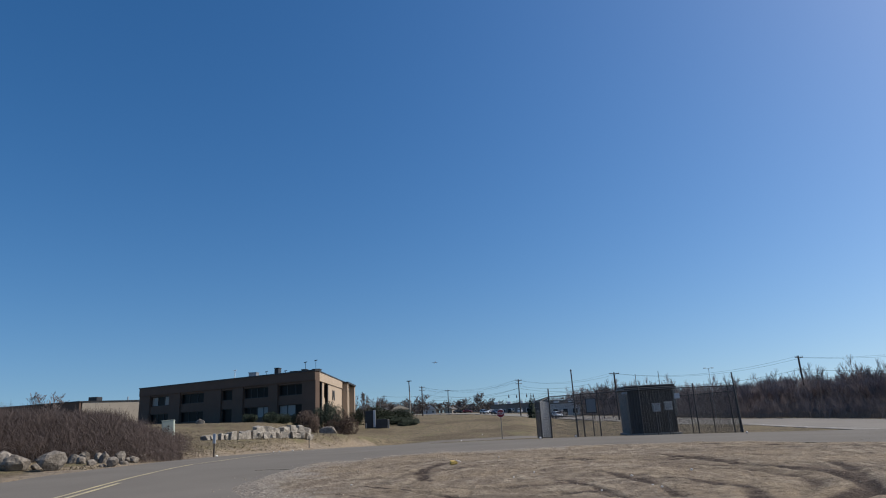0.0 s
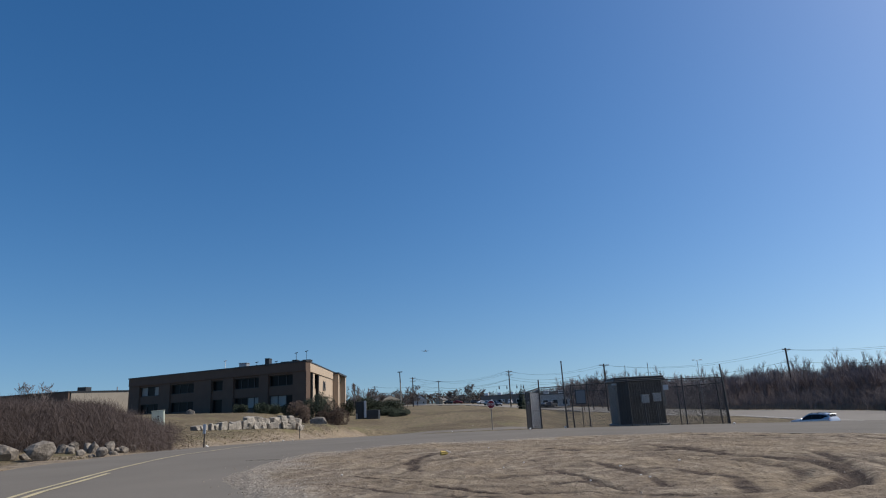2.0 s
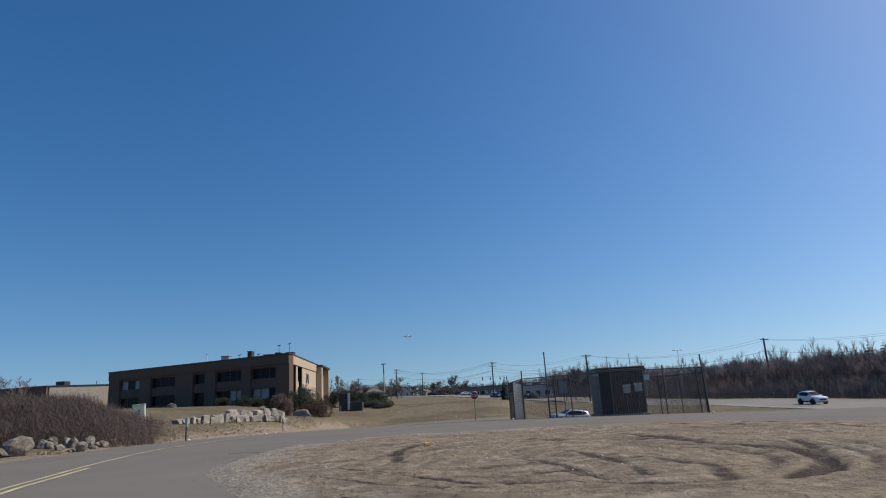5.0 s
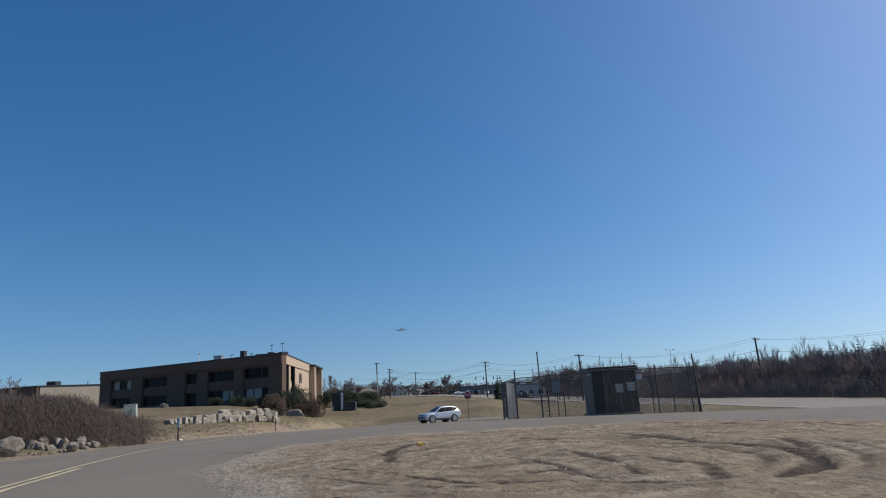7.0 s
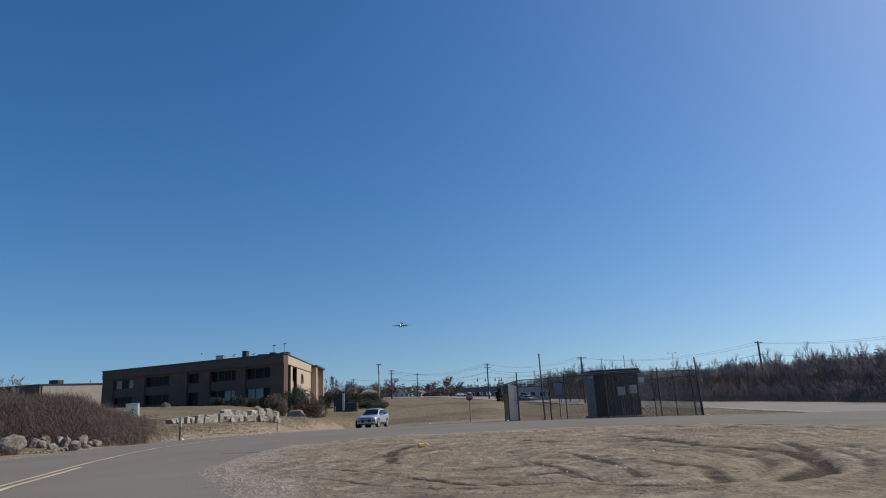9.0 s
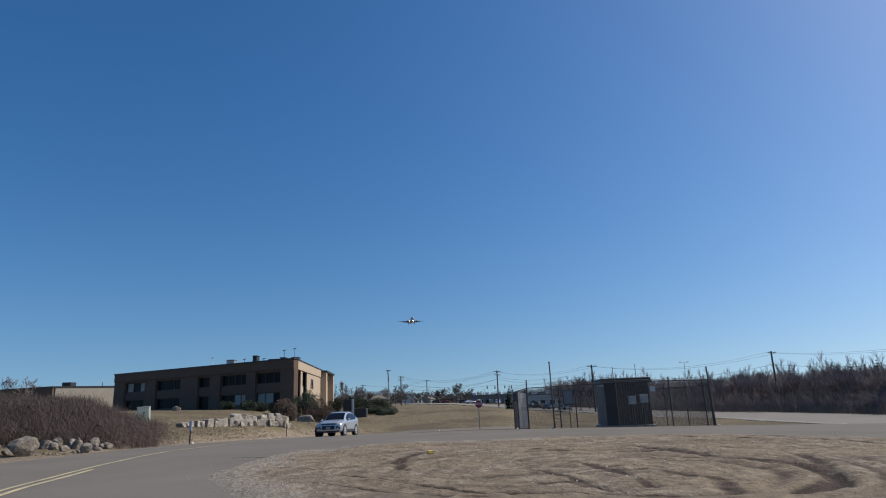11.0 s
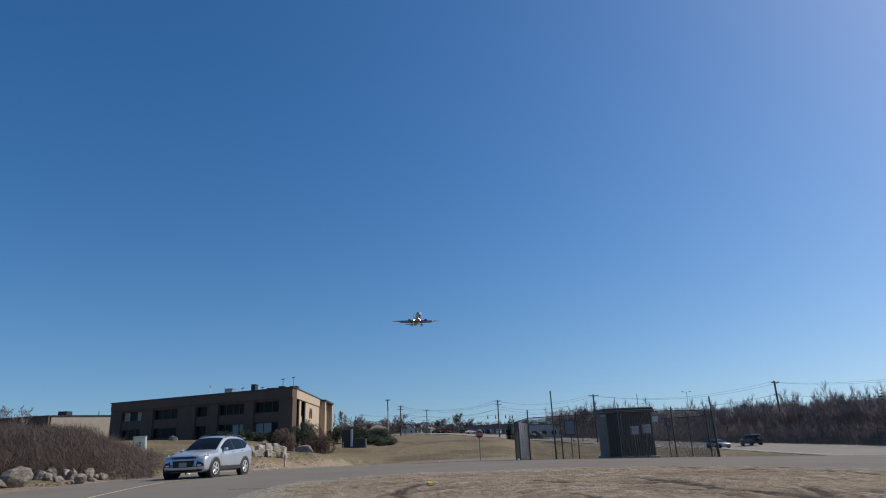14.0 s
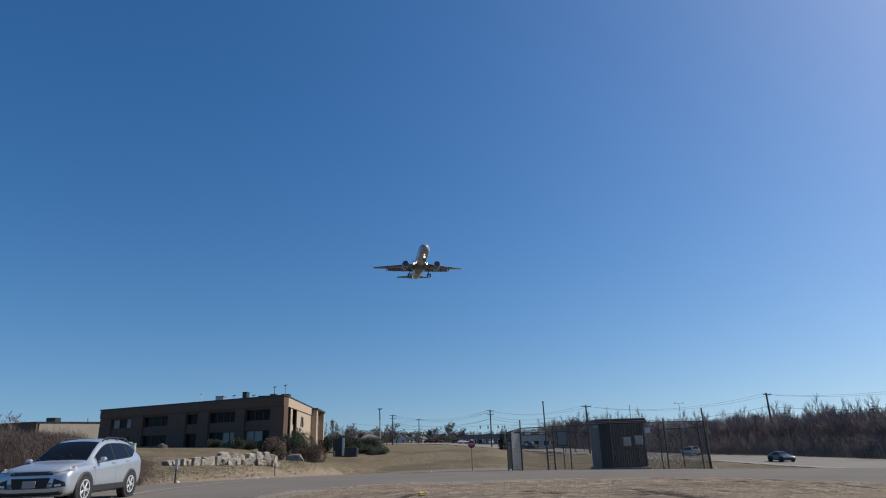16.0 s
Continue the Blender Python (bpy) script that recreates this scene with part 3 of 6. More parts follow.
def windows_in(house, a, b, s0, s1, z0, z1, count, pale=()):
    """A strip of panes in a dark frame, set back in its opening."""
    bm = bmesh.new()
    w = (s1 - s0) / count
    t = 0.07 / (b - a).length
    facade_block(bm, a, b, s0, s1, z0, z0 + 0.09, -0.62, -0.5)
    facade_block(bm, a, b, s0, s1, z1 - 0.09, z1, -0.62, -0.5)
    for k in range(count + 1):
        s = min(max(s0 + k * w, s0 + t), s1 - t)
        facade_block(bm, a, b, s - t, s + t, z0 + 0.09, z1 - 0.09, -0.62, -0.5)
    window = part("window", bm, DARK_METAL, house, "dark metal window frame")
    for k in range(count):
        pane = facade_block(bmesh.new(), a, b, s0 + k * w + t, s0 + (k + 1) * w - t, z0 + 0.09, z1 - 0.09, -0.6, -0.56)
        part("pane", pane, BLIND if k in pale else GLASS_DARK, window, "pane with a pale blind" if k in pale else "")


def office_building():
    c, l, r = Vector((-25.0, 92.7)), Vector((-63.5, 112.9)), Vector((-29.3, 137.0))
    base, top = 0.2, 8.85
    house = thing("office_building", Matrix(), "two-storey brown brick office building with flat roof, front coloured dark for its shade", "building")
    # the shaded front, its shade put into the dark brown, walked from its far end to the corner so that out is towards
    # the road
    a, b = l, c
    bays = [(0.071, 0.2, 3), (0.269, 0.416, 3), (0.515, 0.58, 1), (0.637, 0.771, 4), (0.817, 0.937, 3)]
    edges = [0.0] + [v for s0, s1, _ in bays for v in (s0, s1)] + [1.0]
    for k in range(0, len(edges), 2):
        part("pier", facade_block(bmesh.new(), a, b, edges[k], edges[k + 1], base, 7.3, -0.9, 0.0), SHADE_TONED_BRICK, house)
    part("fascia", facade_block(bmesh.new(), a, b, 0, 1, 7.304, top - 0.2, -0.9, 0.12), SHADE_TONED_BRICK, house, "brown brick band under the roof, darkened for shade")
    part("roof_edge", facade_block(bmesh.new(), a, b, -0.003, 1.003, top - 0.196, top, -0.95, 0.2), DARK_METAL, house, "dark metal roof edge")
    for n, (s0, s1, count) in enumerate(bays):
        deep = -3.2 if count == 1 else -0.25
        part("spandrel", facade_block(bmesh.new(), a, b, s0 + 0.0003, s1 - 0.0003, 3.95, 5.35, -0.85, -0.25), SHADE_TONED_BRICK, house)
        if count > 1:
            part("spandrel", facade_block(bmesh.new(), a, b, s0 + 0.0003, s1 - 0.0003, base, 2.25, -0.85, -0.25), SHADE_TONED_BRICK, house)
        part("spandrel", facade_block(bmesh.new(), a, b, s0 + 0.0003, s1 - 0.0003, 6.98, 7.3, -0.85, -0.12), SHADE_TONED_BRICK, house)
        windows_in(house, a, b, s0, s1, 5.35, 6.98, count, {0: (0, 2)}.get(n, ()))
        windows_in(house, a, b, s0, s1, 2.25 if count > 1 else base, 3.95, count, {3: (2, 3), 4: (0, 1)}.get(n, ()))
    # the sunlit end, coloured paler for the sun on it, with its two tall porticos
    a, b = c, r
    gaps = [(0.05, 0.145), (0.185, 0.29), (0.745, 0.83), (0.87, 0.965)]
    edges = [0.0204] + [v for g in gaps for v in g] + [1.0]
    for k in range(0, len(edges), 2):
        part("pillar" if k else "pier", facade_block(bmesh.new(), a, b, edges[k], edges[k + 1], base, 7.3, -1.2, 0.0), SUNLIT_TAN, house, "sunlit tan wall")
    part("fascia", facade_block(bmesh.new(), a, b, 0.0204, 1, 7.304, top - 0.2, -1.2, 0.15), SUNLIT_TAN, house, "tan band under the roof")
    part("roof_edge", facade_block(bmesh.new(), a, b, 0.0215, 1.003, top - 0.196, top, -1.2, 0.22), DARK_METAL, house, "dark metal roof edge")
    part("column", facade_block(bmesh.new(), a, b, 0.7, 0.74, base, 8.3, 0.02, 1.1), SUNLIT_TAN, house, "tan free-standing column")
    part("column", facade_block(bmesh.new(), a, b, 0.985, 1.02, base, 8.3, 0.02, 1.1), SUNLIT_TAN, house, "tan free-standing column")
    part("canopy", facade_block(bmesh.new(), a, b, 0.69, 1.02, 8.304, 8.62, 0.155, 1.3), DARK_METAL, house)
    for s0, s1 in gaps:
        part("porch_back", facade_block(bmesh.new(), a, b, s0, s1, base, 7.3, -1.15, -1.0), GLASS_DARK, house, "dark glazed recess")
        # added dark panel over the tan reveal, in place of its shade
        part("porch_shade_panel", facade_block(bmesh.new(), a, b, s1 - 0.012, s1 - 0.0006, base, 7.3, -0.995, -0.1), GLASS_DARK, house, "dark panel standing in for shade on the recess side")
        part("balcony", facade_block(bmesh.new(), a, b, s0 + 0.0003, s1 - 0.0003, 4.0, 5.0, -0.9, -0.5), SUNLIT_TAN, house)
    # plain bird-like emblem on the wall, two curved plates
    d = (b - a)
    nrm = Vector((d.y, -d.x)).normalized()
    for k, (s, lean) in enumerate(((0.4, 18), (0.44, -18))):
        p = a + d * s + nrm * 0.08
        m = Matrix.Rotation(math.atan2(d.y, d.x), 4, "Z") @ Matrix.Rotation(radians(lean), 4, "Y")
        part("emblem", box((0.75, 0.12, 1.7), (p.x, p.y, 5.6), 0.05, turn=m), DARK_METAL, house, "dark plain wall emblem")
    # back walls and roof
    back = l + (r - c)
    for p, q in ((back, l), (r, back)):
        part("wall", facade_block(bmesh.new(), p, q, 0.03, 0.97, base, top - 0.01, -0.9, -0.3), SHADE_TONED_BRICK, house)
    bm = bmesh.new()
    k = 0.985
    mid = (c + back) / 2
    pts = [mid + (p - mid) * k for p in (c, r, back, l)]
    low, high = [bm.verts.new((p.x, p.y, top - 0.7)) for p in pts], [bm.verts.new((p.x, p.y, top - 0.35)) for p in pts]
    bm.faces.new(low[::-1]), bm.faces.new(high)
    for i in range(4):
        bm.faces.new((low[i], low[(i + 1) % 4], high[(i + 1) % 4], high[i]))
    part("roof", bm, ROOF_FELT, house, "flat grey felt roof")

    def on_roof(s, back_by):
        n = Vector(((c - l).y, -(c - l).x)).normalized()
        return l + (c - l) * s - n * back_by

    for s, w, h, mat, name in ((0.617, 1.3, 1.15, GALV, "roof_unit"), (0.746, 0.7, 1.45, DARK_METAL, "chimney"), (0.852, 2.2, 0.6, DARK_METAL, "roof_unit"), (0.943, 1.1, 0.6, DARK_METAL, "roof_unit"), (0.885, 0.8, 0.75, DARK_METAL, "roof_unit")):
        p = on_roof(s, 3.0)
        bm = box((w, 1.4, h), (p.x, p.y, top - 0.35 + h / 2), 0.05)
        box((w * 1.08, 1.5, 0.1), (p.x, p.y, top - 0.3 + h), 0.0, bm)
        part(name, bm, mat, house)
    for s, h, r0 in ((0.525, 1.9, 0.05), (0.7, 1.1, 0.03), (0.9, 1.9, 0.04), (0.95, 2.0, 0.03), (0.8, 0.9, 0.03)):
        p = on_roof(s, 2.4)
        bm = rod((p.x, p.y, top - 0.4), (p.x, p.y, top + h - 0.35), r0, sides=6)
        rod((p.x - 0.25, p.y, top + h - 0.4), (p.x + 0.25, p.y, top + h - 0.3), 0.06, sides=6, bm=bm)
        part("antenna", bm, WHITE_PAINT if s == 0.525 else DARK_METAL, house)


office_building()


PALE_TAN = material("pale_tan_wall", (0.4, 0.345, 0.27), (0.33, 0.285, 0.225), 6.0, 10.0, 0.9)


def far_building():
    house = thing("warehouse", Matrix(), "long low tan warehouse with flat roof", "building")
    c, e, w = Vector((-83.0, 125.0)), Vector((-60.0, 150.0)), Vector((-150.0, 148.0))
    # the side away from the sun has its shade put into a darker colour
    part("wall", facade_block(bmesh.new(), w, c, 0, 1, 0.2, 7.5, -0.5, 0), SHADE_TONED_BRICK, house, "wall coloured dark brown for its shade")
    part("wall", facade_block(bmesh.new(), c, e, 0.016, 1, 0.2, 7.5, -0.5, 0), PALE_TAN, house, "sunlit tan wall")
    part("roof_edge", facade_block(bmesh.new(), w, c, 0, 1.002, 7.504, 7.75, -0.6, 0.12), DARK_METAL, house)
    part("roof_edge", facade_block(bmesh.new(), c, e, 0.02, 1, 7.504, 7.75, -0.6, 0.12), DARK_METAL, house)
    bm = bmesh.new()
    bm.faces.new([bm.verts.new((p.x, p.y, 7.5)) for p in (c + Vector((-0.3, 0.5)), e, w + (e - c), w)])
    part("roof", bm, ROOF_FELT, house, "flat grey felt roof")
    part("roof_unit", box((1.9, 2, 1.2), (-83.5, 131, 8.1), 0.06), DARK_METAL, house)
    part("vent", rod((-78, 134, 7.5), (-78, 134, 8.6), 0.12), GALV, house)
    part("vent", rod((-93, 130, 7.5), (-93, 130, 8.5), 0.1), GALV, house)


far_building()

# ---- the fenced shed ----
SHED_SIDING = material("dark_ribbed_siding", (0.072, 0.056, 0.043), (0.043, 0.034, 0.027), 1.5, 18.0, 0.85)
SHED_TRIM = material("pale_trim_board", (0.3, 0.27, 0.23), (0.2, 0.18, 0.15), 1.0, 14.0, 0.9)
GREY_BOX = plain("grey_cabinet_paint", (0.45, 0.46, 0.45), 0.55)
NOTICE = plain("grey_notice_face", (0.17, 0.175, 0.18), 0.6)
SIGN_FACE = plain("white_sign_face", (0.48, 0.49, 0.5), 0.5)


def shed():
    x, y = spot(12.55, 37.6)
    z = land(x, y) - 0.05
    m = pose(x, y, z, 0, 0, -2.5)
    ob = thing("shed", m, "dark ribbed metal shed with a low flat roof", "shed")
    w, d, h = 2.62, 2.6, 2.36
    part("floor_slab", box((w + 0.3, d + 0.3, 0.16), (w / 2, d / 2, 0.06), 0.02), CONCRETE, ob)
    walls = bmesh.new()
    for size, at in (((w, 0.1, h), (w / 2, 0.05, h / 2 + 0.14)), ((w, 0.1, h), (w / 2, d - 0.05, h / 2 + 0.14)), ((0.1, d - 0.2, h), (0.05, d / 2, h / 2 + 0.14)), ((0.1, d - 0.2, h), (w - 0.05, d / 2, h / 2 + 0.14))):
        box(size, at, 0, walls)
    part("wall", walls, SHED_SIDING, ob)
    for k in range(17):
        part("rib", box((0.05, 0.03, h - 0.04), (0.08 + k * (w - 0.16) / 16, -0.012, h / 2 + 0.14), 0.008), SHED_SIDING, ob)
    part("corner_panel", box((0.03, d - 0.1, h - 0.02), (-0.012, d / 2, h / 2 + 0.14), 0.005), SHED_TRIM, ob, "pale weathered side panel")
    part("corner_trim", box((0.12, 0.06, h), (-0.01, -0.035, h / 2 + 0.14), 0.01), SHED_TRIM, ob)
    part("corner_trim", box((0.16, 0.06, h * 0.62), (w + 0.02, -0.035, h * 0.69 + 0.14), 0.01), SHED_TRIM, ob, "pale weathered trim board")
    roof = box((w + 0.26, d + 0.5, 0.16), (w / 2, d / 2 - 0.05, h + 0.22), 0.03)
    box((w + 0.16, d + 0.36, 0.12), (w / 2, d / 2 - 0.05, h + 0.36), 0.03, roof)
    part("roof", roof, DARK_METAL, ob, "dark metal roof with deep eaves")
    lamp = part("wall_lamp", box((0.3, 0.16, 0.12), (-0.12, -0.14, h + 0.02), 0.03), GREY_BOX, ob, "pale grey lamp under the eaves")
    for k, (px, top) in enumerate(((1.35, 1.36), (2.0, 1.42))):
        meter = thing("meter_cabinet", m @ pose(px, -0.75, 0.08), "grey metal cabinet on a post beside the shed", "cabinet", "cabinets by the shed")
        part("post", rod((0, 0, -0.2), (0, 0, top), 0.035), WEATHERED, meter)
        part("post", rod((0.14, 0.02, -0.2), (0.14, 0.02, top - 0.2), 0.025), WEATHERED, meter)
        part("cabinet_box", box((0.4, 0.2, 0.42), (0.05, -0.08, top + 0.06), 0.02), GREY_BOX, meter, "pale grey box")
        part("cabinet_lid", box((0.44, 0.26, 0.05), (0.05, -0.09, top + 0.29), 0.01), GREY_BOX, meter)
    for px, h2 in ((0.95, 0.75), (2.3, 0.85), (1.75, 0.3)):
        part("roof_mast", rod((px, d * 0.6, h + 0.4), (px, d * 0.6, h + 0.4 + h2), 0.018, sides=5), WEATHERED, ob)


shed()

PALE_WIRE = material("bright_chain_link_wire", (0.55, 0.55, 0.55), (0.42, 0.42, 0.42), 0.5, 20.0, 0.6, 0.2)
WIRE = material("chain_link_wire", (0.13, 0.13, 0.13), (0.08, 0.08, 0.08), 0.5, 20.0, 0.6, 0.5)


def wire_mesh(p, q, low, high, pitch=0.06, thick=0.006):
    """Crossing diagonal wires between two posts, from a height to a height."""
    h = Heap()
    d = q - p
    span = Vector((d.x, d.y, 0)).length
    tall = high - low
    n = int((span + tall) / pitch)
    for way in (1, -1):
        for k in range(n):
            s0 = -tall + k * pitch if way > 0 else k * pitch
            ends = []
            for t in (0.0, tall):
                s = s0 + way * t
                ends.append((s, t))
            (sa, ta), (sb, tb) = ends
            f0, f1 = 0.0, 1.0
            ds = sb - sa
            for lim, sign in ((0.0, 1), (span, -1)):
                fa = (lim - sa) / ds
                if sign * ds > 0:
                    f0 = max(f0, fa)
                else:
                    f1 = min(f1, fa)
            if f1 - f0 < 0.02:
                continue
            pts = [p + d * ((sa + ds * f) / span) + Vector((0, 0, low + tall * f)) for f in (f0, f1)]
            h.add(*tube_rows(pts, [thick, thick], 3))
    return h


def fence():
    m = Matrix()
    ob = thing("fence", m, "tall galvanised chain-link fence round the shed", "fence")
    front = [spot(b, r) for b, r in ((5.85, 38.0), (8.68, 37.1), (10.08, 36.5), (13.6, 35.6), (18.05, 35.5), (21.35, 36.0))]
    back = [spot(b, r) for b, r in ((21.2, 40.2), (19.3, 41.4), (17.6, 42.0), (14.0, 42.6), (9.5, 43.4), (4.6, 42.2))]
    ring = [Vector((x, y, land(x, y) - 0.05)) for x, y in front + back]
    tall = {0: 2.9, 5: 3.1, 1: 2.5}
    for k, p in enumerate(ring):
        q = ring[(k + 1) % len(ring)]
        lean = Vector((0.0, 0, 0)) if k != 5 else Vector((-0.12, -0.03, 0))
        h = tall.get(k, 2.62)
        part("post", rod(p - Vector((0, 0, 0.2)), p + lean + Vector((0, 0, h)), 0.038 if k in tall else 0.03), WEATHERED, ob)
        top, mid, low = (0, 0, 2.42), (0, 0, 1.15), (0, 0, 0.1)
        part("top_rail", rod(p + Vector(top), q + Vector(top), 0.024, sides=6), WEATHERED, ob)
        if k in (0, 1):
            part("mid_rail", rod(p + Vector((0, 0, 1.28)), q + Vector((0, 0, 1.22)), 0.022, sides=6), WEATHERED, ob)
        if k not in (9, 10):
            wire_mesh(p, q, 0.08, 2.42, 0.1 if k == 5 else 0.065, 0.005).done("wire_mesh", WIRE, ob)
        if k >= 5:
            for j in (1, 2):
                part("barbed_wire", rod(p + Vector((0, 0, 2.42 + j * 0.13)), q + Vector((0, 0, 2.42 + j * 0.13)), 0.006, sides=3), WEATHERED, ob)
    # inner gate leaf, folded back
    a = ring[0] + Vector((-0.02, 0.1, 0))
    x, y = spot(4.98, 36.9)
    b = Vector((x, y, land(x, y)))
    gate = part("gate", rod(b, b + Vector((0, 0, 2.05)), 0.035), WEATHERED, ob, "chain-link gate leaf standing open")
    for p, q in ((a + Vector((0, 0, 2.4)), b + Vector((0, 0, 2.05))), (a + Vector((0, 0, 0.12)), b + Vector((0, 0, 0.12))), (a + Vector((0, 0, 1.2)), b + Vector((0, 0, 1.1)))):
        part("gate_rail", rod(p, q, 0.024, sides=6), WEATHERED, gate)
    for off in (0.0, 0.03):
        wire_mesh(a + Vector((off, 0, 0)), b + Vector((off, 0, 0)), 0.1, 2.1, 0.075, 0.006).done("wire_mesh", PALE_WIRE, gate)
    # braced end by the leaning post
    p = ring[5]
    for j, z in enumerate((0.35, 0.65)):
        part("brace", rod(p + Vector((-0.05, 0, z + 0.1)), ring[6] + Vector((0, 0, z)), 0.022, sides=5), WEATHERED, ob)
    part("brace", rod(p + Vector((-0.35, 0.1, -0.1)), p + Vector((-0.4, 0.1, 2.5)), 0.034), WEATHERED, ob)
    # tall mast beside the gate
    x, y = spot(8.1, 37.4)
    z = land(x, y)
    mast = thing("mast", pose(x, y, z), "slim dark pole standing inside the fence", "pole")
    part("pole", rod((0, 0, -0.2), (-0.05, 0, 3.75), 0.05, 0.035), WEATHERED, mast)
    part("cap", rod((-0.05, 0, 3.75), (-0.05, 0, 3.83), 0.06, 0.03), DARK_METAL, mast)
    for k in range(5):
        part("rung", rod((0, 0, 0.35 + k * 0.22), (0.38, 0.0, 0.35 + k * 0.22), 0.014, sides=5), WEATHERED, mast)
    part("rail", rod((0.38, 0, -0.2), (0.38, 0, 1.5), 0.018, sides=5), WEATHERED, mast)
    # notice board on the front
    x, y = spot(9.75, 36.3)
    sign = thing("notice_sign", pose(x - 0.2, y - 0.05, land(x, y), 0, 0, -10), "white notice sign with dark border on the fence", "sign")
    part("sign_board", box((0.58, 0.03, 0.78), (0, 0, 1.68), 0.01), DARK_METAL, sign)
    part("sign_face", box((0.5, 0.012, 0.7), (0, -0.023, 1.68), 0.004), NOTICE, sign)
    x, y = spot(17.15, 35.3)
    sign = thing("notice_sign", pose(x, y - 0.05, land(x, y), 0, 0, -10), "small white notice plate on the fence", "sign")
    part("sign_face", box((0.26, 0.02, 0.26), (-0.3, 0, 1.95), 0.004), SIGN_FACE, sign)


fence()

# ---- stop sign ----
RED = plain("red_sign_sheeting", (0.27, 0.012, 0.02), 0.45)
SIGN_WHITE = plain("white_sign_sheeting", (0.75, 0.75, 0.75), 0.45)


def stop_sign():
    x, y = spot(1.45, 62.5)
    z = land(x, y)
    ob = thing("stop_sign", pose(x, y, z, 0, 0, 6), "red octagonal stop sign on a pale post", "sign")
    part("post", box((0.075, 0.05, 2.9), (0, 0.03, 1.2), 0.01), SHED_TRIM, ob, "pale weathered post")

    def octagon(r, y0, y1):
        bm = bmesh.new()
        m = Matrix.Translation((0, (y0 + y1) / 2, 2.45)) @ Matrix.Rotation(radians(90), 4, "X") @ Matrix.Rotation(radians(22.5), 4, "Z")
        bmesh.ops.create_cone(bm, cap_ends=True, segments=8, radius1=r, radius2=r, depth=abs(y1 - y0), matrix=m)
        return bm

    part("plate", octagon(0.4, 0.0, -0.004), SIGN_WHITE, ob, "white border")
    part("face", octagon(0.375, -0.006, -0.01), RED, ob)
    text = bpy.data.curves.new("lettering", "FONT")
    text.body, text.size, text.align_x, text.align_y, text.extrude = "STOP", 0.34, "CENTER", "CENTER", 0.002
    text.materials.append(SIGN_WHITE)
    t = new("lettering", text)
    t.parent = ob
    t.matrix_local = pose(0, -0.014, 2.45, 90, 0, 0) @ Matrix.Diagonal((0.82, 1, 1, 1))


stop_sign()

# ---- bank beside the road: stone wall, boulders, brambles, box, marker ----
def stone_wall():
    rng = random.Random(5)
    ob = thing("stone_wall", Matrix(), "low dry wall of pale rough boulders on the bank", "wall")
    a, b = Vector((-21.9, 48.1)), Vector((-16.1, 57.2))
    s = 0.0
    d = b - a
    k = 0
    length = d.length
    while s < length:
        w = rng.uniform(0.36, 0.66)
        f = (s + w / 2) / length
        h = (0.36 + 0.44 * smooth(0.0, 0.6, f)) * rng.uniform(0.85, 1.1)
        if k == 1:
            s += 0.5
        for row in range(2 if f > 0.5 else 1):
            hh = h if f <= 0.5 else h * 0.62
            p = a + d * f + Vector((rng.uniform(-0.1, 0.1), rng.uniform(-0.1, 0.1))) + Vector((-0.14, 0.1)) * row
            bm = box((w * 0.95, 0.7, hh * 1.12), (0, 0, hh * 0.5))
            for v in bm.verts:
                v.co += Vector((rng.gauss(0, 0.1) * w, rng.gauss(0, 0.08), rng.gauss(0, 0.1) * hh))
            bmesh.ops.bevel(bm, geom=bm.edges[:], offset=0.06, segments=2, affect="EDGES", profile=0.6)
            bmesh.ops.transform(bm, matrix=pose(p.x, p.y, land(p.x, p.y) + row * h * 0.55 - 0.02, rng.uniform(-8, 8), rng.uniform(-10, 10), 57 + rng.uniform(-15, 15)), verts=bm.verts)
            part("stone", bm, WALL_STONE, ob)
        s += w * 0.93
        k += 1


stone_wall()


def boulders():
    rng = random.Random(11)
    spots = [(-37.3, 29.6, 1.1, 0.62), (-34.95, 29.0, 1.12, 0.78), (-32.8, 36.6, 0.72, 0.95), (-30.95, 30.4, 0.62, 0.42), (-31.5, 32.6, 0.55, 0.6), (-30.4, 32.8, 0.6, 0.55), (-31.9, 33.2, 0.5, 0.5),
             (-29.4, 33.5, 0.6, 0.4), (-28.8, 35.2, 0.5, 0.35), (-33.1, 32.2, 0.5, 0.4), (-32.4, 31.4, 0.45, 0.3), (-30.1, 31.8, 0.4, 0.25), (-33.6, 33.2, 0.6, 0.5), (-29.9, 33.4, 0.35, 0.3), (-32.9, 33.6, 0.5, 0.5), (-28.0, 36.0, 0.3, 0.2), (-31.6, 30.4, 0.3, 0.18), (-35.9, 30.0, 0.5, 0.3), (-37.9, 30.2, 0.9, 0.7)]
    for n, (b, r, w, h) in enumerate(spots):
        x, y = spot(b, r)
        me = boulder_mesh(rng, (w, w * rng.uniform(0.75, 1.0), h * 1.15), 3 if w > 0.85 else 2)
        label = "large pale weathered granite boulder beside the road" if w > 0.85 else "small broken grey stone below the brambles"
        rock = part("boulder" if w > 0.85 else "stone", me, BOULDER, None)
        rock.matrix_world = pose(x, y, land(x, y) - 0.03, 0, 0, rng.uniform(0, 360))
        tagged(rock, label, "boulder" if w > 0.85 else "stone", "stones below the brambles")


boulders()


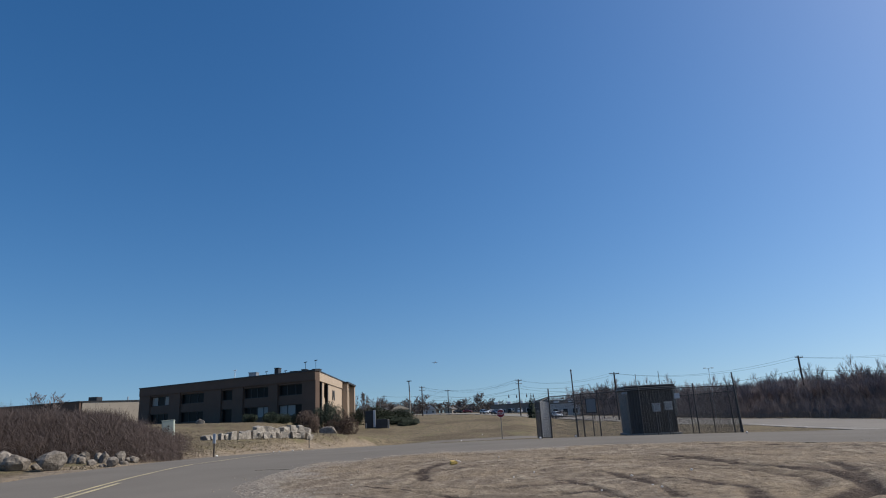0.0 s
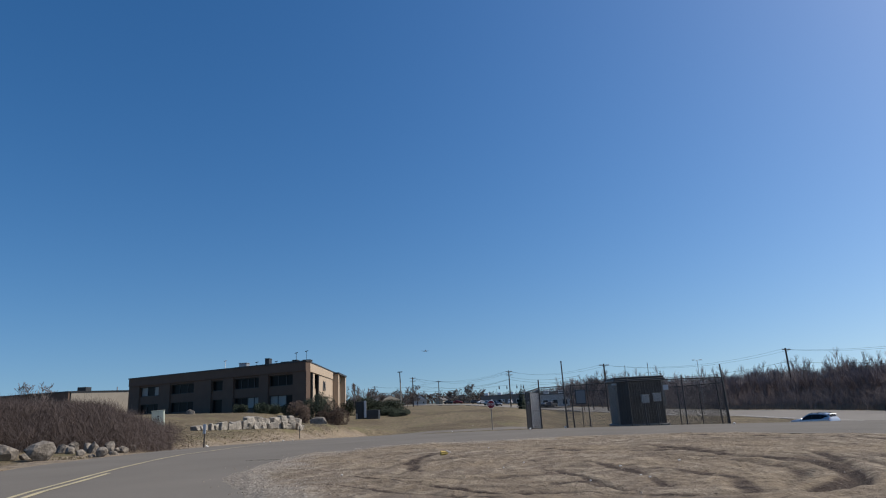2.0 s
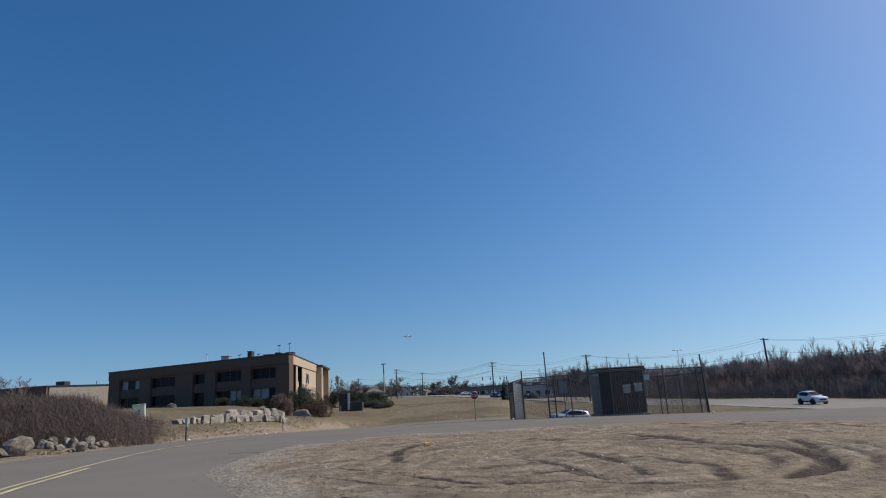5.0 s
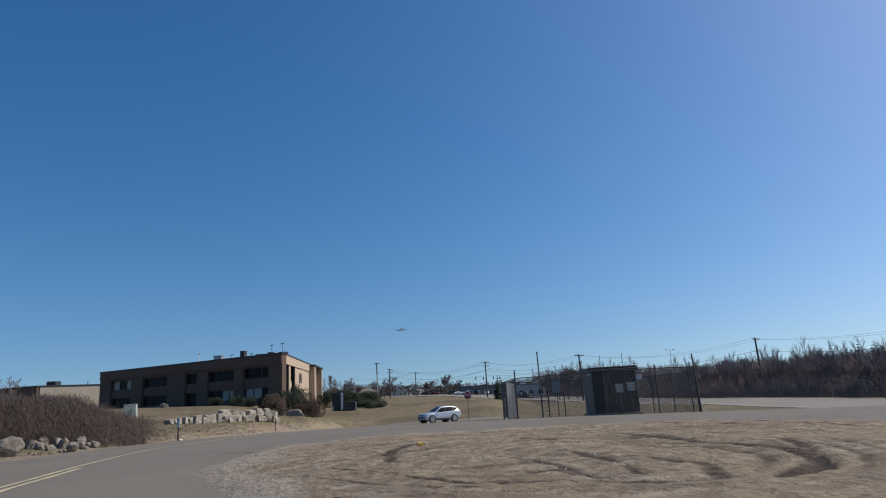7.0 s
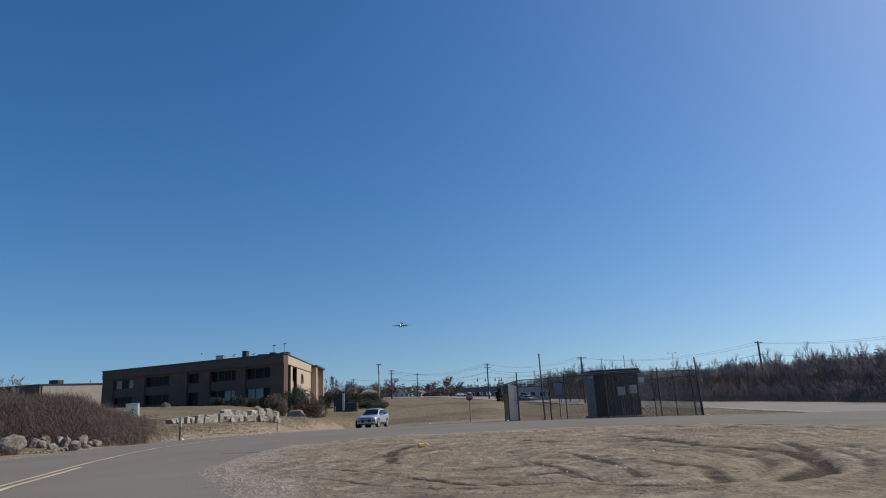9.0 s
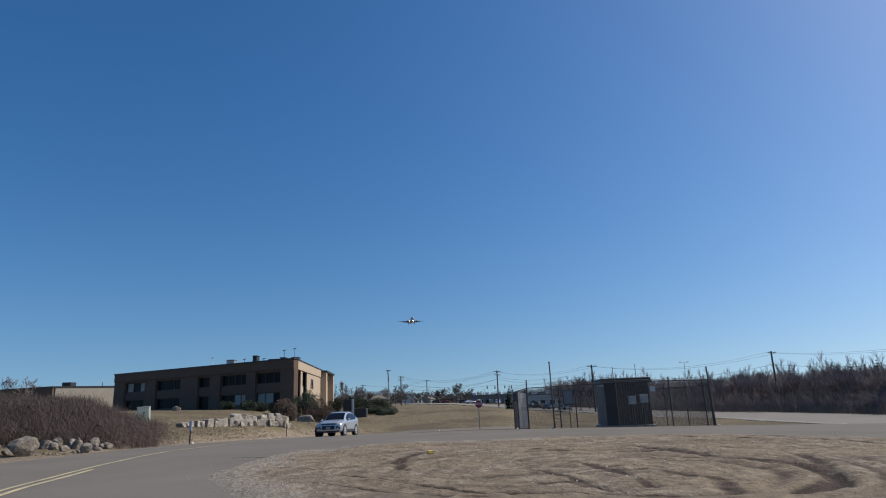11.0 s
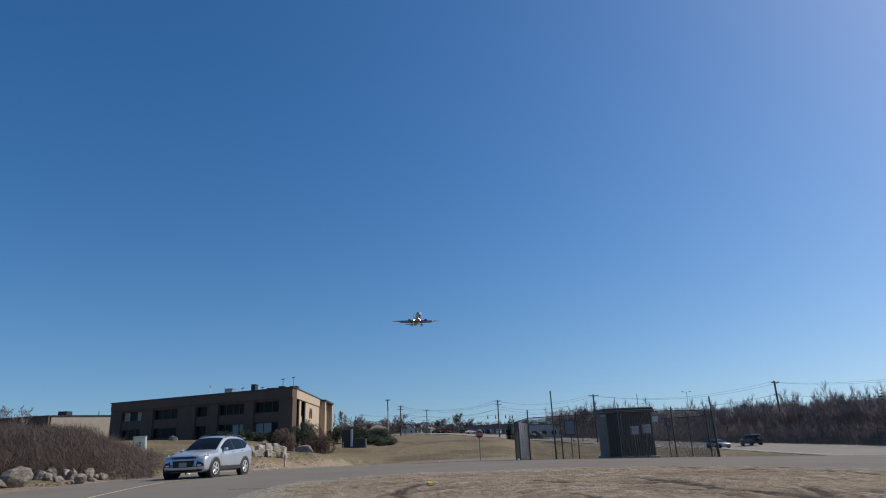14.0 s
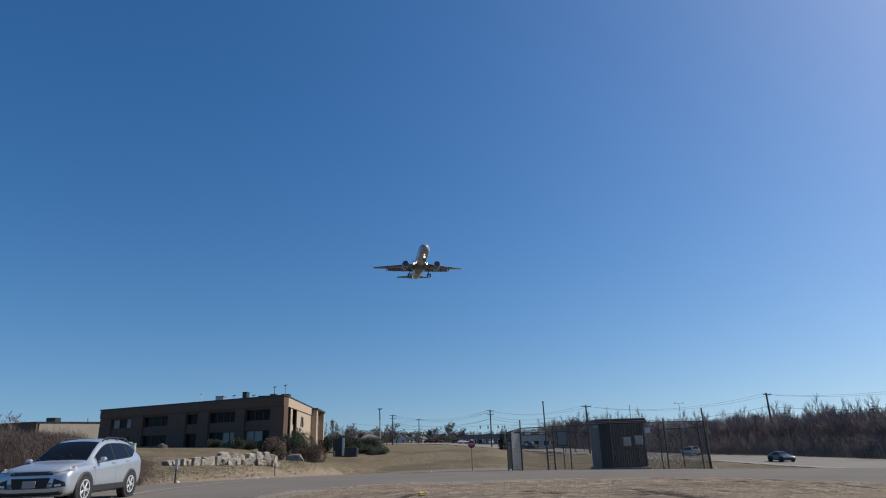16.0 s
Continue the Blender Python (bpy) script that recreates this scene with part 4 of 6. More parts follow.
def brambles():
    rng = np.random.default_rng(3)
    n = 24000
    b, r = rng.uniform(-48, -26.0, n), rng.uniform(33.5, 54, n)
    edge = np.array([1 - smooth(-31.5, -26.0, v) for v in b])
    near = np.array([smooth(33.0, 38.5, v) for v in r])
    keep = rng.random(n) < 0.3 + 0.7 * edge * near
    b, r, edge, near = b[keep], r[keep], edge[keep], near[keep]
    n = len(b)
    root = np.array([(*spot(u, v), land(*spot(u, v)) - 0.05) for u, v in zip(b, r)])
    tall = rng.uniform(0.8, 2.25, n) * (0.26 + 0.74 * edge) * (0.5 + 0.5 * near) * np.where(b < -31, 1.0, 0.82)
    a, reach = rng.uniform(0, 2 * math.pi, n), rng.uniform(0.4, 1.6, n)
    way = np.stack([np.cos(a), np.sin(a), np.zeros(n)], 1)
    path = np.zeros((n, 5, 3))
    for k, (out, low, high) in enumerate(((0, 0, 0), (0.15, 0.55, 0.55), (0.45, 0.9, 0.95), (0.8, 0.75, 1.05), (1.15, 0.3, 0.95))):
        path[:, k] = root + way * (reach * out)[:, None]
        path[:, k, 2] += tall * rng.uniform(low, max(high, low + 1e-6), n)
    path[:, 1:] += rng.normal(0, 0.05, (n, 4, 3))
    lots = [many_tubes(path, np.tile([0.012, 0.01, 0.008, 0.006, 0.003], (n, 1)))]
    for k in range(6):
        j = rng.integers(1, 4, n)
        f = rng.random(n)[:, None]
        at = path[np.arange(n), j] * (1 - f) + path[np.arange(n), j + 1] * f
        out = rng.normal(0, 1, (n, 3))
        out[:, 2] = rng.normal(0.2, 0.8, n)
        out *= (rng.uniform(0.2, 0.6, n) / np.linalg.norm(out, axis=1))[:, None]
        twig = np.stack([at, at + out * 0.6, at + out + (0, 0, 0.06)], 1)
        lots.append(many_tubes(twig, np.tile([0.006, 0.0045, 0.0025], (n, 1))))
    tagged(sheaf("bramble_thicket", lots, TWIG), "tangled leafless reddish-brown brambles on the bank", "shrub", kind="stuff")


brambles()

GREEN_BOX = plain("pale_green_cabinet_paint", (0.42, 0.46, 0.38), 0.5)
GREEN_DARK = plain("dull_green_cabinet_side", (0.2, 0.22, 0.17), 0.6)


def utility_box():
    x, y = spot(-27.0, 58.5)
    ob = thing("utility_box", pose(x, y, land(x, y) - 0.06, 0, -3, 22), "pale green metal utility cabinet on the grass bank", "utility cabinet")
    part("body", box((0.95, 0.9, 1.35), (0, 0, 0.72), 0.03), GREEN_BOX, ob)
    part("base", box((1.05, 1.0, 0.1), (0, 0, 0.06), 0.02), CONCRETE, ob)
    part("lid", box((1.0, 0.96, 0.06), (0, 0, 1.42), 0.02), GREEN_BOX, ob)
    door = part("door", box((0.84, 0.03, 1.14), (0, -0.46, 0.74), 0.01), GREEN_BOX, ob)
    part("handle", box((0.05, 0.05, 0.2), (0.06, -0.5, 0.72), 0.01), DARK_METAL, door)
    part("notice", box((0.14, 0.008, 0.1), (0.05, -0.482, 0.95), 0.0), DARK_METAL, door)


utility_box()


def marker_post():
    x, y = spot(-23.42, 38.0)
    ob = thing("marker_post", pose(x, y, land(x, y) - 0.1), "dark roadside post with a pale reflector plate", "post")
    part("post", box((0.07, 0.07, 1.05), (0, 0, 0.4), 0.01), POLE_WOOD, ob)
    part("plate", box((0.17, 0.05, 0.52), (0, -0.03, 1.1), 0.012), SIGN_FACE, ob, "pale reflector plate")
    x, y = spot(-15.6, 56.5)
    ob = thing("marker_post", pose(x, y, land(x, y) - 0.1), "slim dark metal post beside the stone wall", "post")
    part("post", rod((0, 0, 0), (-0.03, 0, 1.1), 0.04), WEATHERED, ob)


marker_post()

# ---- rubbish on the verge and in the dirt ----
YELLOW_PLASTIC = plain("yellow_plastic", (0.62, 0.42, 0.1), 0.5)
PAPER = plain("pale_paper", (0.7, 0.68, 0.64), 0.7)


def litter():
    rng = random.Random(21)
    x, y = spot(-3.0, 15.6)
    ob = thing("crushed_carton", pose(x, y, land(x, y) + 0.1, 8, -6, 25), "crushed yellow carton lying in the dirt", "litter")
    bm = box((0.17, 0.1, 0.085), (0, 0, 0.03), 0.02)
    for v in bm.verts:
        v.co += Vector((rng.gauss(0, 0.012), rng.gauss(0, 0.012), rng.gauss(0, 0.012)))
    part("carton", bm, YELLOW_PLASTIC, ob)
    part("flap", box((0.09, 0.1, 0.012), (0.13, 0.0, 0.05), 0.003, turn=Matrix.Rotation(0.5, 4, "Y")), PAPER, ob, "pale torn flap")
    places = [(1.0, 17.6), (-17.0, 45.5), (-18.1, 45.0), (-18.6, 45.6), (-16.2, 46), (21.6, 33.0), (4.8, 35.6), (7.9, 35.2), (14.5, 10.2), (13.8, 10.4), (9.6, 9.9), (12.2, 11.8), (-23.2, 37.6), (4.0, 13.0), (-2.2, 52.0), (-0.3, 79), (17, 12.6), (-12.0, 12.4), (2.2, 12.2)]
    for k, (b, r) in enumerate(places):
        x, y = spot(b, r)
        w = rng.uniform(0.1, 0.18) * (1.2 if r > 30 else 0.45)
        bm = boulder_mesh(rng, (w, w * 0.8, w * 0.55), 1)
        p = part("paper_scrap", bm, PAPER, None)
        p.matrix_world = pose(x, y, land(x, y) + (0.06 if r < 22 else 0.03), 0, 0, rng.uniform(0, 360))
        tagged(p, "crumpled scrap of pale paper on the ground", "litter", "scraps of litter")
    h = Heap()
    for k in range(1100):
        t = rng.random()
        i = int(t * 75) + 10
        p = DIRT_LINE[i % len(DIRT_LINE)]
        x, y = p[0] + rng.gauss(0.8, 0.8), p[1] + rng.gauss(-0.5, 0.7)
        if k % 3 == 0:
            x, y = rng.uniform(-4, 10), rng.uniform(7, 20)
        if dirt_depth(x, y) < -0.5:
            continue
        w = rng.uniform(0.006, 0.02)
        z = land(x, y) + 0.05 + 0.1 * noise.noise((x * 0.35, y * 0.35, 0.0)) + 0.07 * noise.noise((x * 1.1, y * 1.6, 4.0))
        h.add([Vector((x + dx * w, y + dy * w, z + dz * w)) for dx, dy, dz in ((-1, -0.4, 0), (0.3, -1, 0.1), (1, 0.5, 0), (-0.2, 0.9, 0), (0.1, 0, 1.1))], [(0, 1, 4), (1, 2, 4), (2, 3, 4), (3, 0, 4)])
    tagged(h.done("gravel", material("loose_stones", (0.36, 0.3, 0.23), (0.2, 0.16, 0.12), 1.0, 20.0, 0.9, island=0.4)), "loose grey stones and clods on the dirt", "gravel", kind="stuff")


litter()

def dry_grass():
    """Tufts of dead grass on the bank."""
    gen = np.random.default_rng(14)
    co, faces = [], []
    for k in range(9000):
        y = gen.uniform(24, 66)
        x = along(y, LEFT_EDGE) - 0.9 - 15 * gen.random() ** 1.3
        if noise.noise((x * 0.25, y * 0.12, 4.0)) < -0.05 - 0.1 * gen.random() or on_pavement(x, y):
            continue
        z, tall = land(x, y) - 0.02, gen.uniform(0.04, 0.1)
        for j in range(3):
            a, b = gen.uniform(0, 6.28), gen.uniform(0, 6.28)
            w = 0.03
            o = len(co)
            px, py = x + gen.normal(0, 0.1), y + gen.normal(0, 0.1)
            co += [(px - w * math.cos(a), py - w * math.sin(a), z), (px + w * math.cos(a), py + w * math.sin(a), z), (px + 0.1 * math.cos(b), py + 0.1 * math.sin(b), z + tall)]
            faces.append((o, o + 1, o + 2))
    tufts = raw("dry_grass", co, faces, material("dead_grass_blades", (0.34, 0.275, 0.18), (0.2, 0.165, 0.1), 3.0, 6.0, 0.95, island=0.3))
    tagged(tufts, "tufts of dead straw-coloured winter grass", "grass", kind="stuff")


dry_grass()

# ---- planting by the office ----
def bush(bearing, dist, size, count, leaf, mat, label, seed):
    x, y = spot(bearing, dist)
    rng = random.Random(seed)
    ob = thing("bush", pose(x, y, land(x, y) - 0.1, 0, 0, rng.uniform(0, 360)), label, "shrub")
    leaf_clump(rng, size, int(count * 1.7), leaf * 0.75).done("crown", mat, ob)
    h = Heap()
    for k in range(14):
        a = rng.uniform(0, 2 * math.pi)
        e = Vector((math.cos(a) * size[0] * 0.4, math.sin(a) * size[1] * 0.4, size[2] * rng.uniform(0.3, 0.6)))
        h.add(*tube_rows([Vector((0, 0, -0.2)), e * 0.5 + Vector((0, 0, 0.2)), e], [0.05, 0.03, 0.015], 4))
    h.done("stems", TWIG, ob, "bare brown stems")


bush(-15.45, 82, (1.7, 1.7, 2.9), 3800, 0.09, SHRUB, "dense dark brown rounded bush on the lawn", 1)
bush(-12.9, 84, (2.2, 1.8, 2.5), 4200, 0.09, SHRUB, "broad dark brown bush on the lawn", 2)
bush(-14.1, 90, (2.7, 1.8, 3.3), 4200, 0.1, EVERGREEN, "dark evergreen hedge bush against the office wall", 3)
bush(-13.2, 95, (2.5, 1.8, 2.9), 3200, 0.1, EVERGREEN, "dark evergreen bush against the office wall", 4)
bush(-11.4, 105, (1.5, 1.5, 2.3), 2200, 0.1, EVERGREEN, "dark rounded evergreen beside the lawn", 5)
bush(-16.6, 88, (2.6, 1.2, 1.7), 2600, 0.09, EVERGREEN, "low dark hedge below the office windows", 6)
bush(-19.0, 91, (3.0, 1.2, 1.5), 2600, 0.09, EVERGREEN, "low dark hedge below the office windows", 7)
for n, (b, d) in enumerate(((-20.6, 95.0), (-18.2, 91.0))):
    bush(b, d, (2.4, 1.1, 1.2 + 0.2 * (n % 2)), 2600, 0.09, EVERGREEN, "low dark hedge below the office windows", 60 + n)
for n, (b, d, s) in enumerate(((-8.4, 106, (2.6, 2.2, 1.3)), (-7.4, 104, (2.5, 2.0, 1.2)), (-6.9, 102, (1.8, 1.6, 0.9)), (-8.9, 118, (3.0, 2.0, 2.2)), (-7.6, 122, (2.8, 2.0, 1.9)), (-9.6, 121, (2.6, 2.0, 2.6)))):
    bush(b, d, s, 3200, 0.11, EVERGREEN, "spreading dark green juniper on the lawn", 30 + n)


def lawn_stone():
    x, y = spot(-13.95, 80)
    bm = boulder_mesh(random.Random(8), (2.6, 1.0, 1.3), 3, 0.15)
    ob = part("boulder", bm, BOULDER, None)
    ob.matrix_world = pose(x, y, land(x, y) - 0.1, 0, 0, -8)
    tagged(ob, "broad grey boulder between the bushes", "boulder")
    x, y = spot(-24.6, 96)
    bm = boulder_mesh(random.Random(9), (1.3, 0.9, 0.95), 3, 0.15)
    ob = part("boulder", bm, BOULDER, None)
    ob.matrix_world = pose(x, y, land(x, y) - 0.1, 0, 0, -8)
    tagged(ob, "grey boulder in the shade of the office", "boulder")


lawn_stone()


def entrance_sign():
    x, y = spot(-9.75, 97)
    z = land(x, y)
    ob = thing("entrance_sign", pose(x, y, z - 0.1, 0, 0, 8), "dark monument sign with a white upright slab", "sign")
    part("panel", box((2.3, 0.35, 1.35), (0.55, 0, 0.75), 0.03), DARK_METAL, ob)
    part("panel", box((1.5, 0.3, 2.6), (-0.95, 0.15, 1.45), 0.03), DARK_METAL, ob)
    part("slab", box((0.34, 0.45, 2.5), (-0.25, -0.05, 1.55), 0.02), SIGN_FACE, ob, "white upright slab")
    part("end_post", box((0.24, 0.4, 1.3), (1.85, 0, 0.7), 0.02), CONCRETE, ob, "pale end post")
    part("end_post", box((0.2, 0.4, 0.9), (-1.5, -0.15, 0.5), 0.02), CONCRETE, ob, "pale end post")


entrance_sign()

# ---- poles and wires ----
def utility_pole(bearing, dist, top, arms=1, seed=0, label="tall dark wooden utility pole with a crossarm", foot=None):
    """top: height of its head above the eye."""
    x, y = spot(bearing, dist)
    z = land(x, y) - 0.5 if foot is None else foot
    h = EYE.z + top - z
    ob = thing("utility_pole", pose(x, y, z, 0, 0, 12 + seed * 17 % 30), label, "utility pole", "utility poles")
    part("pole", rod((0, 0, 0), (0, 0, h), 0.24, 0.17), POLE_WOOD, ob)
    for k in range(arms):
        zz = h - 0.35 - k * 1.1
        arm = part("crossarm", box((2.6, 0.14, 0.16), (0, -0.17, zz), 0.02), POLE_WOOD, ob)
        for s in (-1.2, -0.7, 0.7, 1.2):
            part("insulator", rod((s, -0.17, zz + 0.08), (s, -0.17, zz + 0.3), 0.05, 0.035, 6), GREY_BOX, arm)
        for s in (-0.6, 0.6):
            part("brace", rod((s, -0.17, zz - 0.05), (0, -0.16, zz - 0.6), 0.025, sides=4), WEATHERED, ob)
    return Vector((x, y, EYE.z + top - 0.2))


def wire(a, b, sag, r=0.02):
    pts = [a.lerp(b, t / 14) - Vector((0, 0, sag * 4 * (t / 14) * (1 - t / 14))) for t in range(15)]
    co, faces = tube_rows(pts, [r] * 15, 4)
    tagged(raw("power_line", co, faces, DARK_METAL), "thin dark overhead wire between utility poles", "power line", "overhead wires")


off_right = Vector((*spot(47, 92), EYE.z + 6.4))
pole_wood = utility_pole(26.25, 150, 8.3, 1, 1)
pole_mid = utility_pole(11.74, 158, 8.0, 1, 2)
pole_stop = utility_pole(3.26, 205, 10.0, 2, 3)
pole_far = utility_pole(-3.19, 290, 11.1, 1, 4)
pole_west = utility_pole(-5.55, 235, 10.75, 2, 5)
pole_end = utility_pole(-9.0, 300, 10.3, 1, 6)
tall = Vector((*spot(-6.68, 168), EYE.z + 9.2))


def tall_pole():
    x, y = tall.x, tall.y
    z = land(x, y) - 0.4
    ob = thing("street_lamp", pose(x, y, z), "tall plain street lamp post with a small head", "street lamp")
    h = tall.z - z
    part("pole", rod((0, 0, 0), (0, 0, h * 0.72), 0.17, 0.15), CONCRETE, ob, "pale lower pole")
    part("pole", rod((0, 0, h * 0.72), (-0.1, 0, h), 0.15, 0.12), POLE_WOOD, ob)
    part("head", box((1.3, 0.5, 0.22), (0, -0.1, h), 0.05), DARK_METAL, ob)


tall_pole()
for a, b, sag in ((off_right, pole_wood, 1.6), (pole_wood, pole_mid, 1.9), (pole_mid, pole_stop, 1.6), (pole_stop, pole_far, 2.0), (pole_far, pole_end, 1.4), (pole_west, pole_far, 1.2), (pole_stop, pole_west, 2.2)):
    for dz in (0.0, -0.25):
        wire(a + Vector((0.8 if dz else -0.8, 0, dz)), b + Vector((0.8 if dz else -0.8, 0, dz)), sag)
    wire(a + Vector((0, 0, -2.6)), b + Vector((0, 0, -2.6)), sag * 0.9, 0.03)
wire(pole_stop + Vector((0, 0, -1.8)), Vector((*spot(9.5, 150), EYE.z + 5.2)), 1.0, 0.03)


def lamp_pole(bearing, dist, top):
    x, y = spot(bearing, dist)
    z = land(x, y) - 0.4
    h = EYE.z + top - z
    ob = thing("street_lamp", pose(x, y, z, 0, 0, 20), "slim street lamp with an arm over the main road", "street lamp", "street lamps")
    part("pole", rod((0, 0, 0), (0, 0, h), 0.08, 0.045), GALV, ob)
    for way in (-1, 1):
        part("arm", rod((0, 0, h - 0.05), (way * 0.8, 0, h + 0.12), 0.04, 0.03), GALV, ob)
        part("head", box((0.55, 0.26, 0.14), (way * 1.0, 0, h + 0.05), 0.04), DARK_METAL, ob)


lamp_pole(19.5, 150, 7.05)
lamp_pole(15.6, 190, 6.3)


def signals():
    """Traffic lights slung on the wire over the far crossing."""
    for b, d, e in ((2.3, 205, 5.1), (3.0, 205, 5.0), (3.9, 200, 4.9), (4.5, 198, 4.7)):
        x, y = spot(b, d)
        ob = thing("traffic_light", pose(x, y, EYE.z + e), "dark traffic light hung from an overhead wire", "traffic light", "traffic lights")
        part("housing", box((0.34, 0.3, 0.8), (0, 0, -0.45), 0.05), DARK_METAL, ob)
        part("hanger", rod((0, 0, -0.1), (0, 0, 0.4), 0.05), DARK_METAL, ob)
    wire(Vector((*spot(-4.5, 262), EYE.z + 6.0)), Vector((*spot(3.26, 205), EYE.z + 5.4)), 0.5, 0.03)
    wire(Vector((*spot(3.26, 205), EYE.z + 5.4)), Vector((*spot(9.2, 158), EYE.z + 4.2)), 0.4, 0.03)


signals()

# ---- woods ----
def plant_woods():
    rng = random.Random(77)
    kinds = [bare_tree(random.Random(100 + k), 10.5, 0.3 + 0.03 * k, 3, 0.011, 6, 0.022) for k in range(5)]
    kinds = [(np.array([tuple(p) for p in h.co]), h.faces) for h in kinds]
    verge = [(74.0, 48.0), (64.0, 86.0), (61.8, 109.0), (56.6, 135.0), (38.0, 180.0), (24.0, 215.0)]
    line = curve_points(verge, 20)
    lots = []
    for k in range(560):
        t = rng.random() ** 0.9
        p = line[min(int(t * len(line)), len(line) - 1)]
        back = rng.uniform(4, 40) if k % 3 else rng.uniform(3.5, 8)
        x, y = p.x + back * 0.93 + rng.gauss(0, 1.2), p.y + back * 0.45 + rng.gauss(0, 1.2)
        c, f = kinds[rng.randrange(5)]
        s = rng.uniform(0.6, 0.78) * (0.8 if back < 8 else 1.0) * (1 + 0.25 * t) * (1.18 if rng.random() < 0.05 else 1.0)
        a = rng.uniform(0, 2 * math.pi)
        m = np.array([[math.cos(a), -math.sin(a), 0], [math.sin(a), math.cos(a), 0], [0, 0, 1]]) * s
        lots.append((c @ m.T + (x, y, land(x, y) - 0.1), f))
    # undergrowth: thin upright shoots that close the wood
    gen = np.random.default_rng(78)
    n = 46000
    t = gen.random(n)
    p = np.array([(q.x, q.y) for q in line])[np.minimum((t * len(line)).astype(int), len(line) - 1)]
    back = gen.uniform(2.5, 36, n)
    xy = p + np.stack([back * 0.93, back * 0.45], 1) + gen.normal(0, 2.0, (n, 2))
    root = np.array([(x, y, land(x, y) - 0.15) for x, y in xy])
    deep = np.clip((back - 3) / 11, 0, 1)
    up = np.stack([gen.normal(0, 0.35, n), gen.normal(0, 0.35, n), gen.uniform(1.4, 3.6, n) + 4.0 * deep * gen.random(n) * (1 + 0.3 * t)], 1)
    r = gen.uniform(0.02, 0.05, n)
    stems = np.stack([root, root + up * 0.55 + np.stack([gen.normal(0, 0.2, n), np.zeros(n), np.zeros(n)], 1), root + up], 1)
    lots.append(many_tubes(stems, r[:, None] * (1.0, 0.8, 0.3)))
    for k in range(4):
        at = root + up * gen.uniform(0.25, 0.95, n)[:, None]
        twig = np.stack([at, at + np.stack([gen.normal(0, 0.6, n), gen.normal(0, 0.5, n), gen.uniform(0.2, 1.0, n)], 1)], 1)
        lots.append(many_tubes(twig, np.tile([0.02, 0.008], (n, 1))))
    tagged(sheaf("woods", lots, WOOD_TWIG), "dense leafless brown winter wood along the road", "woods", kind="stuff")
    # rough straw-coloured weeds at its foot
    h = Heap()
    for k in range(14000):
        p = line[rng.randrange(len(line))]
        back = rng.uniform(-1.5, 5)
        x, y = p.x + back * 0.93 + rng.gauss(0, 0.8), p.y + back * 0.45 + rng.gauss(0, 0.8)
        q = Vector((x, y, land(x, y) - 0.05))
        w = Vector((rng.gauss(0, 0.15), rng.gauss(0, 0.15), rng.uniform(0.4, 1.5)))
        h.add([q + Vector((0.03, 0, 0)), q - Vector((0.03, 0, 0)), q + w], [(0, 1, 2)])
    tagged(h.done("weeds", material("straw_weeds", (0.4, 0.3, 0.22), (0.24, 0.18, 0.135), 6, 4, 0.95, island=0.3)), "tall dry brown weeds along the main road", "weeds", kind="stuff")


plant_woods()


def tree(bearing, dist, height, seed, spread=0.5, label="leafless deciduous tree with fine twigs", depth=4, twigs=4):
    x, y = spot(bearing, dist)
    ob = thing("tree", pose(x, y, land(x, y) - 0.2), label, "tree", "bare trees")
    h = bare_tree(random.Random(seed), height, spread, depth, 0.016, twigs, 0.0002 * dist)
    trunk, crown = Heap(), Heap()
    trunk.add(h.co[:25], [f for f in h.faces if max(f) < 25])
    crown.co, crown.faces = h.co, [f for f in h.faces if max(f) >= 25]
    trunk.done("trunk", TWIG_GREY, ob)
    crown.done("crown", TWIG_GREY, ob)


def pine(bearing, dist, height, width, seed, label="dark narrow conifer"):
    x, y = spot(bearing, dist)
    ob = thing("conifer", pose(x, y, land(x, y) - 0.2), label, "tree", "conifers")
    part("trunk", rod((0, 0, 0), (0, 0, height * 0.9), height * 0.02, 0.02, 6), POLE_WOOD, ob)
    conifer(random.Random(seed), height, width).done("crown", EVERGREEN, ob)


for n, (b, d, h, s) in enumerate(((-6.1, 215, 9.0, 0.6), (-5.2, 230, 7.5, 0.6), (-0.5, 300, 10.5, 0.62), (0.4, 310, 8.0, 0.6), (-10.8, 170, 7.5, 0.5), (-9.4, 190, 7.0, 0.5), (-8.3, 230, 7.5, 0.55), (-11.6, 190, 8, 0.5), (9.7, 165, 9.2, 0.6), (10.5, 168, 10.2, 0.62), (11.3, 172, 9.4, 0.6), (8.6, 190, 8.4, 0.55), (-36.2, 160, 8.5, 0.5), (-34.8, 170, 7.8, 0.5), (-35.6, 60, 3.6, 0.5), (-4.0, 330, 9, 0.6), (-2.0, 340, 9, 0.6), (12.2, 170, 9.0, 0.6))):
    tree(b, d, h, 200 + n, s, depth=4, twigs=4)
pine(4.27, 178, 7.4, 1.7, 4, "dark pointed conifer beside the main road")
for n, (b, d, h) in enumerate(((30.6, 148, 7.6), (31.5, 146, 8.0), (33.2, 140, 8.4), (34.1, 138, 8.0), (32.4, 150, 7.8), (29.0, 156, 8.0), (27.4, 160, 8.2), (16.4, 190, 9.6), (15.9, 200, 9.0), (35.2, 136, 8.5))):
    pine(b, d, h + 1.2, 2.3, 50 + n, "dark conifer rising over the bare wood")


FAR_SCRUB = material("distant_brown_scrub", (0.075, 0.062, 0.055), (0.045, 0.038, 0.034), 20, 2, 0.95, island=0.4)


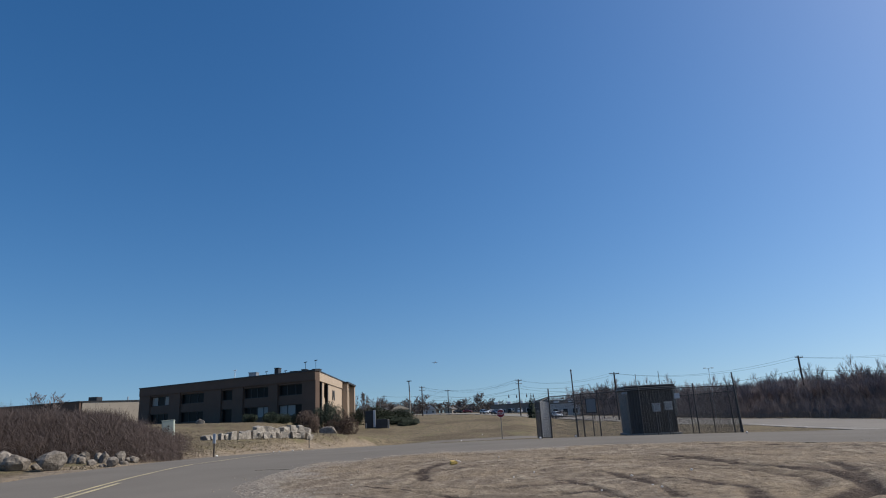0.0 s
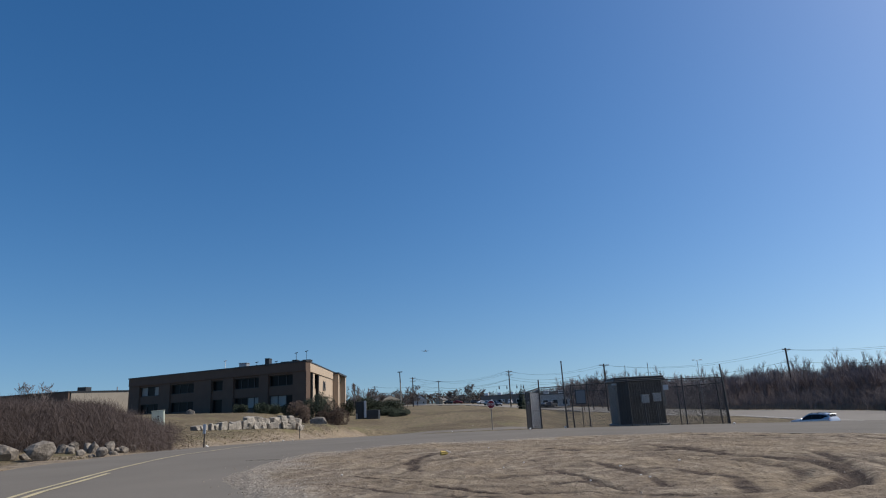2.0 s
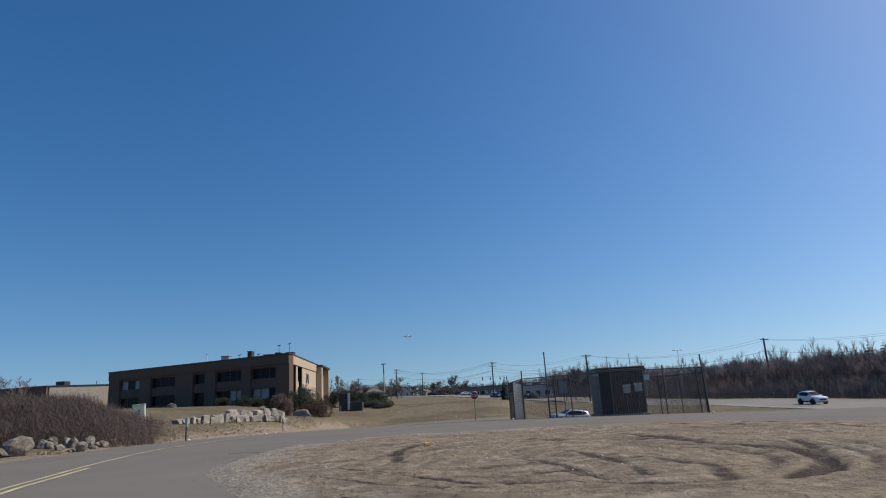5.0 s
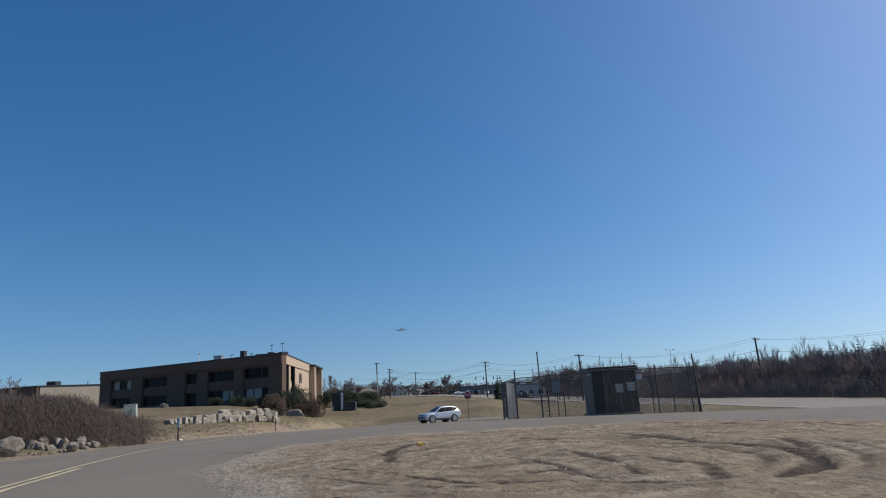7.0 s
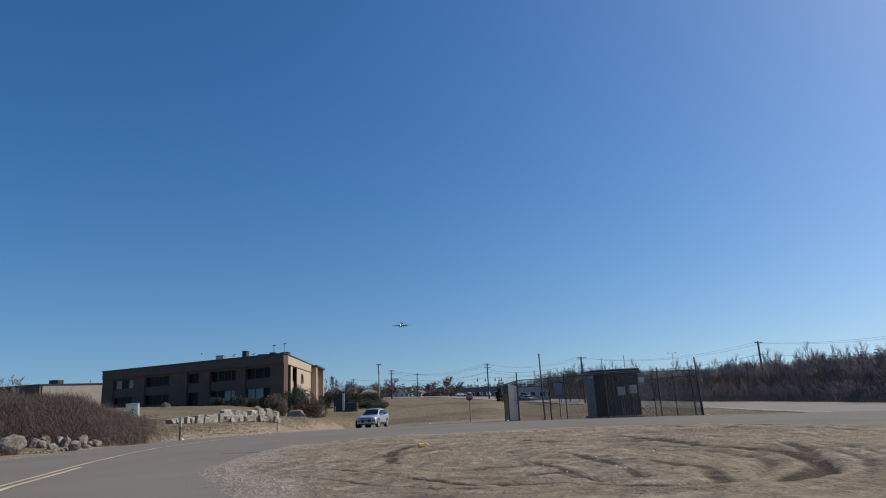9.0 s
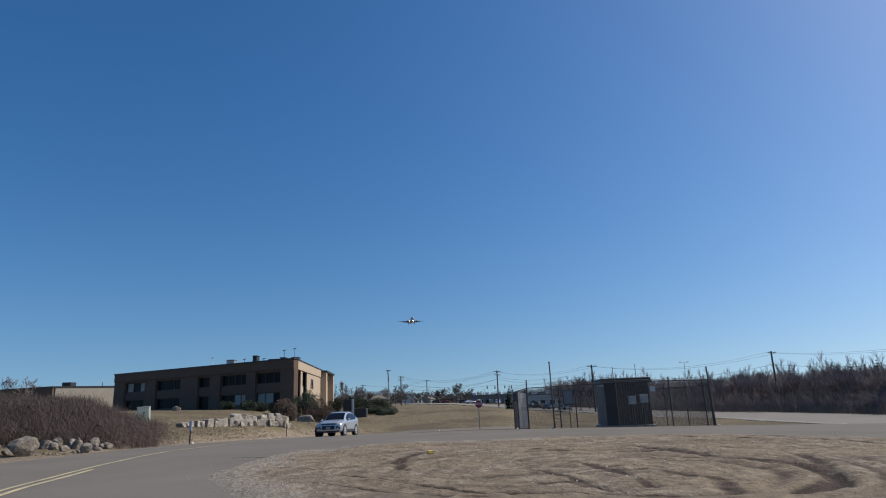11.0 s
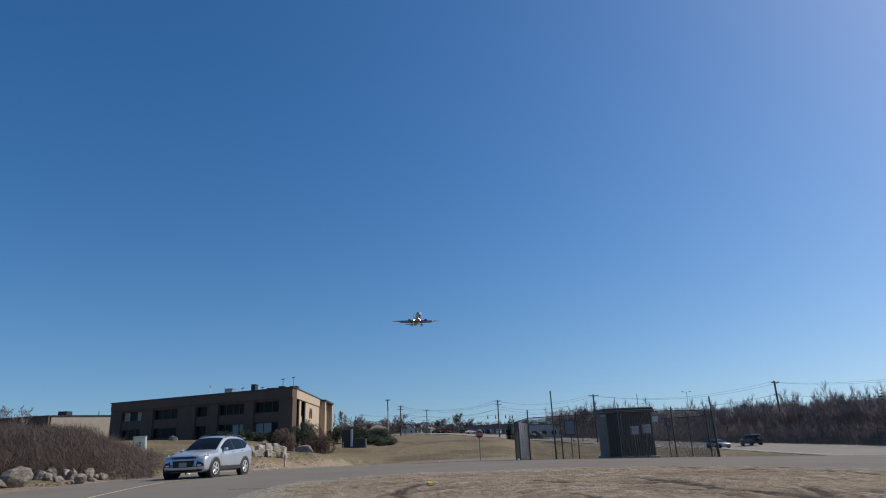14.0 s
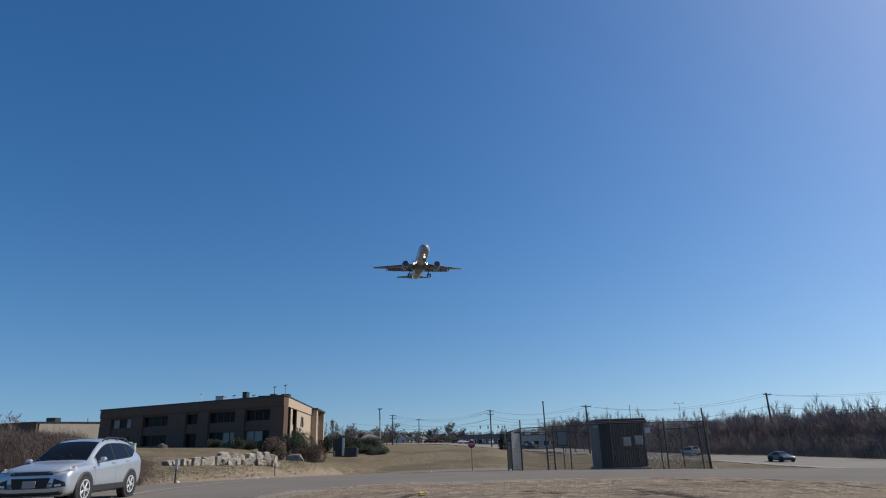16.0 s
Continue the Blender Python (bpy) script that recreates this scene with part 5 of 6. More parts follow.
def far_trees():
    rng = random.Random(31)
    kinds = [bare_tree(random.Random(400 + k), 8.0, 0.6, 2, 0.03, 5, 0.11) for k in range(4)]
    h = Heap()
    for k in range(160):
        b, d = rng.uniform(-14, 19), rng.uniform(345, 470)
        x, y = spot(b, d)
        z = land(x, y)
        s = rng.uniform(0.45, 0.95)
        a = rng.uniform(0, 6.28)
        m = Matrix.Translation((x, y, z)) @ Matrix.Rotation(a, 4, "Z") @ Matrix.Scale(s, 4)
        t = kinds[k % 4]
        h.add([m @ p for p in t.co], t.faces)
    tagged(h.done("far_woods", TWIG_GREY), "distant belt of leafless trees on the skyline", "woods", kind="stuff")
    h = Heap()
    for k in range(150):
        b, d = rng.uniform(-13.5, 20), rng.uniform(335, 420)
        x, y = spot(b, d)
        c = leaf_clump(rng, (rng.uniform(3, 6), 3.0, rng.uniform(3.5, 8.0)), 240, 0.45)
        h.add([p + Vector((x, y, land(x, y) - 0.3)) for p in c.co], c.faces)
    tagged(h.done("far_woods", FAR_SCRUB), "distant brown scrub and bare trees on the skyline", "woods", kind="stuff")
    h = Heap()
    for k in range(60):
        b, d = rng.uniform(-13, 18), rng.uniform(440, 520)
        x, y = spot(b, d)
        c = conifer(rng, rng.uniform(5, 10), 2.2, 9, 8)
        h.add([p + Vector((x, y, land(x, y))) for p in c.co], c.faces)
    tagged(h.done("far_woods", EVERGREEN), "distant dark conifers on the skyline", "woods", kind="stuff")


far_trees()

# ---- houses and sheds in the distance ----
SHINGLE = material("grey_roof_shingle", (0.13, 0.125, 0.12), (0.09, 0.085, 0.08), 4, 5, 0.95)
SIDING = material("white_house_siding", (0.55, 0.54, 0.51), (0.45, 0.44, 0.41), 4, 5, 0.8)
STORE_WALL = material("grey_store_wall", (0.19, 0.175, 0.16), (0.14, 0.13, 0.12), 8, 3, 0.85)
TAN_SIDING = material("tan_house_siding", (0.42, 0.36, 0.28), (0.34, 0.29, 0.22), 4, 5, 0.85)


def house(bearing, dist, w, d, wall_h, roof_h, wall, rz, label, windows=2):
    x, y = spot(bearing, dist)
    ob = thing("house", pose(x, y, land(x, y) - 0.3, 0, 0, rz), label, "house", "far houses")
    part("wall", box((w, d, wall_h + 0.3), (0, 0, wall_h / 2), 0.02), wall, ob)
    bm = bmesh.new()
    o = 0.5
    a = [bm.verts.new(p) for p in ((-w / 2 - o, -d / 2 - o, wall_h), (w / 2 + o, -d / 2 - o, wall_h), (0, -d / 2 - o, wall_h + roof_h))]
    b = [bm.verts.new(p) for p in ((-w / 2 - o, d / 2 + o, wall_h), (w / 2 + o, d / 2 + o, wall_h), (0, d / 2 + o, wall_h + roof_h))]
    bm.faces.new(a), bm.faces.new(b[::-1])
    for i in range(3):
        bm.faces.new((a[i], b[i], b[(i + 1) % 3], a[(i + 1) % 3]))
    bmesh.ops.recalc_face_normals(bm, faces=bm.faces)
    part("roof", bm, SHINGLE, ob, "grey shingled gable roof")
    gable = bmesh.new()
    gable.faces.new([gable.verts.new(p) for p in ((-w / 2, -d / 2 - o - 0.01, wall_h + 0.05), (w / 2, -d / 2 - o - 0.01, wall_h + 0.05), (0, -d / 2 - o - 0.01, wall_h + roof_h * 0.88))])
    part("gable", gable, wall, ob)
    for k in range(windows):
        wx = (k + 0.5) * w / windows - w / 2
        win = part("window", box((0.9, 0.1, 1.1), (wx, -d / 2 - 0.03, wall_h * 0.55), 0.01), WHITE_PAINT, ob)
        part("pane", box((0.7, 0.06, 0.9), (wx, -d / 2 - 0.08, wall_h * 0.55)), GLASS_DARK, win)
    part("chimney", box((0.5, 0.5, 0.9), (w * 0.2, 0, wall_h + roof_h * 0.8), 0.02), SHADE_TONED_BRICK, ob)


house(-4.95, 310, 6.0, 6, 2.2, 2.6, SIDING, 10, "small white gabled house on the skyline")
house(-3.0, 330, 4.0, 6, 2.2, 1.4, TAN_SIDING, -20, "small tan gabled house on the skyline", 1)
house(-1.2, 340, 6.5, 7, 2.2, 2.6, STORE_WALL, 14, "grey gabled house behind bare trees")
house(-2.2, 345, 5.5, 7, 2.0, 2.4, STORE_WALL, 40, "grey gabled house behind bare trees")
house(-8.0, 260, 9, 8, 3.0, 1.8, TAN_SIDING, 30, "low tan house behind evergreens", 3)


def store(bearing, dist, w, h, wall, label, units=4, rz=0.0, windows=6):
    x, y = spot(bearing, dist)
    ob = thing("store_building", pose(x, y, land(x, y) - 0.3, 0, 0, rz), label, "building", "far low buildings")
    part("wall", box((w, 18, h), (0, 9, h / 2), 0.03), wall, ob)
    part("roof_edge", box((w + 0.4, 18.4, 0.3), (0, 9, h + 0.154), 0.03), SHINGLE, ob)
    for k in range(windows):
        wx = (k + 0.5) * w / windows - w / 2
        win = part("window", box((w / windows * 0.6, 0.12, 1.7), (wx, -0.04, 1.6), 0.01), WHITE_PAINT, ob)
        part("pane", box((w / windows * 0.5, 0.08, 1.4), (wx, -0.1, 1.6)), GLASS_DARK, win)
    for k in range(units):
        part("roof_unit", box((1.6, 1.6, 1.1), ((k + 0.6) * w / units - w / 2 - 1, 4 + (k % 2) * 3, h + 0.85), 0.05), WHITE_PAINT, ob)


store(4.0, 285, 34, 4.3, STORE_WALL, "long low grey store with white roof units", 6, -6, 9)
store(7.2, 200, 9, 3.9, SIDING, "low pale building with dark windows", 2, -10, 3)
store(8.7, 205, 7, 3.6, TAN_SIDING, "low tan shop behind the fence", 1, -10, 3)

# ---- vehicles ----
def paint(name, colour, metal=0.4):
    return material(name, colour, tuple(c * 0.92 for c in colour), 3.0, 40.0, 0.32, metal, 0.0, 0.3, coat=0.6)


SILVER = paint("silver_blue_car_paint", (0.5, 0.53, 0.565), 0.5)
CAR_WHITE = paint("white_car_paint", (0.72, 0.73, 0.74), 0.0)
CAR_SILVER = paint("silver_car_paint", (0.42, 0.44, 0.44), 0.5)
CAR_DARK = paint("dark_grey_car_paint", (0.05, 0.052, 0.055), 0.2)
CAR_BLACK = paint("black_car_paint", (0.015, 0.016, 0.018), 0.1)
CAR_RED = paint("dark_red_car_paint", (0.22, 0.02, 0.02), 0.2)
TINTED = plain("tinted_car_glass", (0.008, 0.008, 0.009), 0.1, spec=0.22)
RUBBER = plain("tyre_rubber", (0.02, 0.02, 0.02), 0.85)
ALLOY = plain("bright_alloy", (0.72, 0.72, 0.72), 0.35, 0.4)
CLADDING = plain("black_plastic_cladding", (0.025, 0.025, 0.026), 0.6)
LAMP_CLEAR = plain("clear_lamp_lens", (0.75, 0.76, 0.78), 0.1, spec=0.8)
LAMP_DARK = plain("smoked_lamp_housing", (0.3, 0.31, 0.33), 0.12, spec=0.8)
# the blue of the grille bars is painted sky reflection
SKY_TINTED_BAR = plain("sky_tinted_grille_bar", (0.06, 0.08, 0.13), 0.3, 0.3)
PLATE_FACE = plain("weathered_plate", (0.3, 0.3, 0.3), 0.5)
LAMP_RED = plain("red_lamp_lens", (0.35, 0.02, 0.02), 0.2)
LAMP_AMBER = plain("amber_lamp_lens", (0.6, 0.2, 0.03), 0.3)

# rows along each body: x, half width, underside, belt height, half width of the roof, top
SHELLS = {
    "suv": [(2.2, 0.5, 0.4, 0.6, 0.42, 0.7), (2.16, 0.78, 0.3, 0.72, 0.6, 0.84), (2.06, 0.88, 0.24, 0.81, 0.68, 0.91), (1.85, 0.905, 0.22, 0.9, 0.74, 0.97), (1.5, 0.92, 0.22, 0.94, 0.76, 1.02), (1.1, 0.92, 0.22, 0.965, 0.78, 1.06), (0.95, 0.92, 0.22, 0.975, 0.77, 1.1), (0.55, 0.92, 0.22, 0.99, 0.7, 1.36), (0.15, 0.92, 0.22, 1.01, 0.64, 1.57), (-0.15, 0.92, 0.22, 1.03, 0.615, 1.645), (-0.7, 0.92, 0.22, 1.06, 0.6, 1.67), (-1.3, 0.92, 0.22, 1.1, 0.59, 1.65), (-1.8, 0.91, 0.25, 1.15, 0.575, 1.57), (-2.0, 0.89, 0.3, 1.14, 0.575, 1.48), (-2.13, 0.86, 0.34, 1.08, 0.6, 1.27), (-2.22, 0.82, 0.4, 0.98, 0.62, 1.05), (-2.26, 0.74, 0.46, 0.84, 0.58, 0.88)],
    "sedan": [(2.3, 0.5, 0.36, 0.53, 0.4, 0.58), (2.2, 0.78, 0.25, 0.64, 0.6, 0.72), (1.9, 0.88, 0.2, 0.79, 0.72, 0.85), (1.4, 0.9, 0.2, 0.86, 0.74, 0.93), (0.95, 0.9, 0.2, 0.9, 0.74, 0.99), (0.5, 0.9, 0.2, 0.92, 0.66, 1.2), (0.05, 0.9, 0.2, 0.93, 0.58, 1.37), (-0.4, 0.9, 0.2, 0.94, 0.56, 1.42), (-0.9, 0.9, 0.2, 0.95, 0.55, 1.39), (-1.4, 0.9, 0.2, 0.96, 0.56, 1.25), (-1.85, 0.88, 0.22, 0.97, 0.62, 1.07), (-2.15, 0.84, 0.3, 0.93, 0.66, 1.0), (-2.28, 0.7, 0.4, 0.8, 0.6, 0.86)],
    "van": [(2.22, 0.6, 0.36, 0.63, 0.5, 0.73), (2.12, 0.8, 0.25, 0.78, 0.66, 0.9), (1.7, 0.9, 0.22, 0.94, 0.76, 1.03), (1.25, 0.92, 0.22, 1.0, 0.78, 1.13), (0.85, 0.92, 0.22, 1.02, 0.74, 1.4), (0.5, 0.92, 0.22, 1.03, 0.7, 1.61), (0.2, 0.92, 0.22, 1.04, 0.68, 1.7), (-1.0, 0.92, 0.22, 1.06, 0.68, 1.74), (-1.9, 0.91, 0.24, 1.08, 0.66, 1.7), (-2.15, 0.88, 0.3, 1.06, 0.66, 1.48), (-2.25, 0.84, 0.36, 1.0, 0.7, 1.08), (-2.28, 0.8, 0.42, 0.85, 0.68, 0.9)],
    "jeep": [(2.05, 0.55, 0.45, 0.8, 0.45, 0.98), (1.98, 0.68, 0.4, 0.96, 0.55, 1.08), (1.2, 0.8, 0.32, 1.05, 0.68, 1.14), (0.72, 0.84, 0.3, 1.08, 0.7, 1.18), (0.5, 0.85, 0.3, 1.1, 0.68, 1.5), (0.32, 0.85, 0.3, 1.1, 0.66, 1.76), (-0.5, 0.85, 0.3, 1.1, 0.66, 1.8), (-1.7, 0.85, 0.32, 1.1, 0.66, 1.77), (-1.9, 0.84, 0.34, 1.1, 0.66, 1.6), (-1.98, 0.8, 0.4, 1.0, 0.66, 1.1), (-2.0, 0.76, 0.45, 0.9, 0.6, 0.95)]}
GLASS = {  # windscreen foot and head, rear window head and foot, side windows
    "suv": (0.96, 0.14, -1.9, -2.12, ((0.68, -0.3), (-0.36, -1.22), (-1.28, -1.9))),
    "sedan": (0.92, 0.08, -1.0, -1.75, ((0.62, -0.4), (-0.46, -1.4))),
    "van": (1.18, 0.4, -1.95, -2.2, ((0.95, 0.1), (0.03, -0.95), (-1.02, -1.9))),
    "jeep": (0.7, 0.35, -1.82, -1.95, ((0.44, -0.4), (-0.5, -1.7)))}


def shell_at(rows, x):
    """The row of a body at x, on a soft curve between the given rows."""
    for i in range(len(rows) - 1):
        if rows[i][0] >= x >= rows[i + 1][0]:
            break
    p = [np.array(rows[min(max(i + k, 0), len(rows) - 1)]) for k in (-1, 0, 1, 2)]
    h = p[2][0] - p[1][0]
    t = (x - p[1][0]) / h
    m0 = (p[2] - p[0]) / (p[2][0] - p[0][0]) * h
    m1 = (p[3] - p[1]) / (p[3][0] - p[1][0]) * h
    out = (2 * t ** 3 - 3 * t * t + 1) * p[1] + (t ** 3 - 2 * t * t + t) * m0 + (3 * t * t - 2 * t ** 3) * p[2] + (t ** 3 - t * t) * m1
    return out[1:]


def shell_ring(rows, x):
    w, zb, zk, wr, zr = shell_at(rows, x)
    zm = zb + (zk - zb) * 0.5
    half = [(0.0, zb), (0.78 * w, zb), (0.955 * w, zb + 0.07), (0.985 * w, zb + 0.16), (w, zm), (0.985 * w, zk - 0.17), (0.99 * w, zk - 0.11), (0.955 * w, zk), (wr + 0.012, zr - 0.1), (wr * 0.94, zr - 0.045), (wr * 0.8, zr - 0.018), (wr * 0.4, zr - 0.003), (0.0, zr)]
    return [(x, y, z) for y, z in half] + [(x, -y, z) for y, z in half[-2:0:-1]]


def patch(fn, nu, nv):
    bm = bmesh.new()
    v = [[bm.verts.new(fn(i / nu, j / nv)) for j in range(nv + 1)] for i in range(nu + 1)]
    for i in range(nu):
        for j in range(nv):
            bm.faces.new((v[i][j], v[i + 1][j], v[i + 1][j + 1], v[i][j + 1]))
    bmesh.ops.recalc_face_normals(bm, faces=bm.faces)
    return bm


def lathe(profile, sides, axis_y=True):
    """A ring shape turned about the y axis: profile of (radius, y)."""
    rings = [[(r * math.cos(2 * math.pi * k / sides), y, r * math.sin(2 * math.pi * k / sides)) for k in range(sides)] for r, y in profile]
    return loft(rings)


def make_wheel(car, x, y, radius, fine):
    side = 1 if y > 0 else -1
    sides = 28 if fine else 14
    tyre = lathe([(radius * 0.62, -0.11), (radius * 0.93, -0.115), (radius, -0.08), (radius, 0.08), (radius * 0.93, 0.115), (radius * 0.62, 0.11)], sides)
    wheel = part("wheel", tyre, RUBBER, car, "black tyre on a bright alloy rim", flat=False)
    wheel.location = (x, y, radius)
    rim = lathe([(radius * 0.67, side * 0.1), (radius * 0.66, side * 0.118), (radius * 0.6, side * 0.118), (radius * 0.57, side * 0.06), (0.001, side * 0.05)], sides)
    # on the near car a black disc stands for shade behind the spokes
    part("rim", rim, CLADDING if fine else ALLOY, wheel, "rim disc, black on the near car for shade between spokes")
    if fine:
        part("rim_ring", lathe([(radius * 0.69, side * 0.09), (radius * 0.69, side * 0.122), (radius * 0.6, side * 0.122), (radius * 0.59, side * 0.09)], sides), ALLOY, wheel)
        for k in range(5):
            for off in (-0.14, 0.14):
                a = 2 * math.pi * k / 5 + off
                d = Vector((math.cos(a), 0, math.sin(a)))
                c = Vector((math.cos(a - off * 0.5), 0, math.sin(a - off * 0.5)))
                bm = rod(c * radius * 0.12 + Vector((0, side * 0.1, 0)), d * radius * 0.62 + Vector((0, side * 0.105, 0)), 0.022, 0.016, 5)
                part("spoke", bm, ALLOY, wheel)
        part("hub", lathe([(radius * 0.18, side * 0.08), (radius * 0.17, side * 0.13), (0.001, side * 0.135)], 12), ALLOY, wheel)
    return wheel


def car(name, kind, coat, label, scale=(1, 1, 1), fine=False, group=""):
    ob = thing(name, Matrix(), label, "car", group)
    rows = SHELLS[kind]
    sx, sy, sz = scale
    size = Matrix.Diagonal((sx, sy, sz, 1))
    x_nose, x_tail = rows[0][0], rows[-1][0]
    xs = []
    for a, b in zip(rows, rows[1:]):
        n = 4 if fine else 2
        xs += [a[0] + (b[0] - a[0]) * k / n for k in range(n)]
    bm = loft([shell_ring(rows, x) for x in xs + [x_tail]])
    tree_of = bvhtree.BVHTree.FromBMesh(bm)

    def add(part_name, mesh, mat, text="", flat=True, parent=None):
        bmesh.ops.transform(mesh, matrix=size, verts=mesh.verts)
        return part(part_name, mesh, mat, parent or ob, text, flat)

    def decal(corners, way, lift, nu=8, nv=4):
        """A thin panel laid on the body: four corners, thrown on it along a way."""
        a, b, c, d = [Vector(p) for p in corners]
        way = Vector(way).normalized()

        def at(s, t):
            p = a.lerp(b, s).lerp(d.lerp(c, s), t)
            place, normal, _, _ = tree_of.ray_cast(p - way * 2.0, way)
            return place + normal * (lift if normal.dot(way) < 0 else -lift) if place else p
        return patch(at, nu, nv)

    add("body", bm, coat, flat=False)
    x0, x1, x2, x3, cuts = GLASS[kind]

    def over(x, u, lift):
        w, zb, zk, wr, zr = shell_at(rows, x)
        return (x, u * wr, zr - 0.045 * u * u + lift)

    def flank(x, v, side, lift=0.0):
        w, zb, zk, wr, zr = shell_at(rows, x)
        return (x, side * (0.955 * w + (wr + 0.012 - 0.955 * w) * v + lift), zk + (zr - 0.1 - zk) * v)

    add("windscreen", patch(lambda s, t: over(x0 + (x1 - x0) * s, -0.9 + 1.8 * t, 0.012), 10, 8), TINTED, "dark tinted windscreen", False)
    add("rear_window", patch(lambda s, t: over(x2 + (x3 - x2) * s, -0.85 + 1.7 * t, 0.012), 6, 6), TINTED, "", False)
    for side in (1, -1):
        front, back = cuts[0][0] + 0.05, cuts[-1][1] - 0.03

        def low(x):
            return 0.07 + (0.5 * smooth(-1.35, -1.95, x) if kind == "suv" else 0.0)

        add("window_trim", patch(lambda s, t, side=side: flank(front + (back - front) * s, low(front + (back - front) * s) - 0.04 + (0.97 - low(front + (back - front) * s)) * t, side, 0.006), 20, 4), CLADDING, "black trim round the side windows", False)
        for a, b in cuts:
            def pane(s, t, a=a, b=b, side=side):
                x = a + (b - a) * s
                return flank(x, low(x) + (0.9 - low(x)) * t, side, 0.014)
            add("side_window", patch(pane, 8, 4), TINTED, "", False)
        xm = cuts[0][0] - 0.02
        mirror = box((0.12, 0.19, 0.13), (xm, side * 0.99, 1.08 if kind != "sedan" else 0.98), 0.045)
        box((0.08, 0.12, 0.05), (xm, side * 0.9, 1.03 if kind != "sedan" else 0.93), 0.01, mirror)
        add("wing_mirror", mirror, coat)
        w, zb = rows[len(rows) // 2][1:3]
        add("sill", box((1.86, 0.05, 0.17), (0.015, side * (w - 0.005), zb + 0.13), 0.02), CLADDING, "black plastic sill")
        for xw in (1.36, -1.33):
            if kind == "jeep":
                xw *= 0.9
            arch = lathe([(0.44, -0.03), (0.435, 0.028), (0.3, 0.028), (0.3, -0.03)], 32 if fine else 16)
            bmesh.ops.transform(arch, matrix=Matrix.Translation((xw, side * (w - 0.012), 0.355 / sz)), verts=arch.verts)
            add("wheel_arch", arch, coat if kind in ("sedan", "van") else CLADDING, "rounded wheel arch" if kind in ("sedan", "van") else "black plastic wheel arch", False)
            # black disc on the closed flank, in place of the hollow arch's shade
            well = lathe([(0.4, -0.2), (0.4, 0.012), (0.01, 0.012)], 32 if fine else 12)
            bmesh.ops.transform(well, matrix=Matrix.Translation((xw, side * (w - 0.012), 0.355 / sz)), verts=well.verts)
            add("wheel_well", well, RUBBER)
        drop = {"sedan": -0.16, "jeep": 0.06, "van": -0.05}.get(kind, 0.0)
        lamp = decal([(2.3, side * 0.5, 0.79 + drop), (1.9, side * 0.9, 0.84 + drop), (1.7, side * 0.93, 0.96 + drop), (2.2, side * 0.56, 0.87 + drop)], (-0.75, -0.6 * side, 0), 0.012, 12, 5)
        light = add("headlight", lamp, LAMP_DARK if fine else LAMP_CLEAR, "clear swept-back headlight", False)
        if fine:
            for n, (s, rad) in enumerate(((0.34, 0.034), (0.6, 0.03))):
                place, normal, _, _ = tree_of.ray_cast(Vector((3, side * (0.5 + 0.5 * s + 1.0), 0.86 + 0.05 * s)), Vector((-0.75, -0.6 * side, 0)).normalized())
                if place:
                    add("lamp_reflector", rod(place - normal * 0.01, place + normal * 0.02, rad, rad * 0.8, 12), LAMP_CLEAR, "bright lamp reflector", True, light)
            add("indicator", decal([(1.86, side * 0.92, 0.9), (1.8, side * 0.92, 0.91), (1.75, side * 0.92, 0.945), (1.8, side * 0.92, 0.935)], (-0.5, -0.8 * side, 0), 0.02, 4, 2), LAMP_AMBER, "amber corner of the headlight", False, light)
        add("tail_light", box((0.12, 0.14, 0.26), (x_tail + 0.16, side * (rows[-3][1] - 0.1), rows[-3][3] - 0.06), 0.04), LAMP_RED, "red tail light")
    for xw in (1.36, -1.33):
        for side in (1, -1):
            make_wheel(ob, (xw * 0.9 if kind == "jeep" else xw) * sx, side * (rows[4][1] - 0.095) * sy, 0.355, fine)
    zl = rows[1][2]
    add("front_bumper", box((0.2, 1.56, 0.13), (x_nose - 0.12, 0, zl + 0.03), 0.05), CLADDING, "black lower bumper")
    add("rear_bumper", box((0.2, 1.5, 0.22), (x_tail + 0.09, 0, 0.47), 0.05), CLADDING, "black lower bumper")
    if not fine:
        add("grille", decal([(2, -0.45, 0.5), (2, 0.45, 0.5), (2, 0.5, 0.66), (2, -0.5, 0.66)], (-1, 0, 0), 0.01, 6, 3), CLADDING, "black grille")
    if kind == "jeep":
        spare = lathe([(0.1, -0.1), (0.36, -0.11), (0.38, 0.0), (0.36, 0.11), (0.1, 0.1)], 18)
        bmesh.ops.transform(spare, matrix=Matrix.Translation((x_tail - 0.1, 0, 1.0)) @ Matrix.Rotation(radians(90), 4, "Z"), verts=spare.verts)
        add("spare_wheel", spare, RUBBER, "black spare wheel on the tail", False)
    if fine:
        add("upper_grille", decal([(2, -0.52, 0.745), (2, 0.52, 0.745), (2, 0.5, 0.83), (2, -0.5, 0.83)], (-1, 0, 0), 0.008, 10, 3), CLADDING, "black upper grille")
        for z in (0.772, 0.802):
            add("grille_bar", decal([(2, -0.5, z), (2, 0.5, z), (2, 0.5, z + 0.011), (2, -0.5, z + 0.011)], (-1, 0, 0), 0.016, 10, 1), SKY_TINTED_BAR, "grille bar tinted blue for reflected sky")
        add("lower_grille", decal([(2, -0.4, 0.43), (2, 0.4, 0.43), (2, 0.47, 0.68), (2, -0.47, 0.68)], (-1, 0, 0), 0.01, 10, 5), CLADDING, "black lower grille")
        for k in range(5):
            z = 0.46 + 0.045 * k
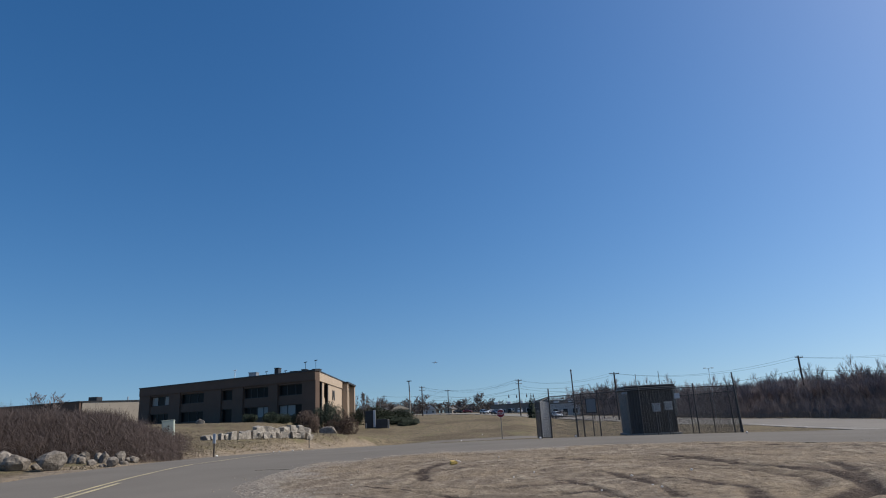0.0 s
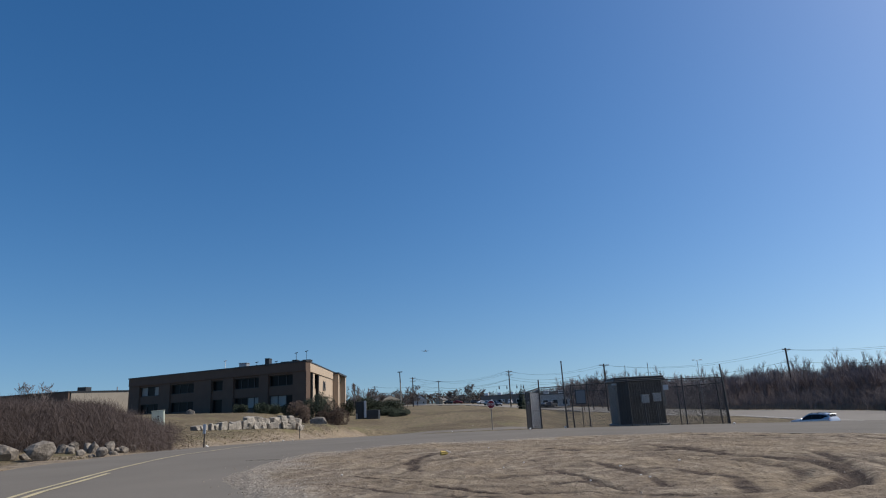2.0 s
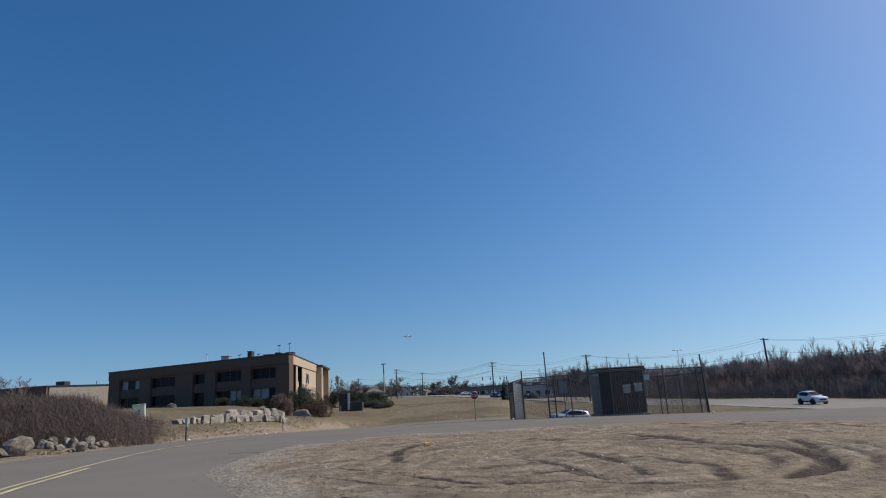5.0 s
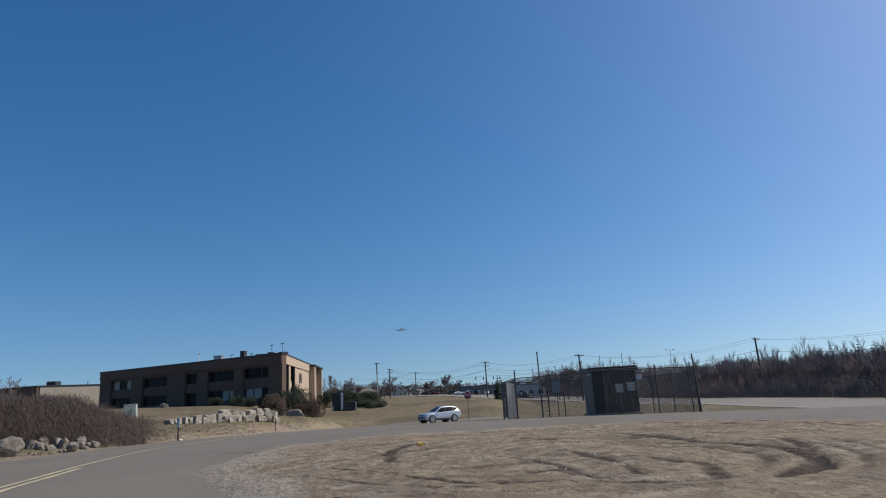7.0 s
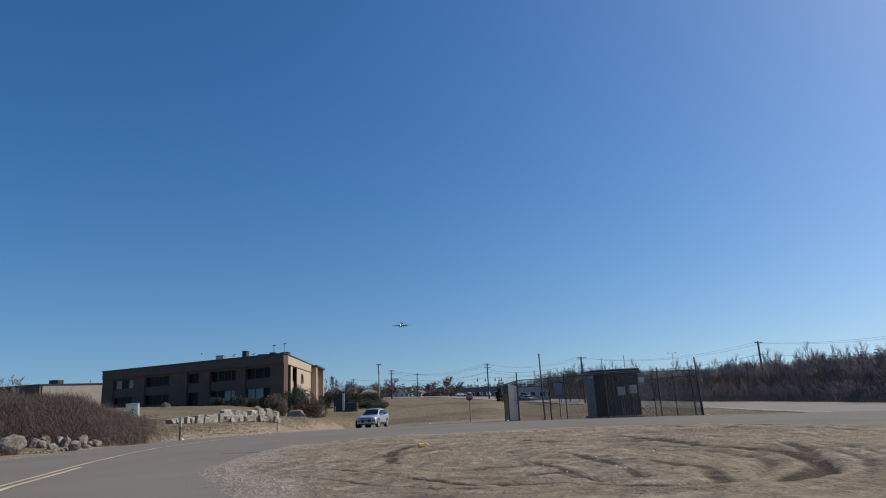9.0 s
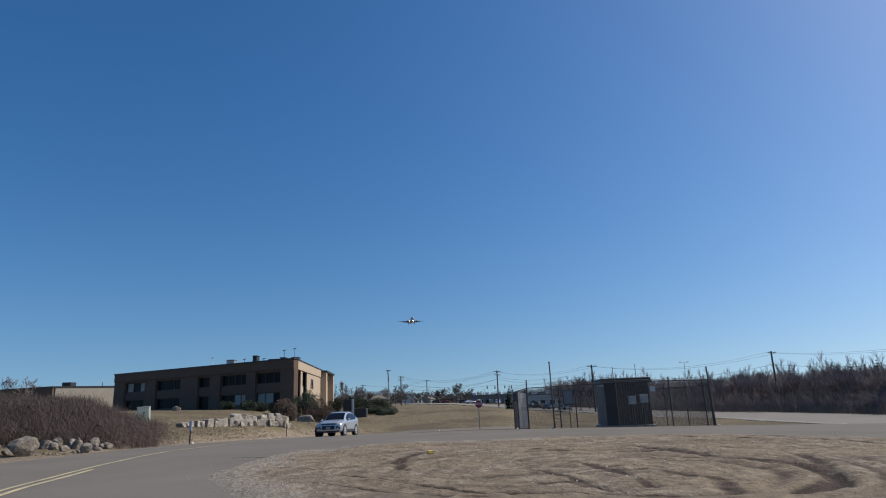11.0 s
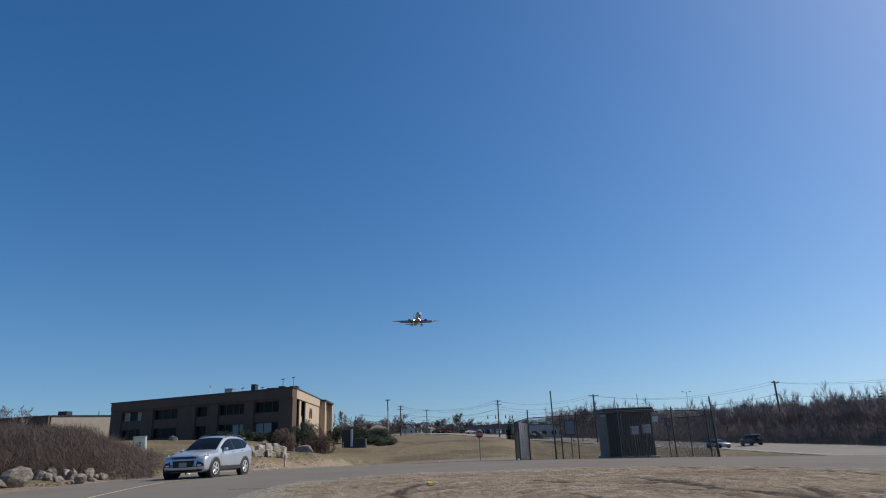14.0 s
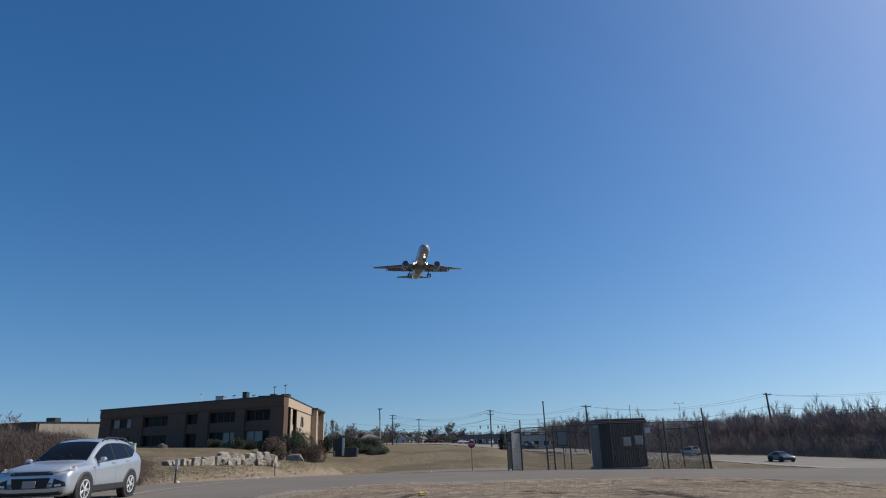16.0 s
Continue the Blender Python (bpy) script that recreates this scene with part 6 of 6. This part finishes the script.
            add("grille_slat", decal([(2, -0.41 - 0.01 * k, z), (2, 0.41 + 0.01 * k, z), (2, 0.41 + 0.01 * k, z + 0.012), (2, -0.41 - 0.01 * k, z + 0.012)], (-1, 0, 0), 0.018, 8, 1), RUBBER)
        add("number_plate", box((0.02, 0.32, 0.16), (2.235, 0, 0.53), 0.005), PLATE_FACE, "plain pale number plate")
        for side in (1, -1):
            add("air_intake", decal([(2.2, side * 0.54, 0.44), (2.1, side * 0.83, 0.47), (2.1, side * 0.8, 0.57), (2.2, side * 0.57, 0.66)], (-0.85, -0.35 * side, 0), 0.01, 6, 4), CLADDING, "black bumper air intake", False)
            add("fog_light", decal([(2.2, side * 0.6, 0.47), (2.2, side * 0.76, 0.485), (2.2, side * 0.76, 0.53), (2.2, side * 0.6, 0.52)], (-0.85, -0.35 * side, 0), 0.02, 4, 2), LAMP_CLEAR, "clear fog light", False)
            add("roof_rail", rod((0.02, side * 0.6, 1.58), (-0.25, side * 0.575, 1.685), 0.018, sides=6, bm=rod((-0.25, side * 0.575, 1.685), (-1.5, side * 0.56, 1.675), 0.018, sides=6, bm=rod((-1.5, side * 0.56, 1.675), (-1.78, side * 0.56, 1.55), 0.018, sides=6))), CLADDING, "black roof rail")
            for a in (-0.3, -0.9, -1.45):
                add("rail_foot", box((0.1, 0.04, 0.08), (a, side * 0.565, 1.64), 0.01), CLADDING)
            for xd in (0.86, -0.34, -1.2):
                add("door_gap", decal([(xd, side, 0.42), (xd - 0.008, side, 0.42), (xd - 0.008, side, 1.02), (xd, side, 1.02)], (0, -side, 0), 0.002, 1, 8), CLADDING)
            for xd in (-0.16, -1.05):
                add("door_handle", box((0.19, 0.035, 0.03), (xd, side * 0.915, 0.985 if xd > -1 else 1.02), 0.012), coat)
            add("crease", decal([(1.0, side, 0.47), (-0.9, side, 0.5), (-0.9, side, 0.52), (1.0, side, 0.485)], (0, -side, 0), 0.008, 10, 1), coat)
            add("wiper", rod((0.98, side * 0.1 + 0.2, 1.17), (0.8, side * 0.25 - 0.1, 1.26), 0.008, sides=4), CLADDING)
            add("badge", decal([(0.98, side, 0.86), (0.9, side, 0.86), (0.9, side, 0.89), (0.98, side, 0.89)], (0, -side, 0), 0.004, 1, 1), CLADDING, "dark side vent")
        add("rear_spoiler", box((0.26, 1.1, 0.035), (-1.98, 0, 1.56), 0.015), coat)
        for u in (-0.33, 0.33):
            add("bonnet_crease", patch(lambda s, t, u=u: over(2.05 - 1.0 * s, (u * 1.3 + (0.1 if u > 0 else -0.1) * s) + 0.02 * t, 0.004), 8, 1), coat)
    return ob, [w for w in ob.children if w.name.startswith("wheel") and "_" not in w.name]


def parked(name, kind, coat, label, bearing, dist, rz, scale=(1, 1, 1)):
    ob, _ = car(name, kind, coat, label, scale)
    x, y = spot(bearing, dist)
    ob.matrix_world = pose(x, y, land(x, y) + 0.03, 0, 0, rz)
    tagged(ob, group="parked cars")
    return ob


suv, suv_wheels = car("suv", "suv", SILVER, "silver-blue sport utility car with black roof rails", fine=True)
silver_car, _ = car("estate_car", "suv", CAR_SILVER, "silver estate car on the main road", (1.05, 0.98, 0.9))
white_van, _ = car("minivan", "van", CAR_WHITE, "white minivan on the main road", (1.1, 1.06, 1.02))
dark_car, _ = car("sedan", "sedan", CAR_DARK, "dark grey saloon car on the main road")
black_jeep, _ = car("off_road_car", "jeep", CAR_BLACK, "boxy black off-road car on the main road", (1.05, 1.08, 1.03))
early_car, _ = car("jeep", "suv", CAR_WHITE, "pale silver off-road car on the main road", (0.98, 1.0, 1.06))
first = parked("sedan", "sedan", CAR_WHITE, "white saloon parked on the skyline", 0.7, 262, 20)
for n, (b, d, rz, k, c) in enumerate(((1.5, 268, 80, "suv", CAR_WHITE), (2.4, 262, 70, "jeep", CAR_BLACK), (4.9, 240, 75, "sedan", CAR_WHITE), (5.5, 236, 80, "suv", CAR_WHITE), (-2.4, 300, 10, "sedan", CAR_BLACK), (-1.5, 290, 0, "sedan", CAR_RED), (0.1, 285, 5, "suv", CAR_DARK), (6.3, 196, 60, "sedan", CAR_DARK), (3.2, 255, 85, "van", CAR_WHITE), (6.9, 195, 60, "suv", CAR_DARK))):
    colour = "white" if c == CAR_WHITE else "dark"
    parked({"suv": "estate_car", "jeep": "off_road_car", "sedan": "sedan", "van": "minivan"}[k], k, c, f"{colour} car parked before the far buildings", b, d, rz)

# ---- airliner ----
PLANE_WHITE = paint("white_aircraft_paint", (0.3, 0.335, 0.39), 0.0)
PLANE_GREY = paint("grey_wing_paint", (0.05, 0.068, 0.11), 0.0)
PLANE_BLUE = paint("dark_blue_tail_paint", (0.03, 0.06, 0.16), 0.1)
LANDING_LIGHT = glow("landing_light", (1.0, 0.88, 0.7), 14.0)


def wing_mesh(root, tip, root_chord, tip_chord, thick):
    """A tapered aerofoil from root to tip (places of the leading edge); y is outwards."""
    rings = []
    for t in (0.0, 0.3, 0.65, 1.0):
        p = Vector(root).lerp(Vector(tip), t)
        c = root_chord + (tip_chord - root_chord) * (t ** 0.7)
        k = thick * c
        rings.append([(p.x - c * u, p.y, p.z + k * v) for u, v in ((0, 0), (0.08, 0.45), (0.3, 0.6), (0.65, 0.35), (1, 0.0), (0.65, -0.2), (0.3, -0.4), (0.08, -0.32))])
    return loft(rings)


def airliner():
    ob = thing("airliner", Matrix(), "white twin-engined passenger jet landing with wheels down", "aeroplane")
    stations = [(14.4, 0.06, -0.35), (14.1, 0.5, -0.3), (13.4, 0.95, -0.2), (12.2, 1.35, -0.05), (10.6, 1.5, 0.0), (6, 1.52, 0), (0, 1.52, 0), (-6, 1.52, 0), (-9.0, 1.35, 0.2), (-12, 0.9, 0.6), (-14.4, 0.4, 1.0), (-15.2, 0.12, 1.15)]
    rings = []
    for x, r, z in stations:
        rings.append([(x, r * math.cos(a), z + r * 1.1 * math.sin(a)) for a in [2 * math.pi * k / 24 for k in range(24)]])
    part("fuselage", loft(rings), PLANE_WHITE, ob, flat=False)
    part("belly_fairing", loft([[(x, w * math.cos(a), -1.05 + h * math.sin(a)) for a in [2 * math.pi * k / 16 for k in range(16)]] for x, w, h in ((4.6, 0.2, 0.1), (3.8, 1.3, 0.7), (1, 1.6, 0.85), (-3, 1.5, 0.8), (-4.8, 0.2, 0.1))]), PLANE_GREY, ob, flat=False)
    part("windscreen", patch(lambda s, t: (13.5 - 0.75 * t, -0.85 + 1.7 * s, 0.35 + 0.62 * t - 0.25 * (2 * s - 1) ** 2), 6, 3), TINTED, ob, "dark cockpit glass", flat=False)
    for side in (1, -1):
        wing = part("wing", wing_mesh((3.2, side * 1.2, -0.95), (-3.6, side * 12.6, 0.35), 5.6, 1.3, 0.12), PLANE_GREY, ob, "grey swept wing", flat=False)
        part("flap", loft([[(x - 0.15, side * y, z + 0.1), (x - 0.9, side * y, z - 0.2), (x - 0.88, side * y, z - 0.27), (x - 0.1, side * y, z - 0.02)] for x, y, z in ((-1.9, 1.7, -0.8), (-2.9, 5.2, -0.45), (-3.7, 8.6, -0.1))]), PLANE_GREY, wing, "lowered flap")
        for y in (4.2, 6.6, 8.9):
            part("flap_fairing", rod((-1.0 - y * 0.22, side * y, -0.95 + y * 0.1), (-3.1 - y * 0.22, side * y, -1.2 + y * 0.1), 0.22, 0.08, 8), PLANE_GREY, wing)
        part("winglet", wing_mesh((-3.6, side * 12.6, 0.35), (-4.8, side * 13.1, 1.5), 1.3, 0.6, 0.1), PLANE_WHITE, wing)
        engine = part("engine", lathe_x([(0.55, 4.6), (0.84, 4.65), (0.95, 4.2), (0.98, 3.2), (0.85, 2.0), (0.55, 0.9)], 20, (0, side * 4.35, -1.5)), PLANE_GREY, ob, "grey jet engine under the wing", flat=False)
        part("fan", lathe_x([(0.8, 4.3), (0.1, 4.35), (0.01, 4.6)], 20, (0, side * 4.35, -1.5)), RUBBER, engine, "dark fan face")
        part("intake_lip", lathe_x([(0.8, 4.4), (0.86, 4.7), (0.93, 4.5)], 20, (0, side * 4.35, -1.5)), ALLOY, engine, "bright intake lip", flat=False)
        part("pylon", box((2.4, 0.25, 0.9), (2.0, side * 4.35, -0.7), 0.05), PLANE_GREY, ob)
        part("tailplane", wing_mesh((-12.0, side * 0.4, 0.9), (-14.6, side * 5.0, 1.4), 3.0, 1.2, 0.1), PLANE_GREY, ob, "grey tailplane", flat=False)
        leg = part("landing_gear", rod((-0.9, side * 2.6, -1.0), (-0.9, side * 2.75, -2.75), 0.13), PLANE_GREY, ob, "main wheels lowered")
        for off in (-0.35, 0.35):
            part("wheel", rod((-0.9, side * 2.75 + off - 0.14, -2.85), (-0.9, side * 2.75 + off + 0.14, -2.85), 0.5, sides=14), RUBBER, leg)
        part("gear_door", box((1.2, 0.06, 0.9), (-0.9, side * 2.25, -1.6), 0.02), PLANE_GREY, leg)
        lamp = part("landing_lamp", rod((3.05, side * 1.75, -0.85), (3.25, side * 1.75, -0.85), 0.14, sides=10), LANDING_LIGHT, ob, "bright landing light")
    rings = [[(x - c * u, w * c * v, z) for u, v in ((0, 0), (0.25, 0.5), (1, 0), (0.25, -0.5))] for x, z, c, w in ((-9.8, 1.4, 5.0, 0.1), (-11.6, 3.0, 3.9, 0.1), (-14.2, 6.9, 2.3, 0.09))]
    part("tail_fin", loft(rings), PLANE_BLUE, ob, "dark blue tail fin")
    nose = part("landing_gear", rod((11.0, 0, -1.2), (11.2, 0, -2.7), 0.1), PLANE_GREY, ob, "nose wheels lowered")
    for off in (-0.25, 0.25):
        part("wheel", rod((11.2, off - 0.1, -2.8), (11.2, off + 0.1, -2.8), 0.34, sides=12), RUBBER, nose)
    part("landing_lamp", rod((11.2, 0, -2.0), (11.4, 0, -2.0), 0.15, sides=10), LANDING_LIGHT, nose, "bright landing light")
    return ob


def lathe_x(profile, sides, at):
    rings = [[(at[0] + x, at[1] + r * math.cos(2 * math.pi * k / sides), at[2] + r * math.sin(2 * math.pi * k / sides)) for k in range(sides)] for r, x in profile]
    return loft(rings)


jet = airliner()


# ---- what moves, and when ----
SUV_WAY = [(0, 48.0, 53.0), (1.5, 36.6, 63.2), (2.5, 32.4, 69.7), (3.5, 26.42, 74.98), (5.0, 12.4, 72.6), (6.3, 2.2, 69.2), (7, -1.44, 67.3), (7.5, -3.62, 65.6), (8, -5.24, 63.2), (8.5, -6.52, 60.4), (9, -7.36, 57.7), (11.5, -9.34, 42.28), (12, -9.63, 39.03), (12.5, -9.93, 35.85), (13, -10.2, 32.85), (13.5, -10.56, 30.1), (14, -10.88, 27.53), (14.5, -11.06, 25.18), (15, -10.93, 22.71), (15.5, -10.85, 20.4), (16, -10.72, 18.25)]
JET_WAY = [  # seconds, bearing, rise (degrees), distance
    (0, -4.23, 4.71, 2300),
    (1, -4.25, 4.8, 2130),
    (2, -4.27, 4.95, 1960),
    (3, -4.28, 5.13, 1790),
    (4, -4.31, 5.33, 1625),
    (6.5, -4.32, 5.98, 1225),
    (7.5, -4.35, 6.27, 1072),
    (8.5, -4.4, 6.5, 925),
    (9, -4.45, 6.66, 855),
    (11.5, -4.4, 7.87, 590),
    (12, -4.33, 8.12, 545),
    (12.5, -4.18, 8.46, 500),
    (13, -4.07, 8.97, 452),
    (13.5, -4.0, 9.57, 404),
    (14, -3.9, 10.29, 358),
    (14.5, -3.74, 11.26, 312),
    (15, -3.5, 12.47, 268),
    (15.5, -3.22, 14.01, 225),
    (16, -2.9, 16.21, 183),
]
ROAD_CARS = (
    (early_car, [(0.0, 20.5, 181.0), (1.5, 28.5, 152.0), (3.0, 40.2, 128.0), (3.5, 44.1, 118.0), (4.0, 47.1, 108.0), (6.5, 52.0, 62.0), (16.0, 75.0, -90.0)]),
    (black_jeep, [(0.0, 100.0, -110.0), (11.3, 68.0, 66.0), (12.5, 58.4, 90.0), (13.0, 55.2, 97.5), (13.5, 53.0, 106.0), (14.0, 51.6, 117.0), (14.5, 48.8, 127.5), (16.0, 40.0, 152.0)]),
    (silver_car, [(0.0, 0.0, 232.0), (12.5, 32.0, 161.0), (13.5, 41.0, 123.0), (14.0, 45.0, 115.0), (14.5, 46.8, 102.5), (15.0, 48.8, 91.5), (15.5, 50.2, 81.0), (16.0, 51.6, 70.0)]),
    (white_van, [(0.0, 110.0, -150.0), (13.5, 61.0, 74.0), (14.3, 55.5, 90.4), (14.5, 53.8, 95.0), (15.0, 52.4, 108.0), (15.5, 50.6, 122.0), (16.0, 48.8, 135.0)]),
    (dark_car, [(0.0, 4.0, 224.0), (13.0, 29.0, 167.0), (14.5, 42.2, 135.0), (15.3, 46.0, 113.0), (16.0, 47.6, 95.5)]),
)


def driven(way, seconds):
    """Place on a soft curve through the rows (seconds, x, y) at a time."""
    k = max(i for i in range(len(way) - 1) if way[i][0] <= seconds or i == 0)
    p = [way[min(max(k + j, 0), len(way) - 1)] for j in (-1, 0, 1, 2)]
    h = p[2][0] - p[1][0]
    t = (seconds - p[1][0]) / h
    out = []
    for c in (1, 2):
        m0 = (p[2][c] - p[0][c]) / (p[2][0] - p[0][0])
        m1 = (p[3][c] - p[1][c]) / (p[3][0] - p[1][0])
        out.append((2 * t ** 3 - 3 * t * t + 1) * p[1][c] + (t ** 3 - 2 * t * t + t) * h * m0 + (3 * t * t - 2 * t ** 3) * p[2][c] + (t ** 3 - t * t) * h * m1)
    return Vector(out)


def on_road(way, seconds, lift=0.03):
    """The pose of a car there, facing its way and tilted with the ground."""
    p, q = driven(way, max(seconds - 0.12, way[0][0])), driven(way, min(seconds + 0.12, way[-1][0]))
    c, d = driven(way, seconds), (q - p).normalized()
    side = Vector((-d.y, d.x))
    hx = land(*(c + d * 1.3)), land(*(c - d * 1.3))
    hy = land(*(c + side * 0.8)), land(*(c - side * 0.8))
    fore = Vector((d.x, d.y, (hx[0] - hx[1]) / 2.6)).normalized()
    left = Vector((side.x, side.y, (hy[0] - hy[1]) / 1.6)).normalized()
    up = fore.cross(left).normalized()
    left = up.cross(fore)
    m = Matrix((fore, left, up)).transposed().to_4x4()
    m.translation = (c.x, c.y, (hx[0] + hx[1] + hy[0] + hy[1]) / 4 + lift)
    return m


def motions():
    times = [k * 0.25 for k in range(65)]
    walk(suv, [(t, on_road(SUV_WAY, t)) for t in times])
    for ob, way in ROAD_CARS:
        walk(ob, [(t, on_road(way, t, 0.04)) for t in times])
    # wheels of the near car roll with the way it has gone
    steps = [k / 15 for k in range(241)]
    gone, turned = 0.0, []
    for a, b in zip([0.0] + steps, steps):
        gone += (driven(SUV_WAY, b) - driven(SUV_WAY, a)).length
        turned.append((b, gone / 0.355))
    for wheel in suv_wheels:
        at = wheel.location.copy()
        walk(wheel, [(t, Matrix.Translation(at) @ Matrix.Rotation(a, 4, "Y")) for t, a in turned])
    rows = []
    for t, bearing, rise, dist in JET_WAY:
        dist *= 0.945
        flat = dist * math.cos(radians(rise))
        x, y = spot(bearing, flat)
        rows.append((t, pose(x, y, EYE.z + dist * math.sin(radians(rise)), 0, -4.0, -80.0)))
    walk(jet, rows)


motions()
